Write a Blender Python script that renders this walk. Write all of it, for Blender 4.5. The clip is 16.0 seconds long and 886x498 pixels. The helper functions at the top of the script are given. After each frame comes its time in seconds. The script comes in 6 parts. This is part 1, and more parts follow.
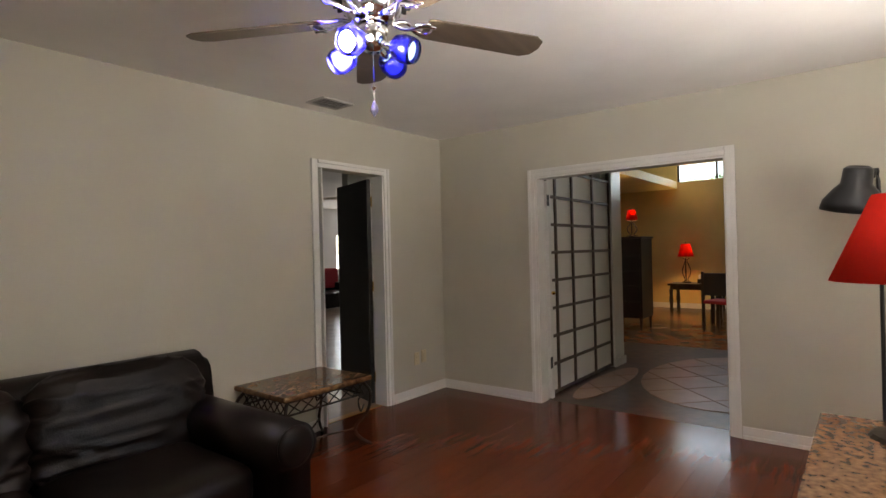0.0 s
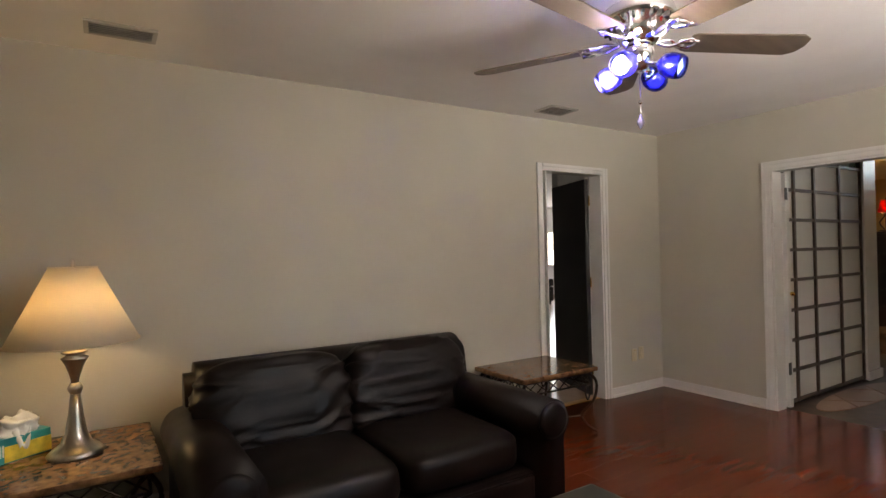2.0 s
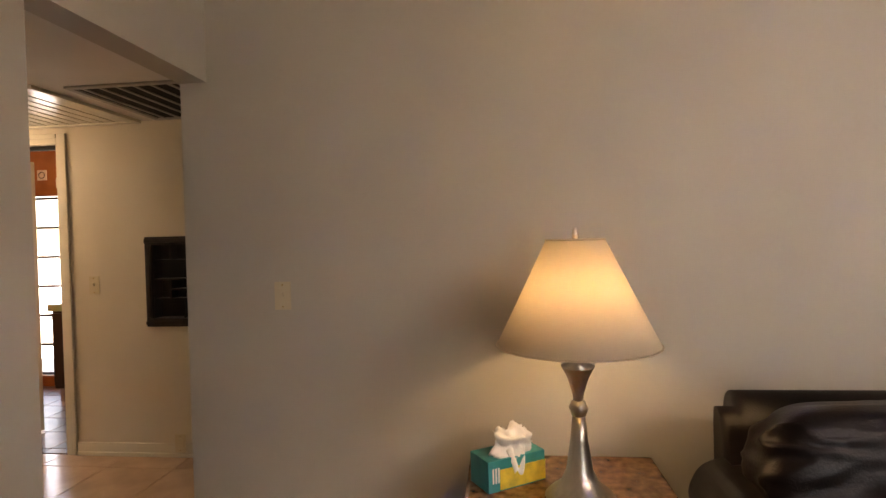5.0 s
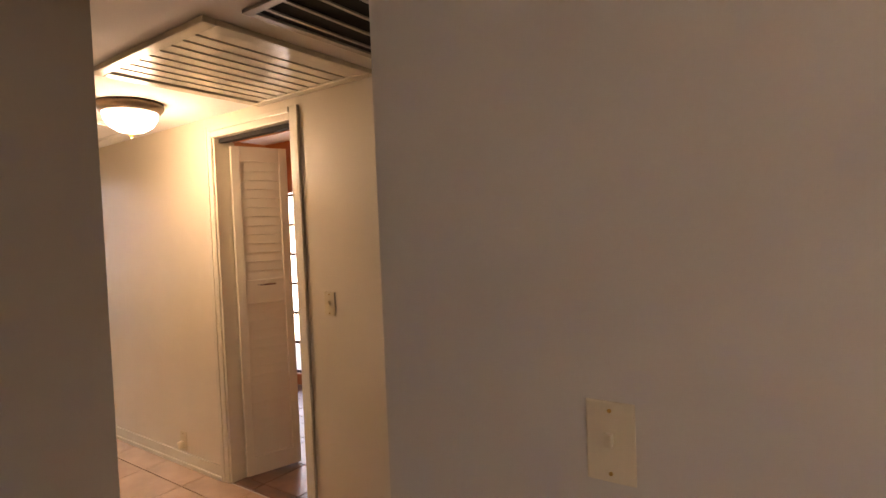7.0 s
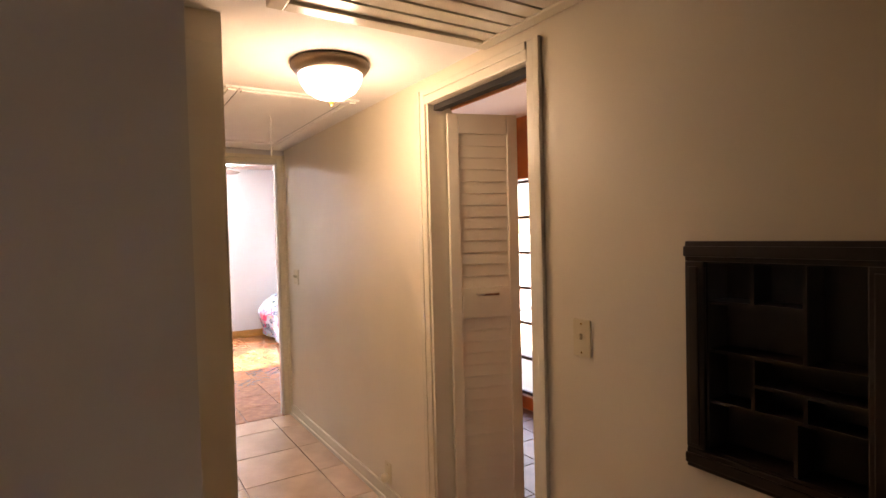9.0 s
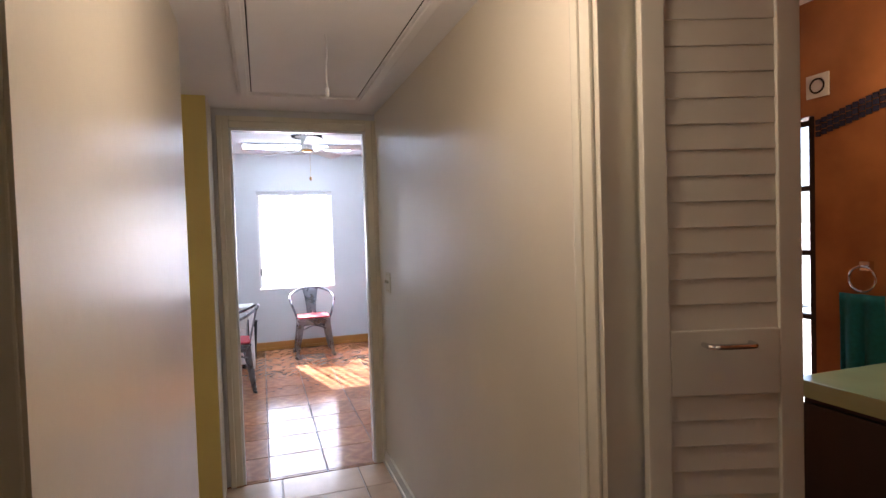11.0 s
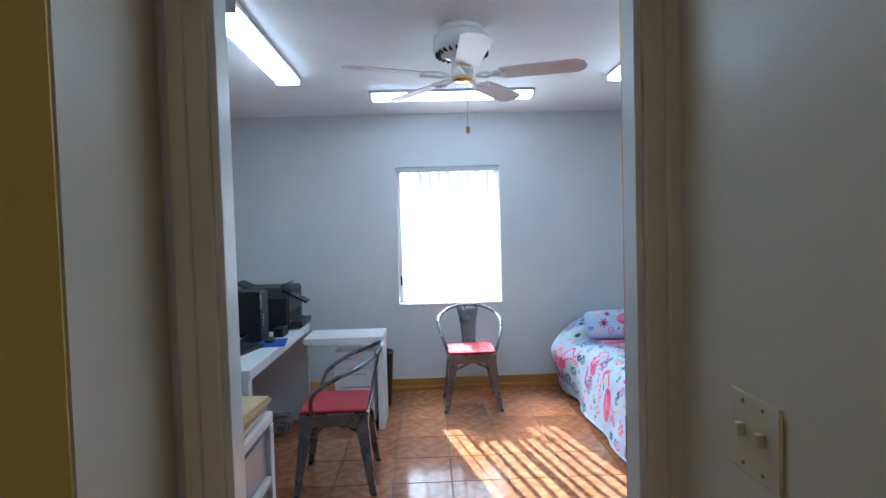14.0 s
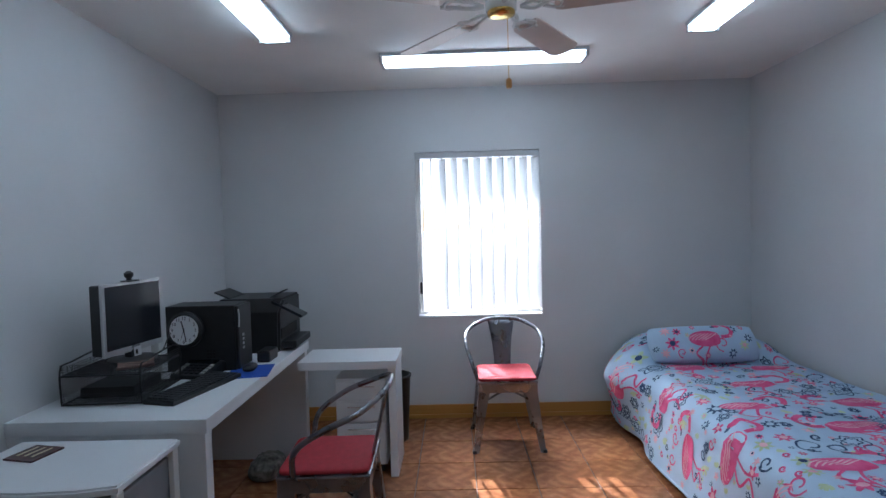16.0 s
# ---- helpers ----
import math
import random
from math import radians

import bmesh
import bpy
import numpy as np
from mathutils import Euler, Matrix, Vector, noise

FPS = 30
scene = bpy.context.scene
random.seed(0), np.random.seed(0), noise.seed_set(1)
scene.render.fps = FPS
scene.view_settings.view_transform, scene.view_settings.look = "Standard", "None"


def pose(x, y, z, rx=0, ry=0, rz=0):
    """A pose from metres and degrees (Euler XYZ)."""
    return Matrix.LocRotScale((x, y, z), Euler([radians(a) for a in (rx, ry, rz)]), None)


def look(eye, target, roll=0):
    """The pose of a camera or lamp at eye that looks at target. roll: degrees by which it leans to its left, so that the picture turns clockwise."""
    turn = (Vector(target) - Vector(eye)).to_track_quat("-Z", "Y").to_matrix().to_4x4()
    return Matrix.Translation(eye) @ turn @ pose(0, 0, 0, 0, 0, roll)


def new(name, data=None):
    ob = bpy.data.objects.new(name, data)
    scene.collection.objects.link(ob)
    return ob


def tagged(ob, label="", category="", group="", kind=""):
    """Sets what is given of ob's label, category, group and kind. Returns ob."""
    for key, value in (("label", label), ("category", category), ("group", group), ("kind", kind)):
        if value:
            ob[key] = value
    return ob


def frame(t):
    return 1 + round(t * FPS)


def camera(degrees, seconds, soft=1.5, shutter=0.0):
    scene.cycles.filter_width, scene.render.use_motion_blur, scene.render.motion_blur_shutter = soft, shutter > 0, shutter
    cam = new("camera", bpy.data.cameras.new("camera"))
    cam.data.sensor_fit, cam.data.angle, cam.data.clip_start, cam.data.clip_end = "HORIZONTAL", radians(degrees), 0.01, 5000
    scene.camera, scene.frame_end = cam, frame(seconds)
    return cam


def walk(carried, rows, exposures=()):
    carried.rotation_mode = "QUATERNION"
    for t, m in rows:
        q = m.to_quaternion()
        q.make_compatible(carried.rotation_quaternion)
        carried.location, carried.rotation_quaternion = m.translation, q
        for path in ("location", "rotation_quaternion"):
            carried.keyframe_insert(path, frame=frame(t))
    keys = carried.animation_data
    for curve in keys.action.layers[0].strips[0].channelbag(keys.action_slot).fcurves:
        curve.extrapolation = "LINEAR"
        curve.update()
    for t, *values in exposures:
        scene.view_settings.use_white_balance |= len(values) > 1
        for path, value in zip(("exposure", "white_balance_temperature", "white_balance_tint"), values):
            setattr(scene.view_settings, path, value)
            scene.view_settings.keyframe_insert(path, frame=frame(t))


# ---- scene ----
cam = camera(78.8, 16.0)

PATH = [
    (0, (-4.19, -3.317, 1.344), (-2.619, -2.078, 1.351), -1.4),
    (0.5, (-4.238, -3.35, 1.337), (-2.74, -2.025, 1.347), -1.4),
    (1, (-4.449, -3.347, 1.374), (-2.998, -1.971, 1.386), -1.2),
    (1.5, (-4.574, -3.339, 1.384), (-3.264, -1.827, 1.393), -1.3),
    (2, (-4.618, -3.324, 1.357), (-3.547, -1.635, 1.367), -1.3),
    (2.5, (-4.69, -3.283, 1.291), (-3.816, -1.484, 1.313), -1.6),
    (3, (-4.769, -3.232, 1.265), (-4.1, -1.347, 1.279), -1.7),
    (3.5, (-4.843, -3.143, 1.273), (-4.359, -1.203, 1.273), -1.7),
    (4, (-4.835, -2.919, 1.304), (-4.547, -0.94, 1.272), -1.7),
    (4.5, (-4.826, -2.556, 1.34), (-4.834, -0.556, 1.302), -1.8),
    (5, (-4.955, -2.153, 1.337), (-5.174, -0.165, 1.301), -1.5),
    (5.2, (-5.02, -2.021, 1.356), (-5.304, -0.042, 1.315), -1.8),
    (7.5, (-5.754, -0.5, 1.432), (-7.159, 0.922, 1.372), -2.0),
    (8, (-5.904, -0.361, 1.438), (-7.497, 0.847, 1.388), -1.7),
    (8.5, (-6.16, -0.291, 1.432), (-7.819, 0.824, 1.38), -1.7),
    (8.7, (-6.251, -0.257, 1.434), (-7.922, 0.84, 1.38), -1.6),
    (10.8, (-7.357, 0.298, 1.421), (-9.236, 0.982, 1.361), -1.7),
    (11, (-7.502, 0.369, 1.405), (-9.397, 1.006, 1.344), -1.8),
    (11.5, (-7.883, 0.533, 1.429), (-9.832, 0.979, 1.365), -2.0),
    (12, (-8.286, 0.569, 1.403), (-10.263, 0.866, 1.339), -2.0),
    (12.5, (-8.671, 0.604, 1.414), (-10.658, 0.822, 1.348), -1.9),
    (13, (-9.109, 0.638, 1.413), (-11.104, 0.774, 1.342), -1.7),
    (13.5, (-9.459, 0.611, 1.415), (-11.456, 0.689, 1.339), -1.6),
    (14, (-9.786, 0.595, 1.434), (-11.784, 0.652, 1.358), -1.6),
    (14.5, (-10.097, 0.624, 1.434), (-12.095, 0.661, 1.353), -1.7),
    (15, (-10.33, 0.64, 1.435), (-12.329, 0.637, 1.356), -1.7),
    (15.5, (-10.501, 0.605, 1.422), (-12.5, 0.58, 1.346), -1.7),
    (16, (-10.585, 0.604, 1.42), (-12.583, 0.564, 1.343), -1.6),
]
EXPOSURES = [
    (0, 3.42, 7200, 11), (2, 3.6, 7300, 14), (3.5, 4.05, 7600, 19), (5, 4.05, 7900, 24), (7.5, 4.12, 8000, 33), (8.5, 4.0, 7900, 33),
    (11, 3.02, 5800, 22), (12, 2.75, 5750, 21), (13, 2.75, 5500, 13), (13.5, 2.55, 5400, 11), (14, 2.25, 5250, 9), (15, 1.8, 5400, 11), (16, 1.45, 5500, 12),
]
walk(cam, [(t, look(eye, target, roll)) for t, eye, target, roll in PATH], EXPOSURES)

# ---- light ----
world = bpy.data.worlds.new("world")
scene.world = world
world.use_nodes = True
wn = world.node_tree
sky = wn.nodes.new("ShaderNodeTexSky")
sky.sky_type, sky.sun_disc = "NISHITA", False
SUN_EL = radians(36.5)
sky.sun_elevation, sky.sun_rotation = SUN_EL, radians(255.5)
wn.links.new(sky.outputs[0], wn.nodes["Background"].inputs[0])
wn.nodes["Background"].inputs[1].default_value = 0.06
sun = new("sun", bpy.data.lights.new("sun", "SUN"))
sun.matrix_world = look((0, 0, 0), (0.968 * math.cos(SUN_EL), 0.25 * math.cos(SUN_EL), -math.sin(SUN_EL)))
sun.data.energy, sun.data.angle, sun.data.color = 5.0, radians(0.5), (1.0, 0.95, 0.88)


def lamp(name, kind, at, watts, colour, size=0.1, turn=(0, 0, 0), size_y=None):
    ob = new(name, bpy.data.lights.new(name, kind))
    ob.data.energy, ob.data.color = watts, colour
    ob.matrix_world = pose(*at, *turn)
    if kind == "AREA":
        ob.data.size = size
        if size_y:
            ob.data.shape, ob.data.size_y = "RECTANGLE", size_y
    else:
        ob.data.shadow_soft_size = size
    return ob


# ---- materials ----
def mat(name, base, rough=0.6, metal=0.0, vary=0.12, scale=6.0, bump=0.0, bump_scale=80.0, spec=0.5, emit=None, power=0.0, alt=None, stretch=(1, 1, 1), coat=0.0, rvary=0.0):
    m = bpy.data.materials.new(name)
    m.use_nodes = True
    nt = m.node_tree
    N, L = nt.nodes, nt.links
    b = N["Principled BSDF"]
    b.inputs["Roughness"].default_value = rough
    b.inputs["Metallic"].default_value = metal
    b.inputs["Specular IOR Level"].default_value = spec
    b.inputs["Coat Weight"].default_value = coat
    tc = N.new("ShaderNodeTexCoord")
    mp = N.new("ShaderNodeMapping")
    mp.inputs["Scale"].default_value = stretch
    L.new(tc.outputs["Object"], mp.inputs[0])
    n = N.new("ShaderNodeTexNoise")
    n.inputs["Scale"].default_value, n.inputs["Detail"].default_value = scale, 6
    L.new(mp.outputs[0], n.inputs["Vector"])
    r = N.new("ShaderNodeValToRGB")
    r.color_ramp.elements[0].position, r.color_ramp.elements[1].position = 0.3, 0.7
    lo = [c * (1 - vary) for c in base]
    hi = [min(1, c * (1 + vary)) for c in base] if alt is None else list(alt)
    r.color_ramp.elements[0].color, r.color_ramp.elements[1].color = (*lo, 1), (*hi, 1)
    L.new(n.outputs["Fac"], r.inputs[0])
    L.new(r.outputs[0], b.inputs["Base Color"])
    if rvary:
        mr = N.new("ShaderNodeMapRange")
        mr.inputs["To Min"].default_value, mr.inputs["To Max"].default_value = max(0, rough - rvary), rough + rvary
        L.new(n.outputs["Fac"], mr.inputs["Value"])
        L.new(mr.outputs[0], b.inputs["Roughness"])
    if bump:
        n2 = N.new("ShaderNodeTexNoise")
        n2.inputs["Scale"].default_value, n2.inputs["Detail"].default_value = bump_scale, 4
        L.new(mp.outputs[0], n2.inputs["Vector"])
        bp = N.new("ShaderNodeBump")
        bp.inputs["Strength"].default_value, bp.inputs["Distance"].default_value = bump, 0.004
        L.new(n2.outputs["Fac"], bp.inputs["Height"])
        L.new(bp.outputs[0], b.inputs["Normal"])
    if emit:
        b.inputs["Emission Color"].default_value, b.inputs["Emission Strength"].default_value = (*emit, 1), power
    return m


WALL = mat("wall_paint", (0.52, 0.49, 0.41), 0.55, vary=0.04, scale=2.0, bump=0.12, bump_scale=60)
CREAM = mat("cream_paint", (0.66, 0.59, 0.46), 0.34, vary=0.04, scale=2.0, bump=0.32, bump_scale=16)
OFFICE = mat("office_paint", (0.60, 0.60, 0.60), 0.6, vary=0.03, scale=2.0, bump=0.1, bump_scale=60)
YELLOW = mat("yellow_paint", (0.76, 0.60, 0.20), 0.5, vary=0.05, scale=2.0)
GOLDWALL = mat("gold_paint", (0.60, 0.46, 0.19), 0.55, vary=0.06, scale=2.0)
CEIL = mat("ceiling_paint", (0.82, 0.80, 0.77), 0.75, vary=0.03, scale=3.0, bump=0.15, bump_scale=90)
WHITE = mat("white_gloss_paint", (0.74, 0.73, 0.70), 0.25, vary=0.04, scale=5.0, bump=0.05, bump_scale=30)
CREAMTRIM = mat("cream_trim_paint", (0.70, 0.65, 0.52), 0.25, vary=0.04, scale=5.0, bump=0.05, bump_scale=30)


# ---- building ----
def box_bm(x0, x1, y0, y1, z0, z1, bevel=0.0, bm=None):
    bm = bm or bmesh.new()
    made = bmesh.ops.create_cube(bm, size=1.0)["verts"]
    for v in made:
        v.co = Vector(((x0 + x1) / 2 + v.co.x * (x1 - x0), (y0 + y1) / 2 + v.co.y * (y1 - y0), (z0 + z1) / 2 + v.co.z * (z1 - z0)))
    if bevel:
        es = list({e for v in made for e in v.link_edges})
        bmesh.ops.bevel(bm, geom=es, offset=bevel, segments=2, affect="EDGES", profile=0.6)
    return bm


def part(name, bm, material, parent=None, label="", smooth=False):
    me = bpy.data.meshes.new(name)
    if smooth:
        for f in bm.faces:
            f.smooth = True
    bm.to_mesh(me)
    bm.free()
    me.materials.append(material)
    ob = new(name, me)
    if parent:
        ob.parent = parent
    if label:
        ob["label"] = label
    return ob


def structure(name, bm, material, label, category):
    return tagged(part(name, bm, material), label, category, kind="structure")


def wall(name, boxes, material, label):
    bm = bmesh.new()
    for b in boxes:
        box_bm(*b, bm=bm)
    return structure(name, bm, material, label, "wall")


# ---- the large structure ----
H, HH, HO = 2.44, 2.135, 2.45
WOODF = mat("cherry_floor", (0.135, 0.027, 0.0085), 0.15, vary=0.09, scale=3.0, stretch=(1, 8, 1), bump=0.02, bump_scale=60, rvary=0.03, spec=0.3)
TILEF = mat("beige_tile", (0.52, 0.36, 0.24), 0.16, vary=0.15, scale=5.0, rvary=0.05)
GROUT = mat("grout", (0.42, 0.36, 0.30), 0.8)
wall("wall_living_north", [(-6.289, -1.525, 0, 0.10, 0, H), (-1.525, -0.805, 0, 0.12, 2.012, H), (-0.805, 0, 0, 0.12, 0, H)], WALL, "greenish beige painted living room wall")
wall("wall_living_east", [(0, 0.13, -1.05, 0.12, 0, H), (0, 0.13, -2.54, -1.05, 1.965, H), (0, 0.13, -5.02, -2.54, 0, H)], WALL, "greenish beige painted wall with double door opening")
wall("wall_living_west", [(-6.289, -6.171, -5.02, -0.87, 0, H), (-6.289, -6.171, -0.87, 0, 2.02, H)], WALL, "beige painted wall with an open passage")
# the opening in this unseen wall is added for light
wall("wall_living_south", [(-6.289, -3.7, -5.02, -4.9, 0, H), (-3.7, -1.5, -5.02, -4.9, 0, 0.8), (-3.7, -1.5, -5.02, -4.9, 2.1, H), (-1.5, 0.13, -5.02, -4.9, 0, H)], WALL, "beige painted living room wall with an added, unseen window opening")
structure("floor_living", box_bm(-6.289, 0.13, -5.02, 0.06, -0.06, -0.009), WOODF, "glossy cherry laminate floor base", "floor")
structure("ceiling_living", box_bm(-6.289, 0.13, -5.02, 0.12, H, H + 0.1), CEIL, "off-white matt plaster ceiling", "ceiling")
# hall
wall("wall_hall_north", [(-5.6, -5.5, -0.045, 1.02, 0, HH), (-6.865, -5.6, 0.9, 1.02, 0, HH), (-7.81, -7.21, 0.9, 1.02, 0, HH), (-7.21, -6.865, 0.9, 1.02, 0, 0.875), (-7.21, -6.865, 0.9, 1.02, 1.355, HH), (-8.51, -7.81, 0.9, 1.02, 2.015, HH), (-10.71, -8.51, 0.9, 1.02, 0, HH)], CREAM, "cream semi-gloss hallway wall")
wall("wall_hall_south", [(-9.56, -8.19, -0.137, -0.017, 0, HH), (-10.71, -10.57, -0.15, -0.017, 0, HH)], CREAM, "cream semi-gloss hallway wall with brush marks")
wall("wall_passage_west", [(-7.316, -7.196, -1.9, -0.246, 0, HH)], WALL, "beige painted passage wall end")
wall("wall_nook", [(-8.19, -7.316, -1.9, -1.8, 0, HH), (-7.316, -6.43, -1.9, -1.8, 0, HH), (-8.30, -8.23, -1.9, -0.137, 0, HH)], CREAM, "cream painted alcove wall")
wall("wall_closet", [(-10.78, -9.46, -0.76, -0.70, 0, HH), (-9.56, -9.46, -0.70, -0.137, 0, HH), (-10.80, -10.74, -0.70, -0.15, 0, HH)], YELLOW, "yellow painted closet interior wall")
structure("closet_return", box_bm(-10.568, -10.564, -0.15, -0.02, 0, HH), YELLOW, "yellow painted edge of the closet opening", "wall")
wall("wall_office_east", [(-10.775, -10.715, 0.84, 2.669, 0, HO), (-10.775, -10.715, 0.072, 0.84, 2.028, HO), (-10.775, -10.715, -0.15, 0.072, 0, HO), (-10.845, -10.80, -1.232, -0.15, 0, HO)], OFFICE, "pale grey painted wall with doorway")
wall("wall_office_west", [(-14.96, -14.82, -1.232, 0.212, 0, HO), (-14.96, -14.82, 1.133, 2.669, 0, HO), (-14.96, -14.82, 0.212, 1.133, 0, 0.757), (-14.96, -14.82, 0.212, 1.133, 1.983, HO)], OFFICE, "pale grey painted wall with window opening")
wall("wall_office_south", [(-14.96, -10.72, -1.35, -1.232, 0, HO)], OFFICE, "pale grey painted office wall")
wall("wall_office_north", [(-14.96, -10.72, 2.669, 2.79, 0, HO)], OFFICE, "pale grey painted office wall")
structure("floor_hall", [box_bm(-10.78, -6.43, -1.9, 1.0, -0.06, -0.008, bm=b) and box_bm(-6.43, -5.5, -0.045, 1.0, -0.06, -0.008, bm=b) for b in (bmesh.new(),)][0], GROUT, "beige grout bed of tiled hall", "floor")
structure("floor_office", box_bm(-14.96, -10.78, -1.35, 2.79, -0.06, -0.008), mat("brown_grout", (0.17, 0.11, 0.08), 0.8), "brown grout bed of tiled office", "floor")
structure("ceiling_hall", [box_bm(-10.80, -6.43, -1.9, 1.02, HH, HH + 0.1, bm=b) and box_bm(-6.43, -5.5, -0.045, 1.02, HH, HH + 0.1, bm=b) for b in (bmesh.new(),)][0], CEIL, "white low hallway ceiling", "ceiling")
structure("ceiling_office", box_bm(-14.96, -10.72, -1.35, 2.79, HO, HO + 0.1), CEIL, "white office ceiling", "ceiling")


# ---- shaping helpers ----
def tube(pts, r, seg=8, bm=None, closed=False):
    bm = bm or bmesh.new()
    P = [Vector(p) for p in pts]
    rings = []
    n = len(P)
    for i, p in enumerate(P):
        a = P[(i - 1) % n] if closed or i else P[0]
        b = P[(i + 1) % n] if closed or i < n - 1 else P[-1]
        d = (b - a).normalized()
        side = d.cross(Vector((0, 0, 1)))
        if side.length < 0.05:
            side = d.cross(Vector((0, 1, 0)))
        side.normalize()
        up = side.cross(d)
        rr = r[i] if isinstance(r, (list, tuple)) else r
        rings.append([bm.verts.new(p + side * rr * math.cos(2 * math.pi * k / seg) + up * rr * math.sin(2 * math.pi * k / seg)) for k in range(seg)])
    for i in range(n if closed else n - 1):
        A, B = rings[i], rings[(i + 1) % n]
        for k in range(seg):
            bm.faces.new((A[k], A[(k + 1) % seg], B[(k + 1) % seg], B[k]))
    if not closed:
        bm.faces.new(rings[0][::-1])
        bm.faces.new(rings[-1])
    bmesh.ops.recalc_face_normals(bm, faces=bm.faces)
    return bm


def curve(pts, n=8):
    """A smooth line through the given points."""
    P = [Vector(p) for p in pts]
    out = []
    for i in range(len(P) - 1):
        p0, p1, p2, p3 = P[max(i - 1, 0)], P[i], P[i + 1], P[min(i + 2, len(P) - 1)]
        for k in range(n):
            t = k / n
            out.append(0.5 * (2 * p1 + (p2 - p0) * t + (2 * p0 - 5 * p1 + 4 * p2 - p3) * t * t + (3 * p1 - p0 - 3 * p2 + p3) * t ** 3))
    return out + [P[-1]]


def lathe(profile, seg=28, at=(0, 0, 0), bm=None, caps=True):
    bm = bm or bmesh.new()
    rings = [[bm.verts.new((at[0] + r * math.cos(2 * math.pi * k / seg), at[1] + r * math.sin(2 * math.pi * k / seg), at[2] + z)) for k in range(seg)] for r, z in profile]
    for A, B in zip(rings, rings[1:]):
        for k in range(seg):
            bm.faces.new((A[k], A[(k + 1) % seg], B[(k + 1) % seg], B[k]))
    if caps:
        bm.faces.new(rings[0][::-1])
        bm.faces.new(rings[-1])
    bmesh.ops.recalc_face_normals(bm, faces=bm.faces)
    return bm


def surf(f, nu, nv, thick=0.0):
    """A sheet from f(u, v), u and v from 0 to 1, with a thickness."""
    bm = bmesh.new()
    V = [[bm.verts.new(f(i / nu, j / nv)) for j in range(nv + 1)] for i in range(nu + 1)]
    for i in range(nu):
        for j in range(nv):
            bm.faces.new((V[i][j], V[i + 1][j], V[i + 1][j + 1], V[i][j + 1]))
    bmesh.ops.recalc_face_normals(bm, faces=bm.faces)
    if thick:
        bmesh.ops.solidify(bm, geom=bm.faces[:], thickness=thick)
    return bm


def pillow(size, e=0.35, wrinkle=0.0, seed=0.0, nu=40, nv=28, freq=5.0, at=(0, 0, 0), turn=(0, 0, 0), slant=0.0):
    """A stuffed cushion: a rounded block with creases."""
    m = pose(*at, *turn)

    def sp(c, p):
        return math.copysign(abs(c) ** p, c)
    bm = bmesh.new()
    rows = []
    for i in range(nv + 1):
        th = -math.pi / 2 + math.pi * i / nv
        row = []
        for j in range(nu):
            ph = 2 * math.pi * j / nu
            p = Vector((sp(math.cos(th), e) * sp(math.cos(ph), e) * size[0] / 2, sp(math.cos(th), e) * sp(math.sin(ph), e) * size[1] / 2, sp(math.sin(th), e + 0.25) * size[2] / 2))
            if wrinkle:
                q = Vector((p.x * freq * 0.6 + seed, p.y * freq, p.z * freq * 1.8))
                w = noise.noise(q + Vector((noise.noise(q * 0.6), noise.noise(q * 0.6 + Vector((7, 0, 0))), 0)) * 1.5)
                p += p.normalized() * wrinkle * (-(abs(w) ** 0.6) + 0.3)
            if slant:
                c, d = math.cos(math.radians(slant)), math.sin(math.radians(slant))
                along, across = p.x * c + p.z * d, p.z * c - p.x * d
                bend = 0.05 * noise.noise(Vector((along * 4 + seed, across * 3, 1)))
                fold = 1 - min(1.0, abs(noise.noise(Vector((along * 2.2 + seed, (across + bend) * 15, 4)))) * 3.2)
                low = min(1.0, max(0.0, 0.62 - 1.5 * p.z / size[2]))
                p += p.normalized() * 0.026 * fold * low
            row.append(bm.verts.new(m @ p))
        rows.append(row)
    for A, B in zip(rows, rows[1:]):
        for j in range(nu):
            bm.faces.new((A[j], A[(j + 1) % nu], B[(j + 1) % nu], B[j]))
    bmesh.ops.remove_doubles(bm, verts=bm.verts, dist=0.0008)
    bmesh.ops.recalc_face_normals(bm, faces=bm.faces)
    return bm


def prism(poly, axis, a, b, bevel=0.0, bm=None):
    """A flat outline swept from a to b along an axis ('x', 'y' or 'z')."""
    bm = bm or bmesh.new()

    def put(p, q, s):
        return {"x": (s, p, q), "y": (p, s, q), "z": (p, q, s)}[axis]
    A = [bm.verts.new(put(p, q, a)) for p, q in poly]
    B = [bm.verts.new(put(p, q, b)) for p, q in poly]
    n = len(poly)
    fs = [bm.faces.new(A), bm.faces.new(B[::-1])] + [bm.faces.new((A[i], B[i], B[(i + 1) % n], A[(i + 1) % n])) for i in range(n)]
    bmesh.ops.recalc_face_normals(bm, faces=fs)
    if bevel:
        es = list(set(fs[0].edges) | set(fs[1].edges))
        bmesh.ops.bevel(bm, geom=es, offset=bevel, segments=2, affect="EDGES")
    return bm


def moved(bm, m):
    bmesh.ops.transform(bm, matrix=m, verts=bm.verts)
    return bm


def thing(name, at, label, category, group="", turn=0.0):
    ob = new(name)
    ob.empty_display_size = 0.1
    ob.matrix_world = pose(*at, 0, 0, turn)
    return tagged(ob, label, category, group)


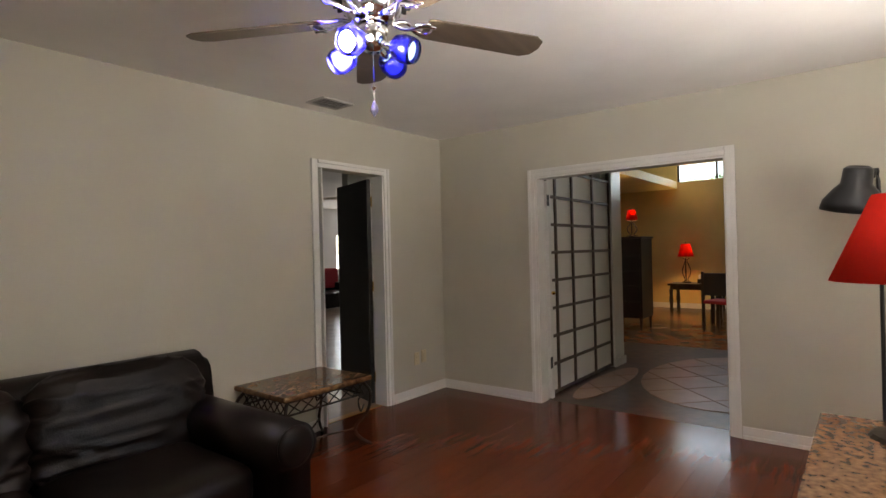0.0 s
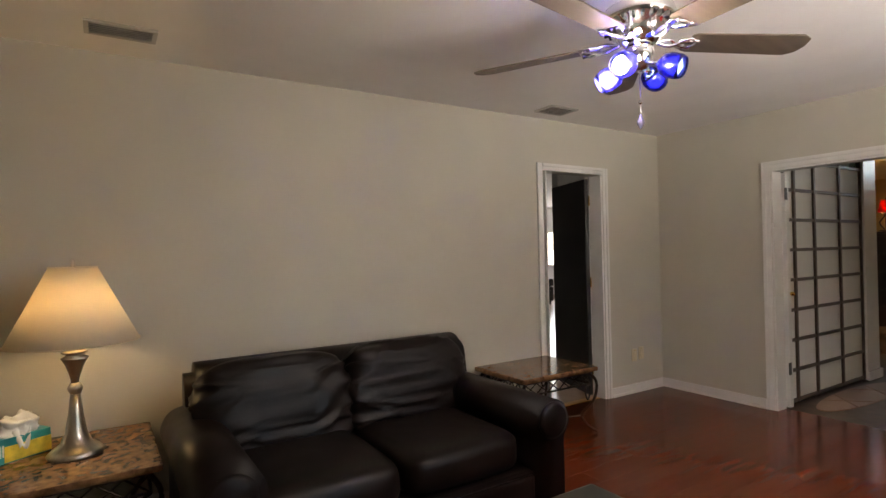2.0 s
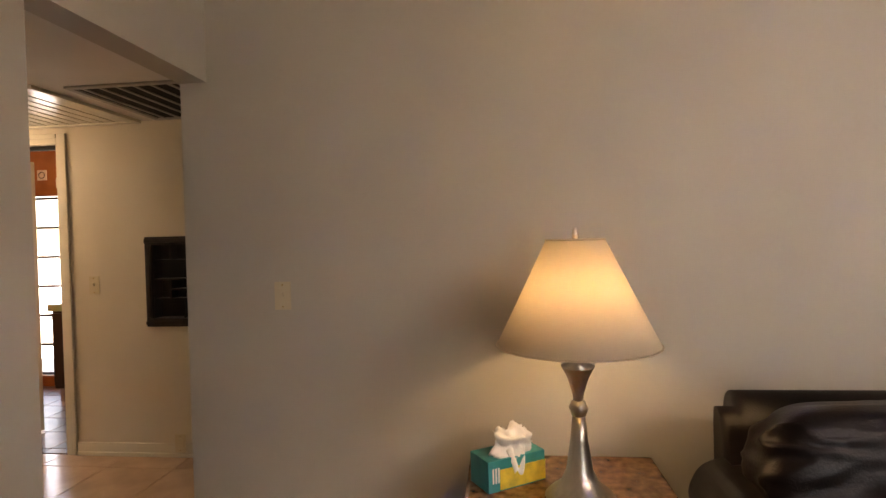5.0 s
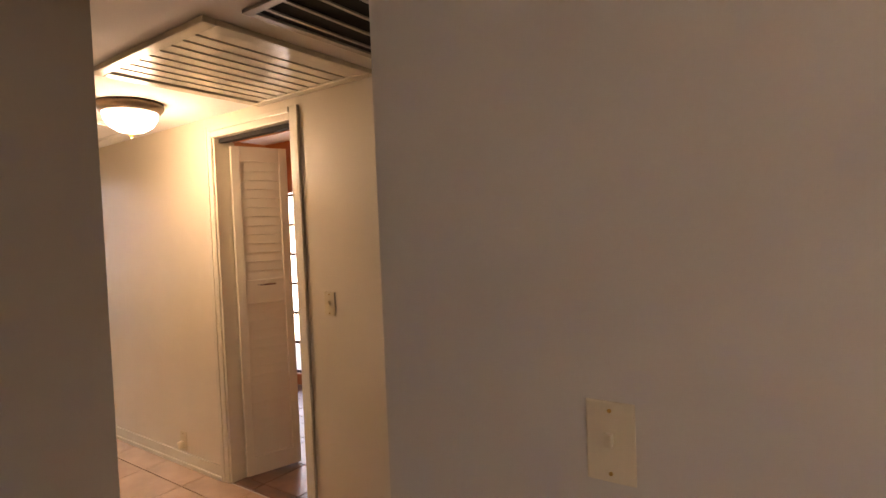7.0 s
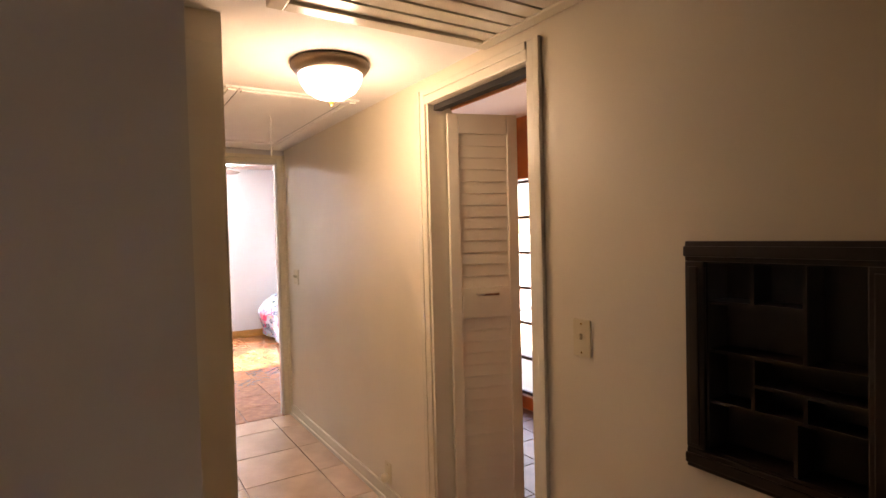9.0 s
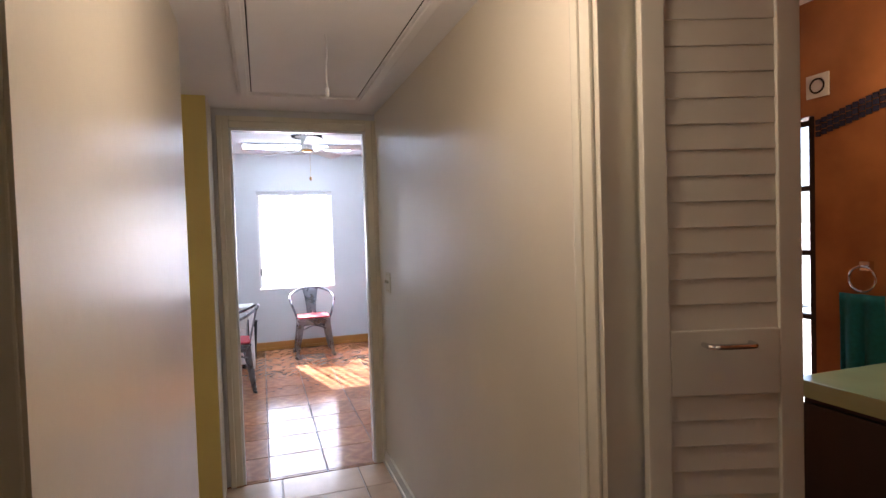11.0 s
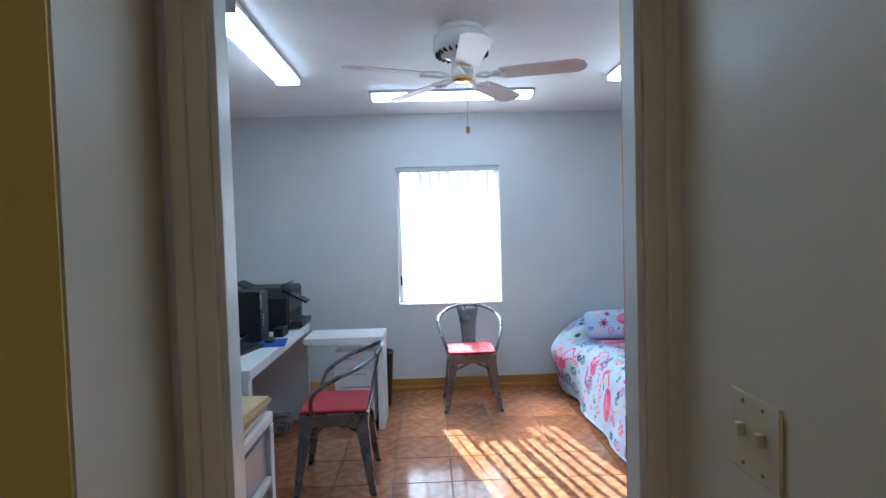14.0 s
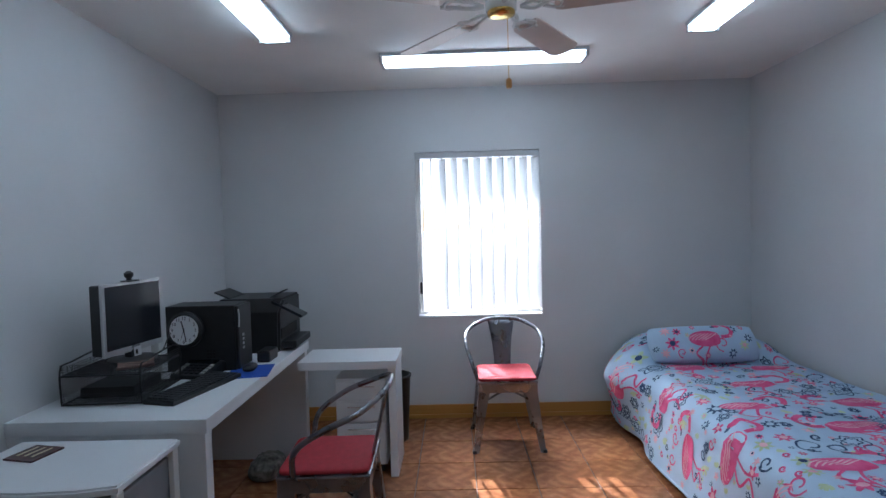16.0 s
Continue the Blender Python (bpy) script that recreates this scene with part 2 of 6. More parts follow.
# ---- more materials ----
LEATHER = mat("dark_leather", (0.0085, 0.0048, 0.0042), 0.36, vary=0.3, scale=8, bump=0.3, bump_scale=160, rvary=0.1, spec=0.2)
IRON = mat("bronze_iron", (0.035, 0.024, 0.017), 0.45, metal=0.6, vary=0.3, scale=30, bump=0.1, bump_scale=90)
NICKEL = mat("brushed_nickel", (0.50, 0.45, 0.38), 0.3, metal=1.0, vary=0.1, scale=60, stretch=(1, 1, 0.1))
CHROME = mat("chrome", (0.7, 0.7, 0.7), 0.12, metal=1.0, vary=0.05)
BRASS = mat("brass", (0.75, 0.50, 0.15), 0.2, metal=1.0, vary=0.1)
MARBLE = mat("brown_marble", (0.085, 0.038, 0.018), 0.14, alt=(0.30, 0.165, 0.082), scale=30, rvary=0.05)
DARKWOOD = mat("dark_wood", (0.022, 0.013, 0.009), 0.32, vary=0.4, scale=5, stretch=(1, 1, 0.15), bump=0.05)
BLACK = mat("black_plastic", (0.012, 0.012, 0.013), 0.4, vary=0.2, scale=30, bump=0.05, bump_scale=200)
SCREEN = mat("dark_screen", (0.012, 0.014, 0.018), 0.15, vary=0.05)
SILVER = mat("silver_plastic", (0.5, 0.5, 0.5), 0.3, metal=0.4, vary=0.05)
IVORY = mat("ivory_plastic", (0.62, 0.54, 0.36), 0.35, vary=0.05)
GUNMETAL = mat("gunmetal_steel", (0.22, 0.22, 0.24), 0.28, metal=0.9, vary=0.15, scale=12, rvary=0.08)
REDPAD = mat("red_fabric", (0.36, 0.018, 0.03), 0.75, vary=0.15, scale=40, bump=0.3, bump_scale=300)
LAMINATE = mat("white_laminate", (0.74, 0.75, 0.76), 0.28, vary=0.02, scale=4)
TISSUE = mat("tissue_paper", (0.85, 0.85, 0.83), 0.8, vary=0.03, bump=0.2, bump_scale=60)
TEAL = mat("teal_card", (0.02, 0.30, 0.32), 0.4, vary=0.15, scale=20)
LEMON = mat("yellow_card", (0.75, 0.60, 0.08), 0.4, vary=0.25, scale=25)
VENTM = mat("vent_metal", (0.45, 0.43, 0.40), 0.4, metal=0.3, vary=0.1)
# near-black: plain dark parts, and painted shade in vents, slots and gaps
DARK = mat("dark_void", (0.02, 0.018, 0.016), 0.9, vary=0.2)
OAK = mat("golden_oak", (0.46, 0.22, 0.05), 0.3, vary=0.2, scale=6, stretch=(1, 0.15, 1))


def cloth_shade(name, colour, glow=0.5):
    m = bpy.data.materials.new(name)
    m.use_nodes = True
    N, L = m.node_tree.nodes, m.node_tree.links
    N.remove(N["Principled BSDF"])
    d, t, mx = N.new("ShaderNodeBsdfDiffuse"), N.new("ShaderNodeBsdfTranslucent"), N.new("ShaderNodeMixShader")
    n, tc, mp, r = N.new("ShaderNodeTexNoise"), N.new("ShaderNodeTexCoord"), N.new("ShaderNodeMapping"), N.new("ShaderNodeValToRGB")
    mp.inputs["Scale"].default_value = (1, 1, 6)
    n.inputs["Scale"].default_value, n.inputs["Detail"].default_value = 60, 3
    L.new(tc.outputs["Object"], mp.inputs[0])
    L.new(mp.outputs[0], n.inputs["Vector"])
    L.new(n.outputs["Fac"], r.inputs[0])
    r.color_ramp.elements[0].color, r.color_ramp.elements[1].color = (*[c * 0.92 for c in colour], 1), (*colour, 1)
    L.new(r.outputs[0], d.inputs["Color"])
    L.new(r.outputs[0], t.inputs["Color"])
    mx.inputs[0].default_value = glow
    L.new(d.outputs[0], mx.inputs[1])
    L.new(t.outputs[0], mx.inputs[2])
    L.new(mx.outputs[0], N["Material Output"].inputs["Surface"])
    return m


def glass(name, colour, rough=0.0, ior=1.45):
    m = bpy.data.materials.new(name)
    m.use_nodes = True
    b = m.node_tree.nodes["Principled BSDF"]
    b.inputs["Base Color"].default_value = (*colour, 1)
    b.inputs["Roughness"].default_value, b.inputs["Transmission Weight"].default_value, b.inputs["IOR"].default_value = rough, 1.0, ior
    return m


def glow(name, colour, power):
    m = bpy.data.materials.new(name)
    m.use_nodes = True
    N, L = m.node_tree.nodes, m.node_tree.links
    e = N.new("ShaderNodeEmission")
    e.inputs[0].default_value, e.inputs[1].default_value = (*colour, 1), power
    L.new(e.outputs[0], N["Material Output"].inputs["Surface"])
    return m


SHADE = cloth_shade("linen_shade", (0.80, 0.72, 0.58), 0.42)
REDSHADE = cloth_shade("red_shade", (0.62, 0.03, 0.02), 0.24)
PAPER = cloth_shade("white_paper_panel", (0.78, 0.77, 0.74), 0.3)


# ---- trim ----
def casing(name, axis, plane, a, b, top, width, out, material, sill=0.0):
    """Door casing round an opening from a to b along 'x' or 'y', standing out of the wall plane."""
    ob = new(name)
    tagged(ob, "painted wooden door casing with stepped moulding", "trim", kind="structure")
    lo, hi = sorted((plane, plane + out))
    lo2, hi2 = sorted((plane, plane + out * 0.62))
    for nm, p0, p1, z0, z1 in (("side_casing", a - width, a, sill, top + width), ("side_casing", b, b + width, sill, top + width), ("head_casing", a, b, top, top + width)):
        bm = bmesh.new()
        if nm == "side_casing":
            o0, o1 = (p0, p0 + width * 0.45) if p0 < a else (p1 - width * 0.45, p1)
            parts = [(p0, p1, z0, z1, lo2, hi2), (o0, o1, z0, z1 - 0.001, lo, hi)]
        else:
            parts = [(p0, p1, z0, z1, lo2, hi2), (p0, p1, z1 - width * 0.45, z1 - 0.001, lo, hi)]
        for q0, q1, r0, r1, s0, s1 in parts:
            if axis == "x":
                box_bm(q0, q1, s0, s1, r0, r1, 0.004, bm)
            else:
                box_bm(s0, s1, q0, q1, r0, r1, 0.004, bm)
        part(nm, bm, material, ob)
    return ob


def baseboard(name, axis, plane, a, b, out, material, h=0.085):
    lo, hi = sorted((plane, plane + out))
    l2, h2 = sorted((plane, plane + out * 1.7))
    bm = bmesh.new()
    for s0, s1, z0, z1 in ((lo, hi, 0.0, h), (l2, h2, 0.0, h * 0.3)):
        if axis == "x":
            box_bm(a, b, s0, s1, z0, z1, 0.003, bm)
        else:
            box_bm(s0, s1, a, b, z0, z1, 0.003, bm)
    return structure(name, bm, material, "painted wooden baseboard with a shoe strip", "baseboard")


casing("trim_door_living", "x", 0.0, -1.525, -0.805, 2.012, 0.062, -0.018, WHITE)
casing("trim_double_door", "y", 0.0, -2.54, -1.05, 1.965, 0.066, -0.018, WHITE)
structure("trim_jamb_double", box_bm(0.0, 0.135, -1.065, -1.048, 0, 1.965, 0.002), WHITE, "white painted door jamb", "trim")
structure("trim_jamb_double_south", box_bm(0.0, 0.135, -2.542, -2.528, 0, 1.965, 0.002), WHITE, "white painted door jamb", "trim")
structure("trim_jamb_double_head", box_bm(0.0, 0.135, -2.528, -1.065, 1.95, 1.967, 0.002), WHITE, "white painted door head", "trim")
structure("trim_jamb_living", box_bm(-0.82, -0.803, 0.0, 0.14, 0, 2.012, 0.002), WHITE, "white painted door jamb", "trim")
structure("trim_jamb_living_west", box_bm(-1.487, -1.473, 0.0, 0.14, 0, 2.012, 0.002), WHITE, "white painted door jamb", "trim")
baseboard("baseboard_north_west", "x", 0.0, -6.289, -1.59, -0.012, WHITE)
baseboard("baseboard_north_east", "x", 0.0, -0.74, -0.012, -0.012, WHITE)
baseboard("baseboard_east_north", "y", 0.0, -0.98, 0.0, -0.012, WHITE)
baseboard("baseboard_east_south", "y", 0.0, -4.9, -2.61, -0.012, WHITE)
casing("trim_bath_door", "x", 0.9, -8.51, -7.81, 2.015, 0.066, -0.018, CREAMTRIM)
casing("trim_office_door", "y", -10.715, 0.072, 0.84, 2.028, 0.066, 0.016, CREAMTRIM)
structure("trim_office_jamb_south", box_bm(-10.781, -10.712, 0.070, 0.085, 0, 2.028, 0.002), WHITE, "glossy white door jamb", "trim")
structure("trim_office_jamb_north", box_bm(-10.781, -10.712, 0.827, 0.842, 0, 2.028, 0.002), WHITE, "glossy white door jamb", "trim")
structure("trim_office_jamb_head", box_bm(-10.781, -10.712, 0.085, 0.827, 2.015, 2.030, 0.002), WHITE, "glossy white door head", "trim")
structure("trim_bath_jamb_west", box_bm(-8.512, -8.495, 0.9, 1.03, 0, 2.015, 0.002), CREAMTRIM, "cream door jamb", "trim")
structure("trim_bath_jamb_east", box_bm(-7.825, -7.808, 0.9, 1.03, 0, 2.015, 0.002), CREAMTRIM, "cream door jamb", "trim")
structure("trim_bath_track", box_bm(-8.495, -7.825, 0.93, 0.97, 1.99, 2.015, 0.002), DARK, "dark metal folding door track", "trim")
baseboard("baseboard_hall_north", "x", 0.9, -10.715, -8.58, -0.012, CREAMTRIM)
baseboard("baseboard_hall_niche", "x", 0.9, -7.74, -5.6, -0.012, CREAMTRIM)
baseboard("baseboard_hall_south", "x", -0.017, -9.56, -8.19, 0.012, CREAMTRIM)
baseboard("baseboard_office_west", "y", -14.82, -1.232, 2.669, 0.014, OAK, 0.1)
baseboard("baseboard_office_south", "x", -1.232, -14.8, -10.86, 0.014, OAK, 0.1)
baseboard("baseboard_office_north", "x", 2.669, -14.8, -10.86, -0.014, OAK, 0.1)


# ---- wall plates and vents ----
def plate(kind, m, gangs=("toggle",)):
    ob = new("light_switch" if "toggle" in gangs else "power_outlet")
    ob.matrix_world = m
    tagged(ob, "ivory plastic light switch plate on the wall" if "toggle" in gangs else "ivory plastic power outlet plate on the wall", "switch" if "toggle" in gangs else "outlet")
    w = 0.07 * len(gangs) * (1 if len(gangs) == 1 else 0.82)
    part("cover_plate", box_bm(-w / 2, w / 2, -0.006, 0, -0.058, 0.058, 0.003), IVORY, ob)
    for i, g in enumerate(gangs):
        cx = (i - (len(gangs) - 1) / 2) * 0.046
        if g == "toggle":
            part("toggle", box_bm(cx - 0.005, cx + 0.005, -0.018, -0.006, -0.004, 0.014, 0.002), IVORY, ob)
        else:
            for dz in (-0.02, 0.02):
                part("socket", box_bm(cx - 0.014, cx + 0.014, -0.009, -0.006, dz - 0.012, dz + 0.012, 0.003), IVORY, ob)
        for dz in (-0.045, 0.045):
            part("screw", lathe([(0.003, 0), (0.003, 0.0015)], 8, (0, 0, 0)), BRASS, ob).matrix_basis = pose(cx, -0.006, dz, 90)
    return ob


plate("s", pose(-5.866, 0, 1.12))
plate("o", pose(-0.42, 0, 0.35), ("socket",))
plate("o", pose(-0.32, 0, 0.36), ("socket",))
plate("s", pose(-7.585, 0.9, 1.10))
plate("o", pose(-7.05, 0.886, 0.09), ("socket",))
plugged = plate("o", pose(-9.01, 0.9, 0.16), ("socket",))
part("plug", moved(lathe([(0.02, 0.0), (0.024, 0.01), (0.022, 0.03), (0.012, 0.036)], 16), pose(0.0, -0.008, -0.022, 90)), IVORY, plugged, "round ivory plug", smooth=True)
plate("s", pose(-10.585, 0.9, 1.13), ("toggle", "toggle"))


def vent(at, sx, sy, slats):
    ob = thing("ceiling_vent", at, "grey metal air supply vent set into the ceiling", "vent", "ceiling vents")
    for nm, b in (("frame", (-sx / 2, sx / 2, -sy / 2, -sy / 2 + 0.02)), ("frame", (-sx / 2, sx / 2, sy / 2 - 0.02, sy / 2)), ("frame", (-sx / 2, -sx / 2 + 0.02, -sy / 2 + 0.02, sy / 2 - 0.02)), ("frame", (sx / 2 - 0.02, sx / 2, -sy / 2 + 0.02, sy / 2 - 0.02))):
        part(nm, box_bm(*b, -0.012, 0, 0.002), VENTM, ob)
    part("backing", box_bm(-sx / 2 + 0.02, sx / 2 - 0.02, -sy / 2 + 0.02, sy / 2 - 0.02, -0.004, -0.001), DARK, ob)
    for i in range(slats):
        y = -sy / 2 + 0.03 + (sy - 0.06) * i / (slats - 1)
        part("slat", moved(box_bm(-sx / 2 + 0.02, sx / 2 - 0.02, -0.008, 0.008, -0.001, 0.001), pose(0, y, -0.008, 35)), VENTM, ob)


vent((-4.52, -0.365, H), 0.30, 0.17, 6)
vent((-1.61, -0.27, H), 0.28, 0.20, 6)


# ---- living room ----
def loveseat():
    x0, x1, yb, yf = -4.36, -2.72, -0.27, -1.43
    ob = thing("loveseat", ((x0 + x1) / 2, (yb + yf) / 2, 0), "dark brown leather two-seat sofa with creased back cushions", "sofa")
    W, D = x1 - x0, yb - yf
    hw, hd = W / 2, D / 2
    part("base", box_bm(-hw + 0.12, hw - 0.12, -hd + 0.06, hd - 0.04, 0.06, 0.30, 0.03), LEATHER, ob)
    crest = [(p[0], p[1]) for p in curve([(hd - 0.24, 0.66, 0), (hd - 0.22, 0.76, 0), (hd - 0.16, 0.82, 0), (hd - 0.07, 0.83, 0), (hd - 0.01, 0.79, 0), (hd, 0.70, 0)], 4)]
    back = prism([(hd - 0.30, 0.28), *crest, (hd, 0.10), (hd - 0.30, 0.10)], "x", -hw + 0.075, hw + 0.07, 0.05)
    part("backrest_frame", back, LEATHER, ob, smooth=True)
    for s in (-1, 1):
        prof = [(0.0, 0.05), (0.0, 0.44), (-0.035, 0.48), (-0.05, 0.54), (-0.03, 0.60), (0.03, 0.635), (0.10, 0.635), (0.165, 0.61), (0.20, 0.55), (0.20, 0.50), (0.17, 0.45), (0.17, 0.05)]
        rolled = [(p[0], p[1]) for p in curve([(*p, 0) for p in prof[1:11]], 4)]
        poly = [(s * (hw - 0.17) + s * p, q) for p, q in [prof[0], *rolled, prof[11]]]
        arm = part("armrest", prism(poly, "y", -hd + 0.02, hd - 0.12, 0.014), LEATHER, ob, smooth=True)
        cx = s * (hw - 0.095)
        part("arm_front_disc", moved(lathe([(0.0, 0.0), (0.085, 0.0), (0.09, 0.012), (0.07, 0.022), (0.0, 0.026)], 24, caps=False), pose(cx, -hd + 0.012, 0.545, 90)), LEATHER, arm, smooth=True)
        part("seat_cushion", pillow((W / 2 - 0.19, 0.72, 0.20), 0.28, 0.012, s * 3.1, freq=3, at=(s * (W / 4 - 0.09), -hd + 0.46, 0.385)), LEATHER, ob, smooth=True)
        part("back_cushion", pillow((W / 2 - 0.06, 0.27, 0.50), 0.40, 0.034, 5 + s * 2.3, 110, 90, 6.5, at=(s * (W / 4 - 0.045), hd - 0.335, 0.61), turn=(-12, 0, 0), slant=-s * 24), LEATHER, ob, smooth=True)
        part("front_rail", box_bm(min(0, s * (hw - 0.18)), max(0, s * (hw - 0.18)), -hd + 0.045, -hd + 0.075, 0.08, 0.29, 0.012), LEATHER, ob)
        for y in (-hd + 0.1, hd - 0.1):
            part("leg", lathe([(0.03, 0), (0.038, 0.03), (0.034, 0.07)], 12, (s * (hw - 0.1), y, 0)), DARKWOOD, ob)
    return ob


loveseat()


def end_table(at, sx, sy, h, label, top=MARBLE, top_label="polished brown marble top"):
    ob = thing("end_table", at, label, "table", "marble end tables")
    part("tabletop", box_bm(-sx / 2, sx / 2, -sy / 2, sy / 2, h - 0.032, h, 0.012), top, ob, top_label)
    hx, hy = sx / 2 - 0.045, sy / 2 - 0.045
    fr = bmesh.new()
    for z in (h - 0.045, h - 0.125):
        tube([(-hx, -hy, z), (hx, -hy, z), (hx, hy, z), (-hx, hy, z)], 0.007, 6, fr, True)
    part("apron_frame", fr, IRON, ob)
    for side in range(4):
        lat = bmesh.new()
        L = hx if side % 2 == 0 else hy
        n = 6 if side % 2 == 0 else 7
        for i in range(n):
            a, b = -L + 2 * L * i / n, -L + 2 * L * (i + 1) / n
            for p, q in ((a, b), (b, a)):
                f = (lambda v, z: (v, -hy, z)) if side == 0 else (lambda v, z: (hx, v, z)) if side == 1 else (lambda v, z: (v, hy, z)) if side == 2 else (lambda v, z: (-hx, v, z))
                tube([f(p, h - 0.047), f(q, h - 0.123)], 0.0045, 5, lat)
        part("lattice", lat, IRON, ob)
    for sx_ in (-1, 1):
        for sy_ in (-1, 1):
            c = curve([(sx_ * hx, sy_ * hy, h - 0.05), (sx_ * (hx + 0.035), sy_ * (hy + 0.03), h - 0.12), (sx_ * (hx + 0.02), sy_ * (hy + 0.015), h * 0.5), (sx_ * (hx - 0.05), sy_ * (hy - 0.04), h * 0.28), (sx_ * (hx - 0.02), sy_ * (hy - 0.02), h * 0.12), (sx_ * (hx + 0.035), sy_ * (hy + 0.03), 0.012)])
            leg = part("leg", tube(c, 0.011, 8), IRON, ob, smooth=True)
            part("scroll", tube(curve([(sx_ * hx, sy_ * hy, h - 0.13), (sx_ * (hx - 0.05), sy_ * (hy - 0.0), h - 0.16), (sx_ * (hx - 0.03), sy_ * hy, h - 0.24), (sx_ * (hx + 0.0), sy_ * hy, h - 0.2)]), 0.006, 6), IRON, leg)
    for sy_ in (-1, 1):
        part("stretcher", tube(curve([(-hx + 0.03, sy_ * (hy - 0.03), 0.13), (0, sy_ * hy * 0.25, 0.10), (hx - 0.03, sy_ * (hy - 0.03), 0.13)]), 0.007, 6), IRON, ob)
    return ob


end_table((-4.755, -0.40, 0), 0.69, 0.72, 0.49, "marble-top end table on dark scrolled iron legs, beside the sofa")
end_table((-1.91, -0.30, 0), 0.72, 0.56, 0.49, "marble-top end table on dark scrolled iron legs, near the doorway")


def table_lamp():
    z = 0.49
    ob = thing("table_lamp", (-4.725, -0.40, z), "brushed nickel table lamp with lit cream linen shade", "lamp")
    part("base", lathe([(0.0, 0), (0.105, 0), (0.112, 0.012), (0.095, 0.03), (0.062, 0.055), (0.042, 0.10), (0.028, 0.19), (0.02, 0.275)], 32), NICKEL, ob, smooth=True)
    part("ball", lathe([(0.005, 0.265), (0.022, 0.272), (0.031, 0.295), (0.022, 0.318), (0.005, 0.325)], 24), NICKEL, ob, smooth=True)
    part("stem", lathe([(0.014, 0.315), (0.02, 0.35), (0.036, 0.40), (0.05, 0.425), (0.054, 0.432), (0.03, 0.445), (0.052, 0.455), (0.05, 0.462), (0.02, 0.49)], 28), NICKEL, ob, smooth=True)
    sh = bmesh.new()
    lathe([(0.256, 0.50), (0.172, 0.67), (0.092, 0.835)], 48, bm=sh, caps=False)
    bmesh.ops.solidify(sh, geom=sh.faces[:], thickness=0.002)
    s = part("shade", sh, SHADE, ob, smooth=True)
    part("rim", tube([(0.257 * math.cos(a * math.pi / 20), 0.257 * math.sin(a * math.pi / 20), 0.502) for a in range(40)], 0.003, 6, None, True), SHADE, s)
    part("rim", tube([(0.0925 * math.cos(a * math.pi / 12), 0.0925 * math.sin(a * math.pi / 12), 0.835) for a in range(24)], 0.003, 6, None, True), SHADE, s)
    part("harp", tube(curve([(-0.012, 0, 0.49), (-0.055, 0, 0.62), (-0.03, 0, 0.78), (0, 0, 0.84), (0.03, 0, 0.78), (0.055, 0, 0.62), (0.012, 0, 0.49)]), 0.0025, 6), BRASS, ob)
    part("finial", lathe([(0.006, 0.835), (0.01, 0.85), (0.008, 0.868), (0.002, 0.875)], 12), NICKEL, ob)
    part("bulb", lathe([(0.012, 0.53), (0.03, 0.60), (0.022, 0.635), (0.005, 0.645)], 16), glow("warm_bulb", (1.0, 0.72, 0.38), 2.4), ob)
    part("spider", tube([(-0.09, 0, 0.832), (0.09, 0, 0.832)], 0.002, 5), BRASS, ob)


table_lamp()
lamp("table_lamp_light", "POINT", (-4.725, -0.40, 1.135), 0.494, (1.0, 0.74, 0.38), 0.03)


def tissue_box():
    ob = thing("tissue_box", (-4.955, -0.27, 0.49), "teal and yellow tissue box with a white tissue pulled up", "tissue box", turn=33)
    part("carton", box_bm(-0.115, 0.115, -0.06, 0.06, 0, 0.105, 0.002), TEAL, ob)
    part("printed_panel", box_bm(-0.07, 0.1165, -0.0615, 0.0615, 0.004, 0.072, 0.001), LEMON, ob, "yellow printed band")
    for i in range(3):
        part("printed_bar", box_bm(-0.10 + i * 0.011, -0.094 + i * 0.011, -0.0622, -0.06, 0.03, 0.08), TISSUE, ob)
    part("tissue", pillow((0.16, 0.10, 0.12), 0.85, 0.06, 2.6, 48, 32, 15, at=(0.0, -0.012, 0.135), turn=(14, 0, 8)), TISSUE, ob, smooth=True)

    def flap(u, v):
        return (-0.035 + 0.075 * u * (1 - 0.5 * v) + 0.02 * v, -0.045 - 0.022 * math.sin(v * 1.6) - 0.004 * math.sin(u * 9), 0.125 - 0.075 * v + 0.01 * math.sin(u * 7))
    part("tissue_flap", surf(flap, 14, 8, 0.001), TISSUE, ob, smooth=True)


tissue_box()


# ---- ceiling fans ----
BLADEW = mat("fan_blade_brown", (0.10, 0.075, 0.055), 0.45, vary=0.2, scale=4, stretch=(1, 8, 1))
BLADEL = mat("fan_blade_white", (0.62, 0.52, 0.46), 0.4, vary=0.08, scale=4)
BLUE = glass("cobalt_glass", (0.03, 0.03, 0.75), 0.25)


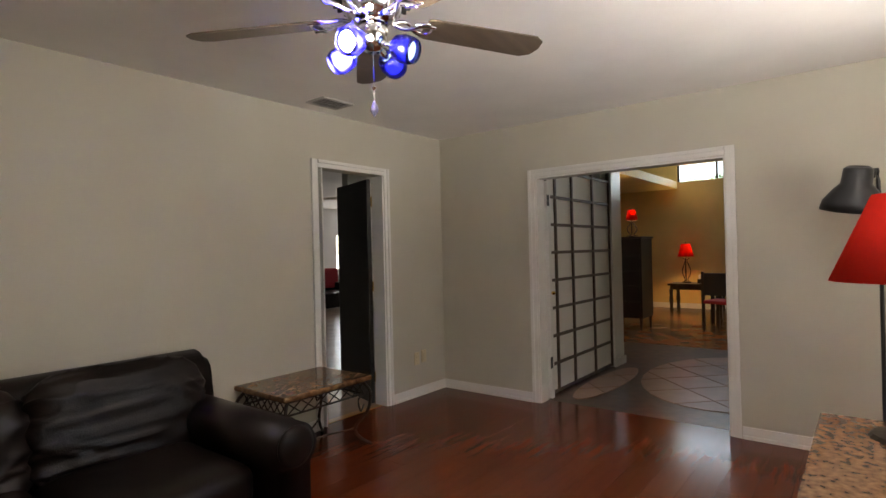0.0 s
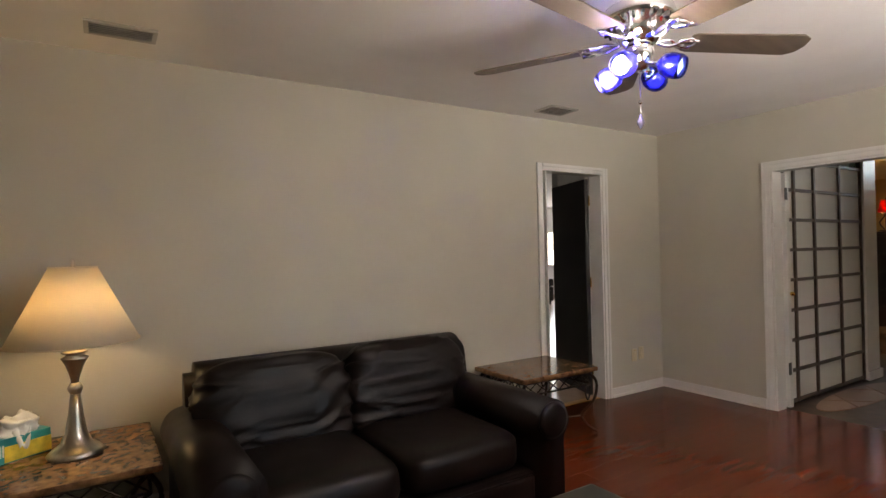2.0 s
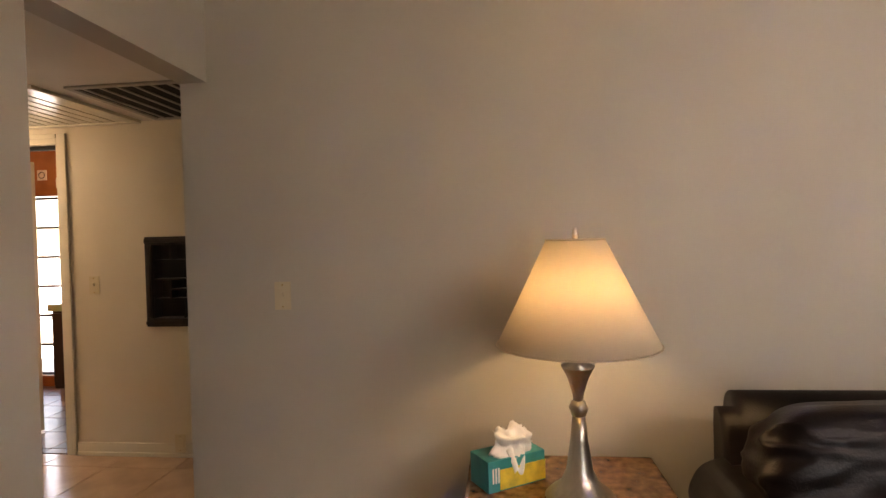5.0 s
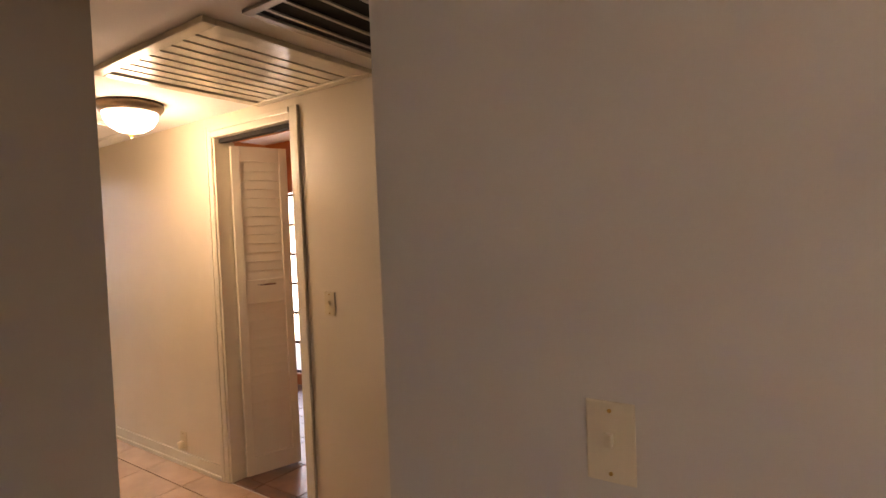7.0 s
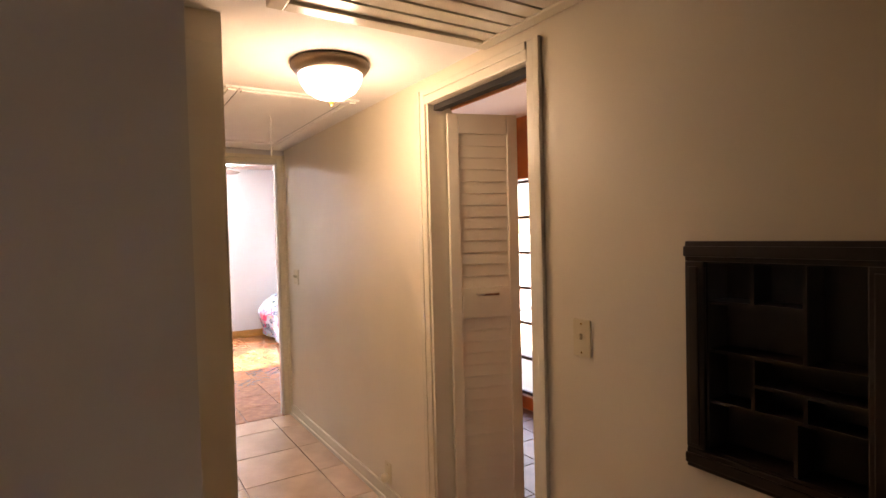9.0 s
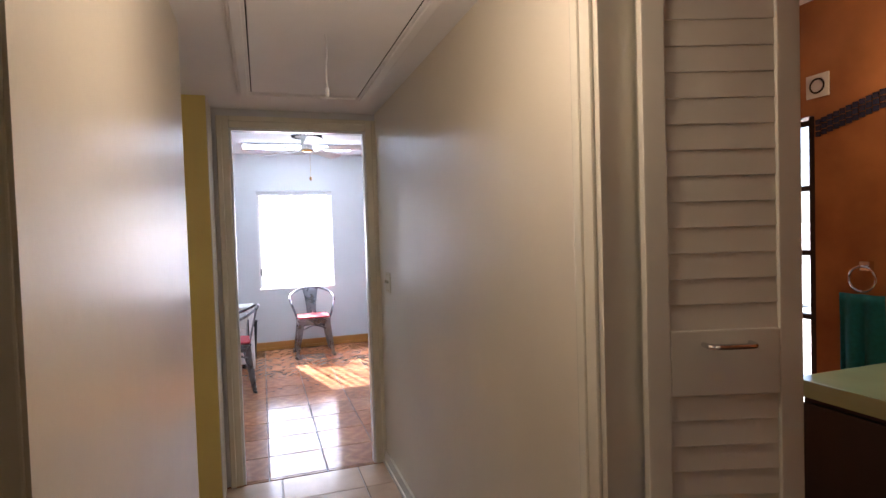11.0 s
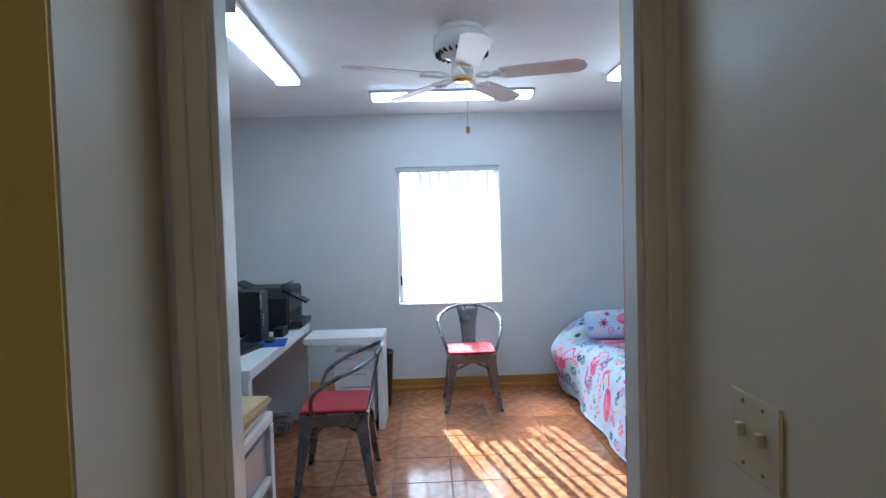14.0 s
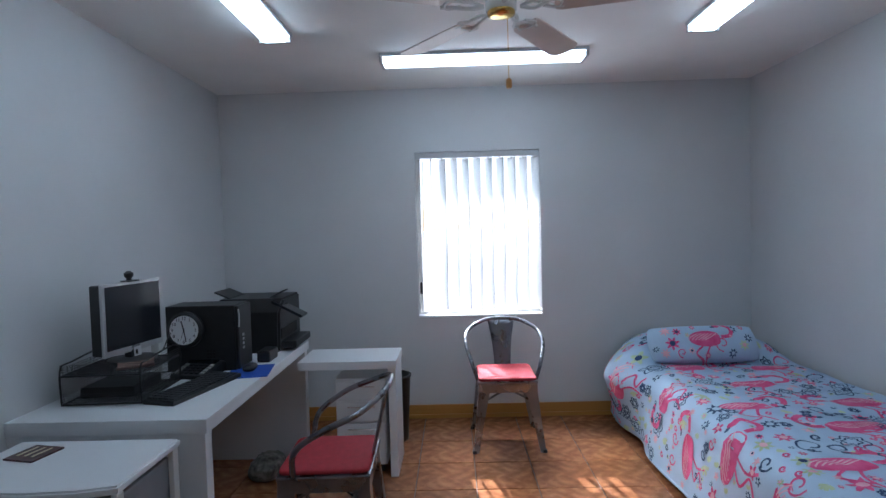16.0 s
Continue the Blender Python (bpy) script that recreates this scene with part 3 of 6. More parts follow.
def fan(name, at, r, a0, drop, blade_mat, body_mat, label, lights, low=0.0):
    """at: the centre at blade height; drop: from the blades up to the ceiling."""
    ob = thing(name, at, label, "ceiling fan")
    part("canopy", lathe([(0.075, drop), (0.07, drop - 0.02), (0.03, drop - 0.045)] if drop > 0.25 else [(0.105, drop), (0.112, drop - 0.012), (0.10, drop - 0.035)], 24), body_mat, ob, smooth=True)
    part("downrod", lathe([(0.012, 0.1), (0.012, drop - 0.03)], 12), body_mat, ob)
    hung = drop > 0.25
    part("motor_housing", lathe([(0.03, 0.125), (0.09, 0.12), (0.125, 0.10), (0.135, 0.075), (0.13, 0.05), (0.10, 0.035), (0.098, 0.01), (0.07, -0.02), (0.05, -0.035)] if hung else [(0.12, drop - 0.03), (0.142, drop - 0.045), (0.148, 0.075), (0.14, 0.052), (0.105, 0.036), (0.06, 0.022), (0.052, 0.0), (0.05, -0.032)], 32), body_mat, ob, smooth=True)
    for k in range(24):
        c, s = math.cos(k * math.pi / 12), math.sin(k * math.pi / 12)
        part("vent_slot", moved(box_bm(-0.004, 0.004, 0.108, 0.136, 0.034, 0.05), pose(0, 0, 0, 0, 0, k * 15)), DARK, ob)
    for k in range(5):
        m = pose(0, 0, low, 0, 0, a0 + 72 * k)
        arm = bmesh.new()
        tube(curve([(0.07, 0, 0.0), (0.12, 0.0, 0.012), (0.17, 0.025, 0.0), (0.22, 0.035, -0.004)]), 0.007, 6, arm)
        tube(curve([(0.07, 0, 0.0), (0.12, 0.0, -0.012), (0.17, -0.025, -0.004), (0.22, -0.035, -0.004)]), 0.007, 6, arm)
        tube(curve([(0.15, 0.02, 0.0), (0.19, 0.045, -0.002), (0.215, 0.0, -0.004), (0.19, -0.045, -0.002), (0.15, -0.02, 0.0)]), 0.006, 6, arm)
        part("blade_bracket", moved(arm, m), body_mat, ob, smooth=True)
        poly = [(0.19, -0.05), (0.21, -0.058), (r - 0.05, -0.068), (r - 0.012, -0.045), (r, 0.0), (r - 0.012, 0.045), (r - 0.05, 0.068), (0.21, 0.058), (0.19, 0.05)]
        part("blade", moved(prism(poly, "z", -0.003, 0.003, 0.001), m @ pose(0, 0, 0.002, -11)), blade_mat, ob)
    lights(ob)
    return ob


def blue_kit(ob):
    part("light_hub", lathe([(0.05, -0.035), (0.055, -0.06), (0.045, -0.10), (0.025, -0.125)], 24), CHROME, ob, smooth=True)
    for k, (az, tilt) in enumerate(((192, 108), (102, 106), (284, 112), (12, 106))):
        m = pose(0, 0, -0.10, 0, 0, az) @ pose(0.03, 0, 0, 0, tilt, 0)
        part("lamp_arm", moved(tube([(0, 0, 0), (0, 0, 0.06)], 0.012, 8), m), CHROME, ob)
        g = lathe([(0.022, 0.05), (0.040, 0.066), (0.047, 0.092), (0.045, 0.122), (0.039, 0.138)], 20, caps=False)
        bmesh.ops.solidify(g, geom=g.faces[:], thickness=0.003)
        part("glass_shade", moved(g, m), BLUE, ob, "cobalt blue glass shade", smooth=True)
        part("bulb", moved(lathe([(0.014, 0.06), (0.032, 0.10), (0.032, 0.12), (0.006, 0.136)], 14), m), glow("cool_bulb", (0.90, 0.90, 1.0), 9) if k in (0, 1) else glow("dim_bulb", (0.4, 0.6, 1.0), 0.3), ob, smooth=True)
    part("pull_chain", tube([(0.0, 0, -0.12), (0.0, 0, -0.29)], 0.0018, 5), CHROME, ob)
    part("pull_knob", lathe([(0.002, -0.345), (0.014, -0.325), (0.014, -0.315), (0.003, -0.29)], 6), mat("dull_blue_glass", (0.05, 0.05, 0.09), 0.4), ob)
    part("pull_bead", lathe([(0.002, -0.255), (0.009, -0.245), (0.002, -0.235)], 8), CHROME, ob)


def brass_kit(ob):
    part("switch_housing", lathe([(0.05, -0.03), (0.056, -0.035), (0.056, -0.075), (0.045, -0.08)], 24), WHITE, ob, smooth=True)
    part("brass_cap", lathe([(0.05, -0.08), (0.05, -0.092), (0.034, -0.098), (0.0, -0.10)], 24, caps=False), BRASS, ob, "polished brass end cap", smooth=True)
    part("pull_chain", tube([(0.02, 0.02, -0.11), (0.02, 0.02, -0.33)], 0.0015, 5), BRASS, ob)
    part("pull_knob", lathe([(0.008, -0.36), (0.011, -0.355), (0.011, -0.33), (0.006, -0.325)], 10, (0.02, 0.02, 0)), OAK, ob, "small wooden pull")


fan("ceiling_fan", (-2.90, -2.02, 2.145), 0.68, 46, 0.295, BLADEW, CHROME, "chrome ceiling fan with brown blades and blue glass lights", blue_kit, -0.018)
fan("ceiling_fan", (-12.74, 0.665, 2.275), 0.62, 2, 0.175, BLADEL, WHITE, "white ceiling fan with pale blades and brass cap", brass_kit, -0.07)
lamp("fan_light", "POINT", (-3.07, -2.14, 1.97), 1.5, (1.0, 0.92, 0.82), 0.05)
lamp("red_lamp_light", "POINT", (-1.2, -3.45, 1.37), 0.34, (1.0, 0.86, 0.72), 0.04)


def red_lamp(name, at, h, rb, rt, sh, label):
    ob = thing(name, at, label, "lamp")
    part("base", lathe([(0.0, 0), (rb * 0.55, 0), (rb * 0.5, 0.015), (0.02, 0.03)], 20), IRON, ob)
    for s in range(3):
        a = s * 2 * math.pi / 3 + 0.4
        c, d = math.cos(a), math.sin(a)
        part("scroll_rod", tube(curve([(0.10 * c, 0.10 * d, 0.012), (0.03 * c, 0.03 * d, h * 0.12), (0.09 * c, 0.09 * d, h * 0.45), (0.02 * c, 0.02 * d, h * 0.85), (0.07 * c, 0.07 * d, h * 0.93)]), 0.009, 6), IRON, ob, smooth=True)
    part("pole", tube([(0, 0, 0.02), (0, 0, h + sh)], 0.006, 6), IRON, ob)
    s = bmesh.new()
    lathe([(rb, h), (rt, h + sh)], 36, bm=s, caps=False)
    bmesh.ops.solidify(s, geom=s.faces[:], thickness=0.002)
    part("shade", s, REDSHADE, ob, "red fabric shade", smooth=True)
    part("finial", lathe([(0.004, h + sh), (0.01, h + sh + 0.02), (0.002, h + sh + 0.04)], 10), IRON, ob)
    return ob


# corner by the double door: marble table, red lamp, black floor lamp
end_table((-1.62, -3.52, 0), 1.36, 0.82, 0.5, "long marble-top table on dark iron legs, by the wall")
end_table((-3.49, -2.13, 0), 1.1, 0.72, 0.40, "low coffee table with a dark stone top on iron legs", mat("dark_stone", (0.028, 0.026, 0.020), 0.32, alt=(0.05, 0.046, 0.036), scale=14), "dark stone top")
red_lamp("table_lamp", (-1.2, -3.45, 0.5), 0.67, 0.28, 0.12, 0.37, "dark iron scroll lamp with a red cone shade")


def floor_lamp():
    ob = thing("floor_lamp", (-0.27, -3.37, 0), "black metal floor lamp with a bell-shaped head", "lamp")
    part("foot", lathe([(0.0, 0), (0.13, 0), (0.13, 0.02), (0.02, 0.03)], 24), BLACK, ob)
    part("pole", tube(curve([(0, 0, 0.02), (0, 0, 1.60), (-0.02, 0.03, 1.70), (-0.05, 0.08, 1.72)]), 0.011, 8), BLACK, ob)
    hd = lathe([(0.16, 0.0), (0.15, 0.05), (0.11, 0.11), (0.075, 0.15), (0.07, 0.235), (0.05, 0.25)], 28, caps=False)
    bmesh.ops.solidify(hd, geom=hd.faces[:], thickness=0.003)
    part("lamp_head", moved(hd, pose(-0.05, 0.12, 1.52, 8, -10, 0)), mat("black_enamel", (0.02, 0.02, 0.022), 0.35), ob, "black bell shade, pale inside", smooth=True)
    inner = lathe([(0.154, 0.003), (0.144, 0.05), (0.104, 0.108), (0.07, 0.148)], 28, caps=False)
    part("reflector", moved(inner, pose(-0.05, 0.12, 1.52, 8, -10, 0)), WHITE, ob, smooth=True)


floor_lamp()


# ---- hall ----
def niche_shelf():
    ob = thing("wall_niche", (-7.037, 0.9, 0.83), "dark brown wooden cubbyhole shelf recessed in the wall", "shelf")
    W, Z = 0.434, 0.57
    for nm, b in (("frame_rail", (-W / 2, W / 2, 0, 0.05)), ("frame_rail", (-W / 2, W / 2, Z - 0.05, Z)), ("frame_stile", (-W / 2, -W / 2 + 0.05, 0.05, Z - 0.05)), ("frame_stile", (W / 2 - 0.05, W / 2, 0.05, Z - 0.05))):
        bm = box_bm(b[0], b[1], -0.012, 0.0, b[2], b[3], 0.004)
        x0, x1, z0, z1 = b[0] + (0 if nm == "frame_rail" else 0.012), b[1] - (0 if nm == "frame_rail" else 0.012), b[2] + 0.012, b[3] - 0.012
        box_bm(x0, x1, -0.02, -0.012, z0, z1, 0.004, bm)
        part(nm, bm, DARKWOOD, ob)
    part("back_panel", box_bm(-0.172, 0.172, 0.085, 0.095, 0.045, 0.525), DARKWOOD, ob)
    for a in ((-0.172, -0.164), (0.164, 0.172)):
        part("side_panel", box_bm(*a, 0.002, 0.085, 0.046, 0.524), DARKWOOD, ob)
    for a in ((0.046, 0.054), (0.516, 0.524)):
        part("side_panel", box_bm(-0.164, 0.164, 0.002, 0.085, *a), DARKWOOD, ob)
    for x0, x1, z in ((-0.164, 0.05, 0.42), (-0.164, 0.164, 0.30), (-0.06, 0.164, 0.235), (-0.164, 0.164, 0.175)):
        part("shelf", box_bm(x0, x1, 0.006, 0.085, z - 0.004, z + 0.004), DARKWOOD, ob)
    for x, z0, z1 in ((-0.06, 0.424, 0.516), (0.05, 0.304, 0.516), (-0.06, 0.179, 0.296), (0.05, 0.179, 0.231), (0.03, 0.054, 0.171)):
        part("divider", box_bm(x - 0.004, x + 0.004, 0.006, 0.085, z0, z1), DARKWOOD, ob)


niche_shelf()


def dome_light():
    ob = thing("ceiling_light", (-8.50, 0.45, HH), "bronze flush ceiling light with frosted glass bowl, lit", "ceiling light")
    part("pan", lathe([(0.155, 0.0), (0.158, -0.02), (0.14, -0.045), (0.125, -0.05)], 36), mat("bronze_pan", (0.16, 0.11, 0.07), 0.4, metal=0.6), ob, smooth=True)
    part("bowl", lathe([(0.128, -0.046), (0.122, -0.08), (0.10, -0.115), (0.06, -0.14), (0.0, -0.15)], 36, caps=False), glow("lit_frosted_glass", (1.0, 0.83, 0.58), 0.8), ob, "glowing frosted glass bowl", smooth=True)
    part("finial", lathe([(0.003, -0.15), (0.012, -0.156), (0.006, -0.17), (0.001, -0.175)], 12), BRASS, ob, smooth=True)


dome_light()
lamp("dome_lamp", "POINT", (-8.50, 0.45, 1.88), 0.92, (1.0, 0.80, 0.55), 0.1)


def return_grille():
    ob = thing("return_air_grille", (-7.62, 0.48, HH), "white painted slatted return air panel in the hall ceiling", "vent")
    for b in ((-0.41, 0.41, -0.40, -0.35), (-0.41, 0.41, 0.35, 0.40), (-0.41, -0.35, -0.35, 0.35), (0.35, 0.41, -0.35, 0.35)):
        part("frame", box_bm(*b, -0.022, 0, 0.005), CREAMTRIM, ob)
    part("backing", box_bm(-0.35, 0.35, -0.35, 0.35, -0.003, -0.001), DARK, ob)
    for i in range(9):
        x = -0.31 + i * 0.0775
        part("slat", moved(box_bm(-0.0376, 0.0376, -0.35, 0.35, -0.0035, 0.0035, 0.002), pose(x, 0, -0.011, 0, 3, 0)), CREAMTRIM, ob)
    o2 = thing("ceiling_vent", (-6.85, 0.50, HH), "large dark ceiling vent with thin cream slats", "vent")
    for b in ((-0.30, 0.30, -0.36, -0.33), (-0.30, 0.30, 0.33, 0.36), (-0.30, -0.27, -0.33, 0.33), (0.27, 0.30, -0.33, 0.33)):
        part("frame", box_bm(*b, -0.012, 0, 0.003), VENTM, o2)
    part("backing", box_bm(-0.27, 0.27, -0.33, 0.33, -0.003, -0.001), DARK, o2)
    for i in range(6):
        part("slat", box_bm(-0.225 + i * 0.09 - 0.006, -0.225 + i * 0.09 + 0.006, -0.33, 0.33, -0.010, -0.004), VENTM, o2)


return_grille()


def attic_hatch():
    ob = thing("attic_hatch", (-9.72, 0.465, HH), "white ceiling hatch with moulded frame and pull string", "hatch")
    for b in ((-0.72, 0.70, -0.325, -0.265), (-0.72, 0.70, 0.265, 0.325), (-0.72, -0.66, -0.265, 0.265), (0.64, 0.70, -0.265, 0.265)):
        bm = box_bm(*b, -0.012, 0, 0.004)
        c = (b[0] + 0.012, b[1] - 0.012, b[2] + 0.012, b[3] - 0.012)
        box_bm(*c, -0.022, -0.012, 0.004, bm)
        part("frame", bm, CEIL, ob)
    part("panel", box_bm(-0.655, 0.635, -0.26, 0.26, -0.010, -0.004, 0.002), CEIL, ob)
    for b in ((-0.66, 0.64, -0.2655, -0.26), (-0.66, 0.64, 0.26, 0.2655), (-0.661, -0.655, -0.26, 0.26), (0.635, 0.641, -0.26, 0.26)):
        part("gap", box_bm(*b, -0.008, -0.0005), DARK, ob)
    part("string", tube(curve([(0.20, 0.0, -0.01), (0.205, 0.004, -0.07), (0.195, 0.0, -0.14), (0.20, 0.002, -0.20)]), 0.0022, 5), WHITE, ob)
    part("string_knot", lathe([(0.002, -0.235), (0.007, -0.225), (0.007, -0.205), (0.002, -0.198)], 8, (0.20, 0.002, 0)), WHITE, ob)


attic_hatch()


def folding_door():
    ob = thing("folding_door", (-8.475, 0.985, 0.012), "cream louvered folding bathroom door, folded open", "door", turn=73)
    for k, off in enumerate((-0.004, 0.034)):
        w, t, h = 0.335, 0.026, 1.965
        leaf = new("door_panel")
        leaf.parent = ob
        leaf.matrix_basis = pose(0, off, 0, 0, 0, 0)
        for nm, b in (("stile", (0, 0.05, 0, h)), ("stile", (w - 0.05, w, 0, h)), ("rail", (0.05, w - 0.05, 0, 0.11)), ("rail", (0.05, w - 0.05, 1.03, 1.17)), ("rail", (0.05, w - 0.05, h - 0.09, h))):
            part(nm, box_bm(b[0], b[1], -t / 2, t / 2, b[2], b[3], 0.003), CREAMTRIM, leaf)
        shared = {}
        for z0, z1 in ((0.11, 1.03), (1.17, h - 0.09)):
            n = int((z1 - z0) / 0.052)
            for i in range(n):
                if "m" not in shared:
                    s = part("louver", moved(box_bm(0.05, w - 0.05, -0.005, 0.005, -0.0285, 0.0285, 0.002), pose(0, 0, 0, -4)), CREAMTRIM, leaf)
                    shared["m"] = s.data
                else:
                    s = new("louver", shared["m"])
                    s.parent = leaf
                s.location = (0, 0, z0 + (i + 0.5) * (z1 - z0) / n)
        if k == 0:
            part("handle", tube(curve([(0.12, -t / 2, 1.14), (0.13, -t / 2 - 0.03, 1.14), (0.21, -t / 2 - 0.03, 1.14), (0.22, -t / 2, 1.14)]), 0.006, 8), CHROME, leaf, "brushed metal pull handle")


folding_door()


def alcove_door():
    ob = thing("door_alcove", (-8.205, -0.022, 0), "cream painted slab door with brass knob, standing open", "door")
    part("leaf", box_bm(-0.018, 0.018, -0.74, 0.0, 0.012, 2.04, 0.003), CREAMTRIM, ob)
    part("knob", moved(lathe([(0.024, 0), (0.024, 0.006), (0.010, 0.01), (0.010, 0.035), (0.024, 0.045), (0.028, 0.06), (0.018, 0.072), (0.0, 0.074)], 20, caps=False), pose(0.018, -0.04, 0.56, 0, 90, 0)), BRASS, ob, "polished brass knob", smooth=True)
    part("latch_plate", box_bm(-0.010, 0.010, 0.0, 0.002, 0.53, 0.59), BRASS, ob)


alcove_door()


# ---- closet ----
WOOL = mat("black_wool", (0.0035, 0.0035, 0.005), 0.95, spec=0.1, vary=0.3, scale=60, bump=0.4, bump_scale=200)
NAVY = mat("blue_cloth", (0.02, 0.05, 0.16), 0.85, vary=0.2, scale=40, bump=0.3, bump_scale=150)


def coat_rack():
    ob = thing("coat_rack", (-10.74, -0.42, 1.66), "yellow painted board with metal double coat hooks", "coat rack")
    part("board", box_bm(0, 0.018, -0.24, 0.20, 0, 0.09, 0.003), YELLOW, ob)
    for y in (0.12, 0.0, -0.12):
        part("hook", tube(curve([(0.018, y, 0.05), (0.05, y, 0.03), (0.075, y, 0.055), (0.07, y, 0.08)]), 0.004, 6), NICKEL, ob)
        part("hook", tube(curve([(0.018, y, 0.07), (0.05, y, 0.09), (0.09, y, 0.13), (0.085, y, 0.16)]), 0.004, 6), NICKEL, ob)
    part("screw", moved(lathe([(0.008, 0), (0.006, 0.004)], 10), pose(0.018, 0.17, 0.045, 0, 90, 0)), IRON, ob)


coat_rack()


def coat(y, z, low, w, depth, material, label, seed, fringe=False):
    def f(u, v):
        a = u * 2 * math.pi
        spread = (0.10 + 0.9 * min(1, v * 2.2) ** 0.75)
        fold = 1 + 0.22 * math.sin(a * 5 + seed) * min(1, v * 3) + 0.15 * noise.noise(Vector((math.cos(a) * 2 + seed, math.sin(a) * 2, v * 4)))
        hem = low + 0.03 * noise.noise(Vector((a * 2, seed, 0)))
        return (max(-10.735, -10.655 + depth * spread * fold * math.cos(a)), y + w / 2 * spread * fold * math.sin(a) + 0.02 * v, z + (hem - z) * v)
    c = tagged(part("coat", surf(f, 48, 26, 0.002), material, smooth=True), label, "coat", "coats on hooks")
    x = -10.655 + depth * 0.78
    part("sleeve", tube(curve([(x - 0.02, y + 0.01, z - 0.22), (x + 0.012, y + 0.02, z - 0.42), (x + 0.016, y + 0.012, z - 0.68), (x + 0.008, y + 0.018, z - 0.86)]), 0.034, 12), material, c, smooth=True)
    part("hanging_loop", tube(curve([(-10.66, y - 0.012, z - 0.02), (-10.655, y, z + 0.025), (-10.66, y + 0.012, z - 0.02)]), 0.0025, 6), material, c)
    if fringe:
        for k in range(22):
            t = (k + 0.5) / 22
            px, py, pz = f(t, 0.995)
            part("fringe", tube([(px, py, pz + 0.01), (px + 0.003 * math.sin(k * 2.1), py + 0.006 * math.sin(k * 1.7), pz - 0.05 - 0.012 * math.sin(k * 3.3))], [0.004, 0.0012], 5), material, c)
    return c


coat(-0.30, 1.71, 0.52, 0.20, 0.085, WOOL, "long black fringed coat hanging on a hook", 1.0, True)
coat(-0.42, 1.70, 0.45, 0.20, 0.09, WOOL, "long black wool coat hanging on a hook", 2.3)
coat(-0.50, 1.68, 0.50, 0.14, 0.06, NAVY, "dark blue jacket hanging between black coats", 4.0)
coat(-0.59, 1.79, 0.50, 0.18, 0.095, WOOL, "black wool coat hanging at the closet back", 5.2)


def closet_shelf(z):
    ob = thing("closet_shelf", (-10.73, -0.42, z), "yellow painted closet shelf on a metal bracket", "shelf", "closet shelves")
    part("board", box_bm(0, 0.155, -0.275, 0.265, -0.018, 0, 0.002), YELLOW, ob)
    part("bracket", prism([(0.0, -0.018), (0.14, -0.018), (0.0, -0.08)], "y", 0.105, 0.115), VENTM, ob)


closet_shelf(1.985)
bmst = box_bm(-10.74, -10.732, -0.318, -0.302, 1.77, 2.10)
tagged(part("shelf_standard", bmst, VENTM), "slotted metal shelf upright on the closet wall", "bracket")

# ---- bathroom ----
ORANGE = mat("orange_plaster", (0.32, 0.105, 0.025), 0.5, alt=(0.48, 0.19, 0.05), scale=3.5, bump=0.15, bump_scale=25)
SLATE = mat("brown_slate", (0.06, 0.035, 0.025), 0.35, alt=(0.16, 0.09, 0.06), scale=5, bump=0.2, bump_scale=20)
wall("wall_bath_north", [(-9.24, -7.1, 2.5, 2.6, 0, 2.35), (-10.3, -10.05, 2.5, 2.6, 0, 2.35), (-10.05, -9.24, 2.5, 2.6, 0, 0.1), (-10.05, -9.24, 2.5, 2.6, 1.86, 2.35)], ORANGE, "mottled orange plaster bathroom wall")
wall("wall_bath_sides", [(-7.2, -7.1, 1.02, 2.5, 0, 2.35), (-10.3, -10.2, 1.02, 2.5, 0, 2.35)], ORANGE, "mottled orange plaster bathroom wall")
wall("wall_bath_south", [(-7.81, -7.2, 1.02, 1.03, 0, 2.35), (-8.51, -7.81, 1.02, 1.03, 2.0, 2.35), (-10.2, -8.51, 1.02, 1.03, 0, 2.35)], ORANGE, "mottled orange plaster bathroom wall")
structure("ceiling_bath", box_bm(-10.3, -7.1, 1.0, 2.6, 2.35, 2.45), CEIL, "white bathroom ceiling", "ceiling")
structure("floor_bath", box_bm(-10.3, -7.1, 1.0, 2.6, -0.06, -0.012), GROUT, "grey grout bed of slate floor", "floor")
GLASS = glass("clear_glass", (1, 1, 1))


def bath_window():
    ob = new("window_bath")
    tagged(ob, "tall window with dark mullions in a grid of panes", "window", kind="structure")
    for x in (-10.03, -9.65, -9.26):
        part("stile", box_bm(x - 0.022, x + 0.022, 2.52, 2.56, 0.1, 1.86, 0.003), DARKWOOD, ob)
    for i in range(7):
        z = 0.12 + i * 0.286
        part("muntin", box_bm(-10.03, -9.26, 2.525, 2.555, z - 0.012, z + 0.012, 0.002), DARKWOOD, ob)
    for x0, x1 in ((-10.01, -9.67), (-9.63, -9.28)):
        for i in range(6):
            p = part("pane", box_bm(x0, x1, 2.538, 2.542, 0.132 + i * 0.286, 0.394 + i * 0.286), GLASS, ob)
            p.visible_shadow = False


bath_window()


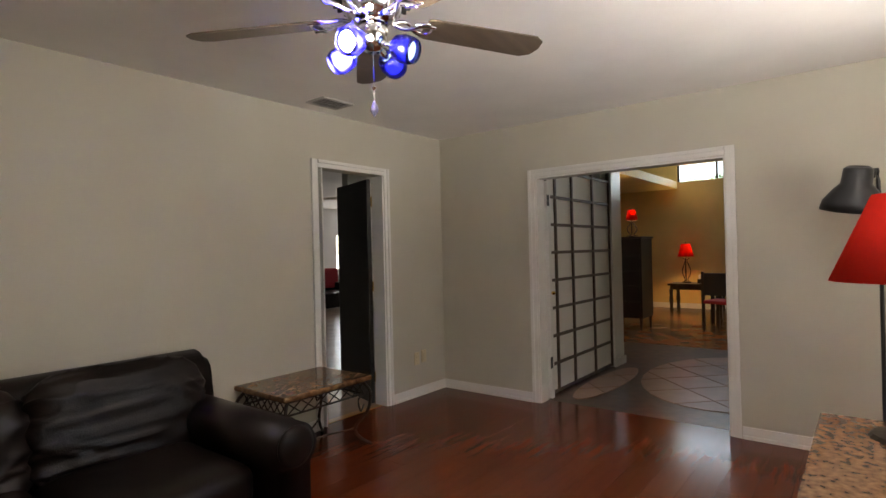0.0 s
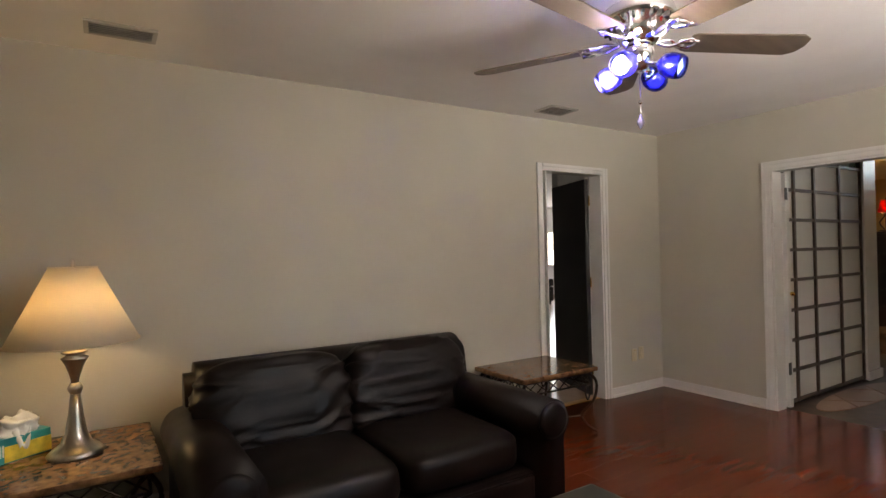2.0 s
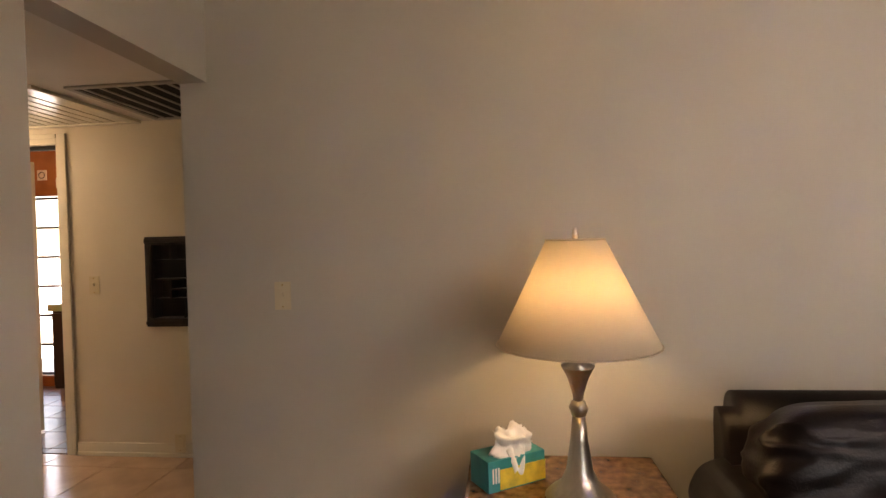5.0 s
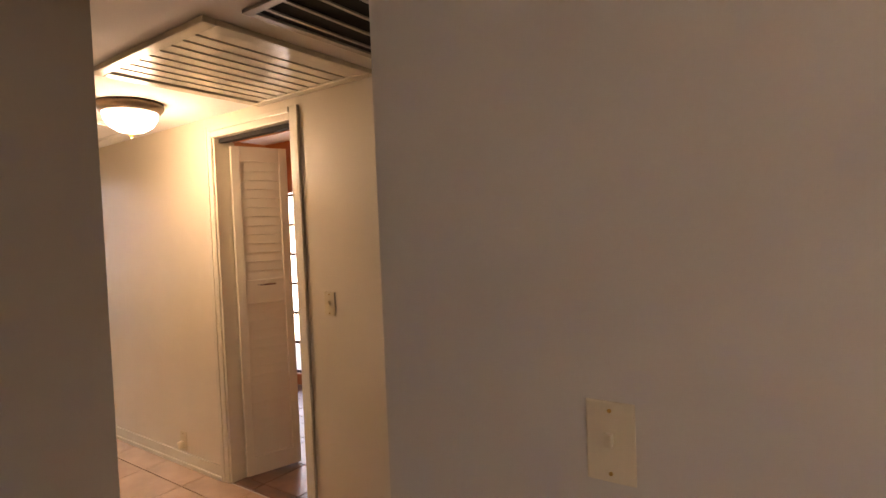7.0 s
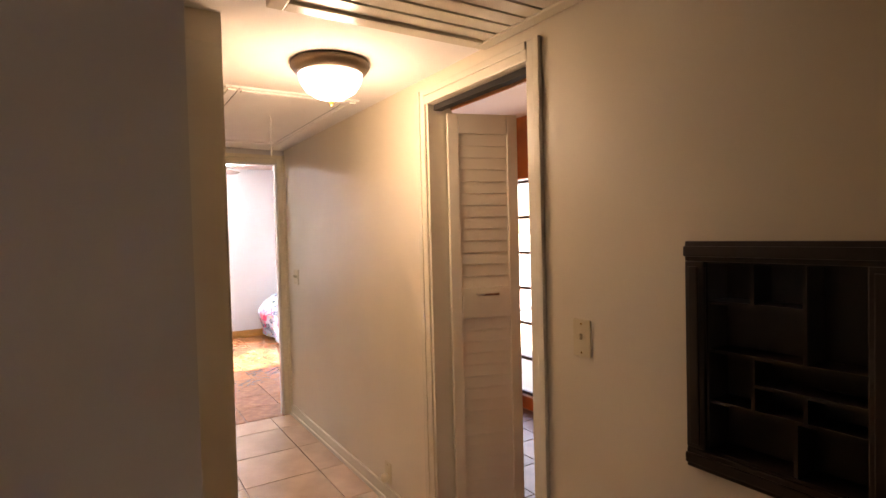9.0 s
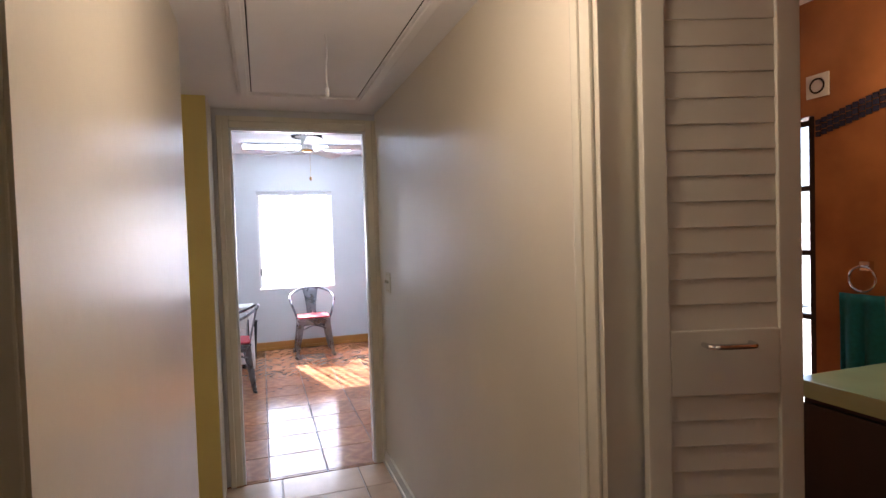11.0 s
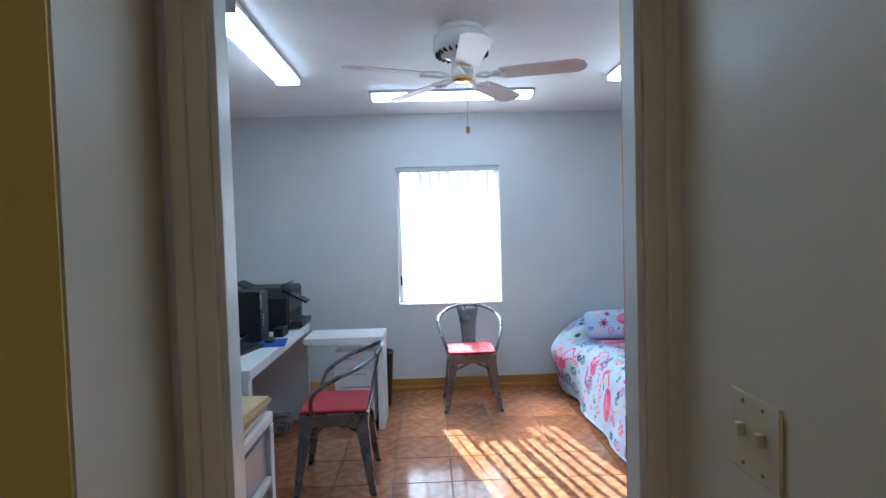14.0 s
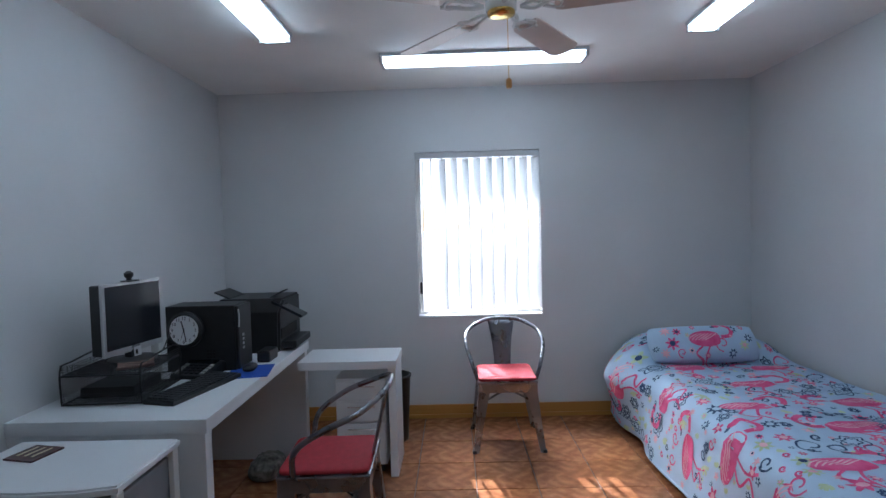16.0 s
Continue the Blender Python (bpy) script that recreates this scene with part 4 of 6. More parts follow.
def vanity():
    ob = thing("bathroom_vanity", (-8.35, 2.24, 0), "dark wood bathroom vanity with pale green glass top", "vanity")
    part("cabinet", box_bm(-0.55, 0.55, -0.24, 0.25, 0.12, 0.80, 0.004), DARKWOOD, ob)
    for i in range(2):
        d = part("drawer", box_bm(-0.54 + i * 0.545, -0.005 + i * 0.545, -0.258, -0.24, 0.15, 0.78, 0.004), DARKWOOD, ob)
        part("handle", tube([(-0.40 + i * 0.545, -0.275, 0.45), (-0.15 + i * 0.545, -0.275, 0.45)], 0.006, 6), CHROME, d)
    part("glass_top", box_bm(-0.57, 0.57, -0.27, 0.255, 0.80, 0.86, 0.004), mat("green_glass_top", (0.42, 0.55, 0.30), 0.12, vary=0.05), ob, "pale green glass basin top")
    part("basin", lathe([(0.02, 0.862), (0.16, 0.868), (0.19, 0.885), (0.2, 0.885), (0.19, 0.87)], 28, (0.15, 0, 0)), mat("green_basin", (0.45, 0.60, 0.33), 0.1, vary=0.05), ob, smooth=True)
    for x in (-0.5, 0.5):
        for y in (-0.2, 0.2):
            part("leg", box_bm(x - 0.02, x + 0.02, y - 0.02, y + 0.02, 0, 0.12), CHROME, ob)


vanity()


def towel():
    ob = thing("towel_ring", (-9.02, 2.5, 1.22), "chrome towel ring on the orange wall", "towel ring")
    part("mount", box_bm(-0.02, 0.02, -0.03, 0, -0.02, 0.02, 0.005), CHROME, ob)
    part("ring", tube([(0.05 * math.cos(a * math.pi / 10), -0.04, -0.05 + 0.05 * math.sin(a * math.pi / 10)) for a in range(20)], 0.005, 6, None, True), CHROME, ob)

    def f(u, v):
        return (-9.02 + (u - 0.5) * 0.17, 2.455 + 0.012 * math.sin(u * 14) * (0.4 + v), 1.11 - 0.32 * v)
    tagged(part("hand_towel", surf(f, 24, 8, 0.012), mat("teal_towel", (0.01, 0.16, 0.17), 0.9, vary=0.15, scale=60, bump=0.5, bump_scale=250), smooth=True), "teal hand towel hanging from the ring", "towel")
    band = thing("mosaic_band", (-9.22, 2.497, 1.775), "slanted band of dark blue mosaic tiles on the wall", "mosaic")
    MOS = mat("dark_mosaic", (0.03, 0.03, 0.05), 0.2, vary=0.6, scale=40)
    sh = None
    for i in range(34):
        for j in range(3):
            if sh is None:
                t = part("mosaic_tile", box_bm(-0.011, 0.011, -0.004, 0.001, -0.011, 0.011, 0.001), MOS, band)
                sh = t.data
            else:
                t = new("mosaic_tile", sh)
                t.parent = band
            t.location = (i * 0.0255, 0, j * 0.0255 + i * 0.0065)
    for x, z in ((-9.22, 1.98), (-9.42, 2.06)):
        d = thing("decorative_tile", (x, 2.498, z), "small cream patterned tile set in the wall", "tile", "decorative tiles")
        part("tile_body", box_bm(-0.05, 0.05, -0.006, 0.001, -0.05, 0.05, 0.003), CREAMTRIM, d)
        part("tile_ring", tube([(0.03 * math.cos(a * math.pi / 8), -0.007, 0.03 * math.sin(a * math.pi / 8)) for a in range(16)], 0.004, 5, None, True), IRON, d)


towel()


def sconce():
    ob = thing("wall_lamp", (-8.55, 2.5, 2.02), "small wall spotlight with lit glass shade", "wall lamp")
    part("mount", box_bm(-0.15, 0.15, -0.03, 0, -0.02, 0.02, 0.004), CHROME, ob)
    part("glass_cup", moved(lathe([(0.02, 0), (0.04, -0.03), (0.045, -0.09)], 18), pose(-0.1, -0.06, 0.0, -20, 20, 0)), glow("warm_cup", (1.0, 0.75, 0.4), 1.2), ob, smooth=True)


sconce()
lamp("bath_light", "POINT", (-8.64, 2.36, 1.9), 0.684, (1.0, 0.72, 0.42), 0.06)


# ---- office ----
def office_window():
    ob = new("window_office")
    tagged(ob, "white window with vertical blinds, bright daylight outside", "window", kind="structure")
    y0, y1, z0, z1 = 0.212, 1.133, 0.757, 1.983
    for b in ((y0, y1, z0, z0 + 0.035), (y0, y1, z1 - 0.035, z1), (y0, y0 + 0.035, z0 + 0.035, z1 - 0.035), (y1 - 0.035, y1, z0 + 0.035, z1 - 0.035), (0.655, 0.69, z0 + 0.035, z1 - 0.035)):
        part("window_frame", box_bm(-14.95, -14.91, *b, 0.003), WHITE, ob)
    for a, b in ((y0 + 0.035, 0.655), (0.69, y1 - 0.035)):
        p = part("pane", box_bm(-14.932, -14.928, a, b, z0 + 0.035, z1 - 0.035), GLASS, ob)
        p.visible_shadow = False
    part("window_sill", box_bm(-14.91, -14.812, y0 + 0.002, y1 - 0.002, z0 - 0.001, z0 + 0.014, 0.004), LAMINATE, ob)
    bl = thing("vertical_blinds", (-14.855, 0.6725, 1.983), "white vertical blinds with half-open vanes", "blinds")
    part("headrail", box_bm(-0.025, 0.025, -0.458, 0.458, -0.045, -0.003, 0.003), mat("blind_rail", (0.5, 0.5, 0.5), 0.35, vary=0.05), bl)
    VANE = cloth_shade("vane_fabric", (0.90, 0.90, 0.90), 0.34)
    sh = None
    for i in range(11):
        y = -0.43 + i * 0.086

        def f(u, v):
            w = (u - 0.5) * 0.089
            return (w, 0.005 * math.cos(u * math.pi) * 0 + 0.006 * (1 - (2 * u - 1) ** 2), -0.05 - v * 1.125)
        if sh is None:
            t = part("vane", surf(f, 6, 2, 0.0008), VANE, bl, smooth=True)
            sh = t.data
        else:
            t = new("vane", sh)
            t.parent = bl
        t.matrix_basis = pose(0, y, 0, 0, 0, 36 if i > 1 else 8)
        part("vane_clip", box_bm(-0.006, 0.006, y - 0.006, y + 0.006, -0.06, -0.045), WHITE, bl)
    part("wand", tube([(0.02, -0.40, -0.06), (0.022, -0.41, -0.75)], 0.004, 6), WHITE, bl)
    part("cord_weight", lathe([(0.008, -1.05), (0.01, -1.04), (0.01, -0.97), (0.004, -0.96)], 8, (0.02, -0.435, 0)), BLACK, bl)
    part("cord", tube([(0.02, -0.435, -0.05), (0.02, -0.435, -0.97)], 0.0015, 5), WHITE, bl)


office_window()


def tube_light(at, turn, label):
    ob = thing("ceiling_light", at, label, "ceiling light", "fluorescent lights", turn)
    L, W = 0.61, 0.085
    part("housing", box_bm(-L, L, -W, W, -0.02, 0, 0.003), mat("fixture_grey", (0.45, 0.47, 0.5), 0.35, vary=0.05), ob)
    part("diffuser", prism([(-W + 0.01, -0.02), (-W + 0.018, -0.042), (-W + 0.035, -0.052), (W - 0.035, -0.052), (W - 0.018, -0.042), (W - 0.01, -0.02)], "x", -L + 0.02, L - 0.02), glow("fluorescent", (0.78, 0.93, 1.0), 3.1), ob, "glowing ribbed plastic diffuser")
    for x in (-L, L - 0.02):
        part("end_cap", box_bm(x, x + 0.02, -W + 0.004, W - 0.004, -0.053, -0.018, 0.003), SILVER, ob)


tube_light((-14.05, 0.685, HO), 90, "lit fluorescent ceiling light parallel to the window wall")
tube_light((-12.97, -0.42, HO), 0, "lit fluorescent ceiling light over the desk side")
tube_light((-13.02, 1.79, HO), 0, "lit fluorescent ceiling light over the bed side")
# this fourth light is unseen, added to brighten the doorway end
tube_light((-11.45, 0.685, HO), 90, "lit fluorescent ceiling light added out of view near the doorway")


def desk():
    ob = thing("desk", (-13.49, -0.85, 0), "white laminate desk with thick top", "desk")
    part("desktop", box_bm(-0.665, 0.75, -0.40, 0.39, 0.68, 0.735, 0.003), LAMINATE, ob)
    part("side_panel", box_bm(0.69, 0.745, -0.39, 0.38, 0, 0.68, 0.003), LAMINATE, ob)
    part("side_panel", box_bm(-0.66, -0.605, -0.39, 0.38, 0, 0.68, 0.003), LAMINATE, ob)
    part("back_panel", box_bm(-0.605, 0.69, -0.36, -0.34, 0.22, 0.68, 0.002), LAMINATE, ob)
    w = thing("desk_return", (-14.05, -0.14, 0), "lower white desk extension with end panel", "desk")
    part("desktop", box_bm(-0.12, 0.22, -0.29, 0.275, 0.628, 0.675, 0.003), LAMINATE, w)
    part("end_panel", box_bm(-0.115, 0.215, 0.225, 0.270, 0, 0.628, 0.003), LAMINATE, w)
    d = thing("drawer_cabinet", (-14.06, -0.06, 0), "small white drawer cabinet under the desk extension", "cabinet")
    part("body", box_bm(-0.2, 0.17, -0.17, 0.12, 0.05, 0.56, 0.003), LAMINATE, d)
    for z0, z1 in ((0.07, 0.30), (0.31, 0.43), (0.44, 0.55)):
        dr = part("drawer_front", box_bm(0.17, 0.185, -0.165, 0.115, z0, z1, 0.003), LAMINATE, d)
        part("handle", tube([(0.195, -0.10, z1 - 0.03), (0.195, 0.06, z1 - 0.03)], 0.004, 6), CHROME, dr)
    for x in (-0.16, 0.13):
        for y in (-0.13, 0.08):
            part("caster", lathe([(0.02, 0), (0.022, 0.02), (0.012, 0.05)], 10, (x, y, 0)), BLACK, d)
    b = thing("waste_bin", (-14.42, 0.055, 0), "black plastic waste bin beside the desk", "bin")
    bn = lathe([(0.0, 0.004), (0.085, 0.0), (0.11, 0.42), (0.118, 0.43), (0.118, 0.44), (0.105, 0.44), (0.08, 0.01)], 24, caps=False)
    part("bin_body", bn, BLACK, b, smooth=True)


desk()


def monitor():
    z = 0.735
    o = thing("desk_organizer", (-13.08, -0.985, z), "black mesh desk organizer shelf", "organizer", turn=3)
    def netting(o_, du, dv, nu, nv):
        """A flat sheet of thin crossing wires."""
        bm = bmesh.new()
        o_, du, dv = Vector(o_), Vector(du), Vector(dv)
        for i in range(nu + 1):
            tube([o_ + du * i / nu, o_ + du * i / nu + dv], 0.0009, 4, bm)
        for j in range(nv + 1):
            tube([o_ + dv * j / nv, o_ + dv * j / nv + du], 0.0009, 4, bm)
        return bm
    for zz in (0.008, 0.125):
        part("tray", netting((-0.17, -0.16, zz), (0.34, 0, 0), (0, 0.32, 0), 34, 32), BLACK, o, "black wire mesh tray")
        part("tray_rim", tube([(-0.17, -0.16, zz), (0.17, -0.16, zz), (0.17, 0.16, zz), (-0.17, 0.16, zz)], 0.004, 6, None, True), BLACK, o)
        part("front_lip", netting((0.17, -0.16, zz), (0, 0.32, 0), (0, 0, 0.045), 32, 5), BLACK, o)
    for y in (-0.16, 0.16):
        part("mesh_side", netting((-0.17, y, 0.008), (0.34, 0, 0), (0, 0, 0.15), 34, 15), BLACK, o)
        part("wire_rim", tube(curve([(0.17, y, 0.005), (0.17, y, 0.15), (0.10, y, 0.17), (-0.17, y, 0.17), (-0.17, y, 0.005)]), 0.004, 6), BLACK, o)
    bx = thing("black_box", (-13.10, -0.995, z + 0.012), "flat black electronic box in the organizer", "electronics", turn=3)
    part("casing", box_bm(-0.12, 0.12, -0.12, 0.10, 0, 0.045, 0.006), BLACK, bx)
    ob = thing("computer_monitor", (-13.15, -0.985, z + 0.131), "flat computer monitor with silver bezel, switched off", "monitor", turn=169)
    part("foot", lathe([(0.0, 0), (0.10, 0), (0.10, 0.012), (0.03, 0.02)], 24), BLACK, ob)
    part("neck", box_bm(-0.03, 0.03, -0.02, 0.015, 0.012, 0.14, 0.006), BLACK, ob)
    part("housing", box_bm(-0.166, 0.166, -0.005, 0.05, 0.05, 0.352, 0.008), BLACK, ob)
    part("bezel", box_bm(-0.171, 0.171, -0.02, -0.005, 0.045, 0.357, 0.004), SILVER, ob, "silver plastic bezel")
    part("screen", box_bm(-0.157, 0.157, -0.022, -0.0205, 0.072, 0.344), SCREEN, ob, "dark glossy screen")
    cam_ob = part("webcam", lathe([(0.012, 0.356), (0.010, 0.368), (0.018, 0.376), (0.02, 0.392), (0.008, 0.402)], 14), BLACK, ob)
    part("webcam_clip", box_bm(-0.03, 0.03, -0.03, 0.02, 0.355, 0.361, 0.002), BLACK, cam_ob)
    part("sticker", box_bm(-0.012, 0.03, -0.0215, -0.0195, 0.018, 0.062, 0.001), LAMINATE, ob, "small black and white sticker")
    part("sticker_mark", box_bm(-0.004, 0.008, -0.0225, -0.0215, 0.028, 0.05), BLACK, ob)
    k = thing("keyboard", (-13.11, -0.685, z), "black computer keyboard on the desk", "keyboard", turn=166)
    part("keyboard_body", box_bm(-0.22, 0.22, -0.075, 0.075, 0, 0.022, 0.006), BLACK, k)
    sh = None
    for i in range(15):
        for j in range(5):
            if sh is None:
                q = part("key", box_bm(-0.0115, 0.0115, -0.0115, 0.0115, 0.022, 0.028, 0.002), mat("key_plastic", (0.02, 0.02, 0.022), 0.5), k)
                sh = q.data
            else:
                q = new("key", sh)
                q.parent = k
            q.location = (-0.195 + i * 0.0275, -0.056 + j * 0.0275, 0)
    m = thing("mouse_pad", (-13.41, -0.55, z), "blue mouse pad on the desk", "mouse pad", turn=10)
    part("pad", box_bm(-0.12, 0.12, -0.10, 0.10, 0, 0.004, 0.001), mat("blue_pad", (0.01, 0.06, 0.35), 0.7), m)
    mo = thing("computer_mouse", (-13.42, -0.555, z + 0.004), "black computer mouse on the blue pad", "mouse")
    part("mouse_body", pillow((0.10, 0.06, 0.035), 0.7, at=(0, 0, 0.0175), nu=20, nv=12), BLACK, mo, smooth=True)
    t = thing("desk_calculator", (-13.40, -0.79, z), "black printing calculator with a paper roll behind it", "calculator", turn=78)
    part("calculator_body", prism([(-0.11, 0.0), (0.10, 0.0), (0.10, 0.05), (0.04, 0.055), (-0.11, 0.018)], "x", -0.095, 0.095, 0.004), BLACK, t)
    part("display", moved(box_bm(-0.075, 0.075, -0.022, 0.022, 0, 0.004, 0.001), pose(0, 0.02, 0.053, 10)), SCREEN, t)
    for i in range(6):
        for j in range(4):
            part("button", moved(box_bm(-0.010, 0.010, -0.009, 0.009, 0, 0.006, 0.002), pose(-0.07 + i * 0.028, -0.085 + j * 0.024, 0.024 + j * 0.006, 14)), VENTM if i in (0, 5) else BLACK, t)
    part("paper_roll", moved(lathe([(0.03, -0.03), (0.03, 0.03)], 20), pose(0, 0.115, 0.06, 0, 90, 0)), TISSUE, t, "white paper roll")
    part("paper_strip", surf(lambda u, v: ((u - 0.5) * 0.058, 0.09 - 0.05 * v, 0.085 - 0.03 * v * v), 2, 6, 0.0008), TISSUE, t)
    r = thing("wifi_antenna", (-13.36, -0.99, z), "tall slim white antenna on the desk", "antenna")
    part("antenna_body", box_bm(-0.012, 0.012, -0.02, 0.02, 0, 0.34, 0.006), WHITE, r)
    pc = thing("computer_tower", (-13.53, -0.795, z), "black desktop computer tower on the desk", "computer")
    part("tower_case", box_bm(-0.09, 0.09, -0.183, 0.165, 0, 0.33, 0.006), BLACK, pc)
    part("front_panel", box_bm(-0.086, 0.086, 0.165, 0.183, 0.006, 0.325, 0.008), BLACK, pc)
    part("front_trim", tube(curve([(0.088, 0.186, 0.31), (0.092, 0.19, 0.26), (0.088, 0.186, 0.22)]), 0.004, 6), SILVER, pc, "pale plastic trim strip")
    for i in range(4):
        part("port", box_bm(0.02, 0.04, 0.183, 0.1845, 0.10 + i * 0.022, 0.112 + i * 0.022), SILVER, pc)
    for i in range(5):
        for j in range(3):
            part("vent_hole", box_bm(0.0895, 0.0908, 0.02 + j * 0.016, 0.030 + j * 0.016, 0.035 + i * 0.016, 0.043 + i * 0.016), DARK, pc)
    pr = thing("printer", (-14.02, -0.70, z), "black inkjet printer with raised paper tray", "printer")
    part("printer_body", prism([(-0.24, 0), (0.19, 0), (0.17, 0.23), (0.08, 0.30), (-0.24, 0.30)], "y", -0.22, 0.17, 0.012), BLACK, pr)
    part("control_panel", moved(box_bm(-0.02, 0.10, -0.10, 0.10, -0.008, 0.008, 0.004), pose(0.03, 0.20, 0.24, -28)), SCREEN, pr)
    part("paper_support", moved(box_bm(-0.11, 0.11, -0.005, 0.005, 0, 0.10, 0.003), pose(-0.05, -0.16, 0.30, 66)), BLACK, pr)
    part("paper_support", moved(box_bm(-0.02, 0.10, -0.004, 0.004, 0, 0.08, 0.003), pose(-0.05, 0.08, 0.30, -62)), BLACK, pr)
    part("output_tray", box_bm(-0.15, 0.16, 0.17, 0.26, 0.02, 0.06, 0.008), BLACK, pr)
    part("output_slot", box_bm(-0.15, 0.15, 0.168, 0.174, 0.07, 0.13), DARK, pr)
    ct = thing("cable_box", (-13.66, -0.545, z), "small black charger box on the desk edge", "charger")
    part("charger_body", box_bm(-0.07, 0.07, -0.035, 0.035, 0, 0.06, 0.012), BLACK, ct)
    for a, b, c in (((-13.35, -1.0, z + 0.02), (-13.45, -0.85, z + 0.01), (-13.55, -0.75, z + 0.01)), ((-13.25, -0.9, z + 0.15), (-13.45, -0.95, z + 0.2), (-13.6, -1.0, z + 0.02))):
        tagged(part("cable", tube(curve([a, b, c]), 0.003, 5), BLACK), "thin black cable lying on the desk", "cable")
    rp = thing("papers", (-13.08, -0.93, z + 0.131), "small pile of dark red printed papers", "papers", turn=30)
    part("sheet", box_bm(-0.10, 0.10, -0.07, 0.07, 0, 0.012, 0.002), mat("red_print", (0.10, 0.01, 0.01), 0.6, alt=(0.3, 0.2, 0.15), scale=30), rp)


monitor()


def clock():
    ob = thing("wall_clock", (-13.70, -0.70, 0.735), "black round clock with white dial leaning on the computer", "clock")
    R = 0.078
    m = pose(0.0, 0.0, 0.213, 0, 86, 0)
    ob.matrix_world = pose(-13.435, -0.872, 0.735, 0, 0, 0)
    part("clock_case", moved(lathe([(R + 0.012, 0), (R + 0.012, 0.02), (R, 0.028)], 40), m), BLACK, ob)
    part("dial", moved(lathe([(R - 0.006, 0.026), (R - 0.006, 0.0295)], 40), m), LAMINATE, ob, "white dial")
    for k in range(12):
        a = math.radians(90 - 30 * (k + 1))
        cu = bpy.data.curves.new("numeral", "FONT")
        cu.body, cu.size, cu.align_x, cu.align_y, cu.extrude = str(k + 1), 0.023, "CENTER", "CENTER", 0.0006
        cu.materials.append(BLACK)
        t = new("numeral", cu)
        t.parent = ob
        t.matrix_basis = m @ pose(0, 0, 0.0302, 0, 0, 90) @ pose(0.058 * math.cos(a), 0.058 * math.sin(a), 0)
    for ang, L, w in ((16, 0.048, 0.003), (-168, 0.058, 0.0025), (162, 0.05, 0.001)):
        part("clock_hand", moved(box_bm(-w, w, -0.01, L, 0.0305, 0.0315), m @ pose(0, 0, 0, 0, 0, 90 + ang)), BLACK, ob)


clock()


def steel_chair(at, turn, label):
    ob = thing("metal_chair", at, label, "chair", "metal chairs", turn)
    part("seat", box_bm(-0.19, 0.19, -0.19, 0.19, 0.425, 0.445, 0.008), GUNMETAL, ob)
    part("seat_pad", pillow((0.37, 0.37, 0.024), 0.16, 0.003, 1.0, 40, 10, at=(0, 0, 0.456)), REDPAD, ob, "red fabric seat pad", smooth=True)
    for x in (-1, 1):
        for y in (-1, 1):
            def f(u, v, x=x, y=y):
                w = 0.075 * (1 - v) + 0.032 * v
                cx, cy = x * (0.180 + 0.045 * v), y * (0.180 + 0.040 * v)
                return (cx - x * w * max(0, 1 - 2 * u), cy - y * w * max(0, 2 * u - 1), 0.425 * (1 - v) + 0.004)
            leg = part("leg", surf(f, 6, 6, 0.004), GUNMETAL, ob)
            part("foot_cap", box_bm(x * 0.22 - 0.013, x * 0.22 + 0.013, y * 0.21 - 0.013, y * 0.21 + 0.013, 0, 0.02, 0.004), BLACK, leg)
    part("seat_skirt", prism([(-0.185, -0.185), (0.185, -0.185), (0.185, 0.185), (-0.185, 0.185)], "z", 0.375, 0.425), GUNMETAL, ob)
    part("brace", tube(curve([(-0.18, -0.18, 0.30), (0, 0, 0.335), (0.18, 0.18, 0.30)]), 0.007, 6), GUNMETAL, ob)
    part("brace", tube(curve([(-0.18, 0.18, 0.30), (0, 0, 0.345), (0.18, -0.18, 0.30)]), 0.007, 6), GUNMETAL, ob)
    hoop = [(-0.185, -0.12, 0.44), (-0.225, -0.10, 0.56), (-0.255, 0.02, 0.65), (-0.235, 0.16, 0.71), (-0.13, 0.245, 0.76), (0, 0.265, 0.775), (0.13, 0.245, 0.76), (0.235, 0.16, 0.71), (0.255, 0.02, 0.65), (0.225, -0.10, 0.56), (0.185, -0.12, 0.44)]
    part("back_hoop", tube(curve(hoop), 0.0125, 10), GUNMETAL, ob, "bent steel tube back and arms", smooth=True)

    def g(u, v):
        w = 0.055 + 0.04 * v ** 2
        return ((u - 0.5) * 2 * w, 0.185 + 0.075 * v - 0.012 * (1 - (2 * u - 1) ** 2), 0.44 + 0.325 * v)
    part("back_splat", surf(g, 8, 10, 0.004), GUNMETAL, ob, smooth=True)
    return ob


steel_chair((-14.35, 0.80, 0), 90, "gunmetal steel chair with red seat pad, below the window")
steel_chair((-13.06, -0.08, 0), 2, "gunmetal steel chair with red seat pad, pulled up to the desk")


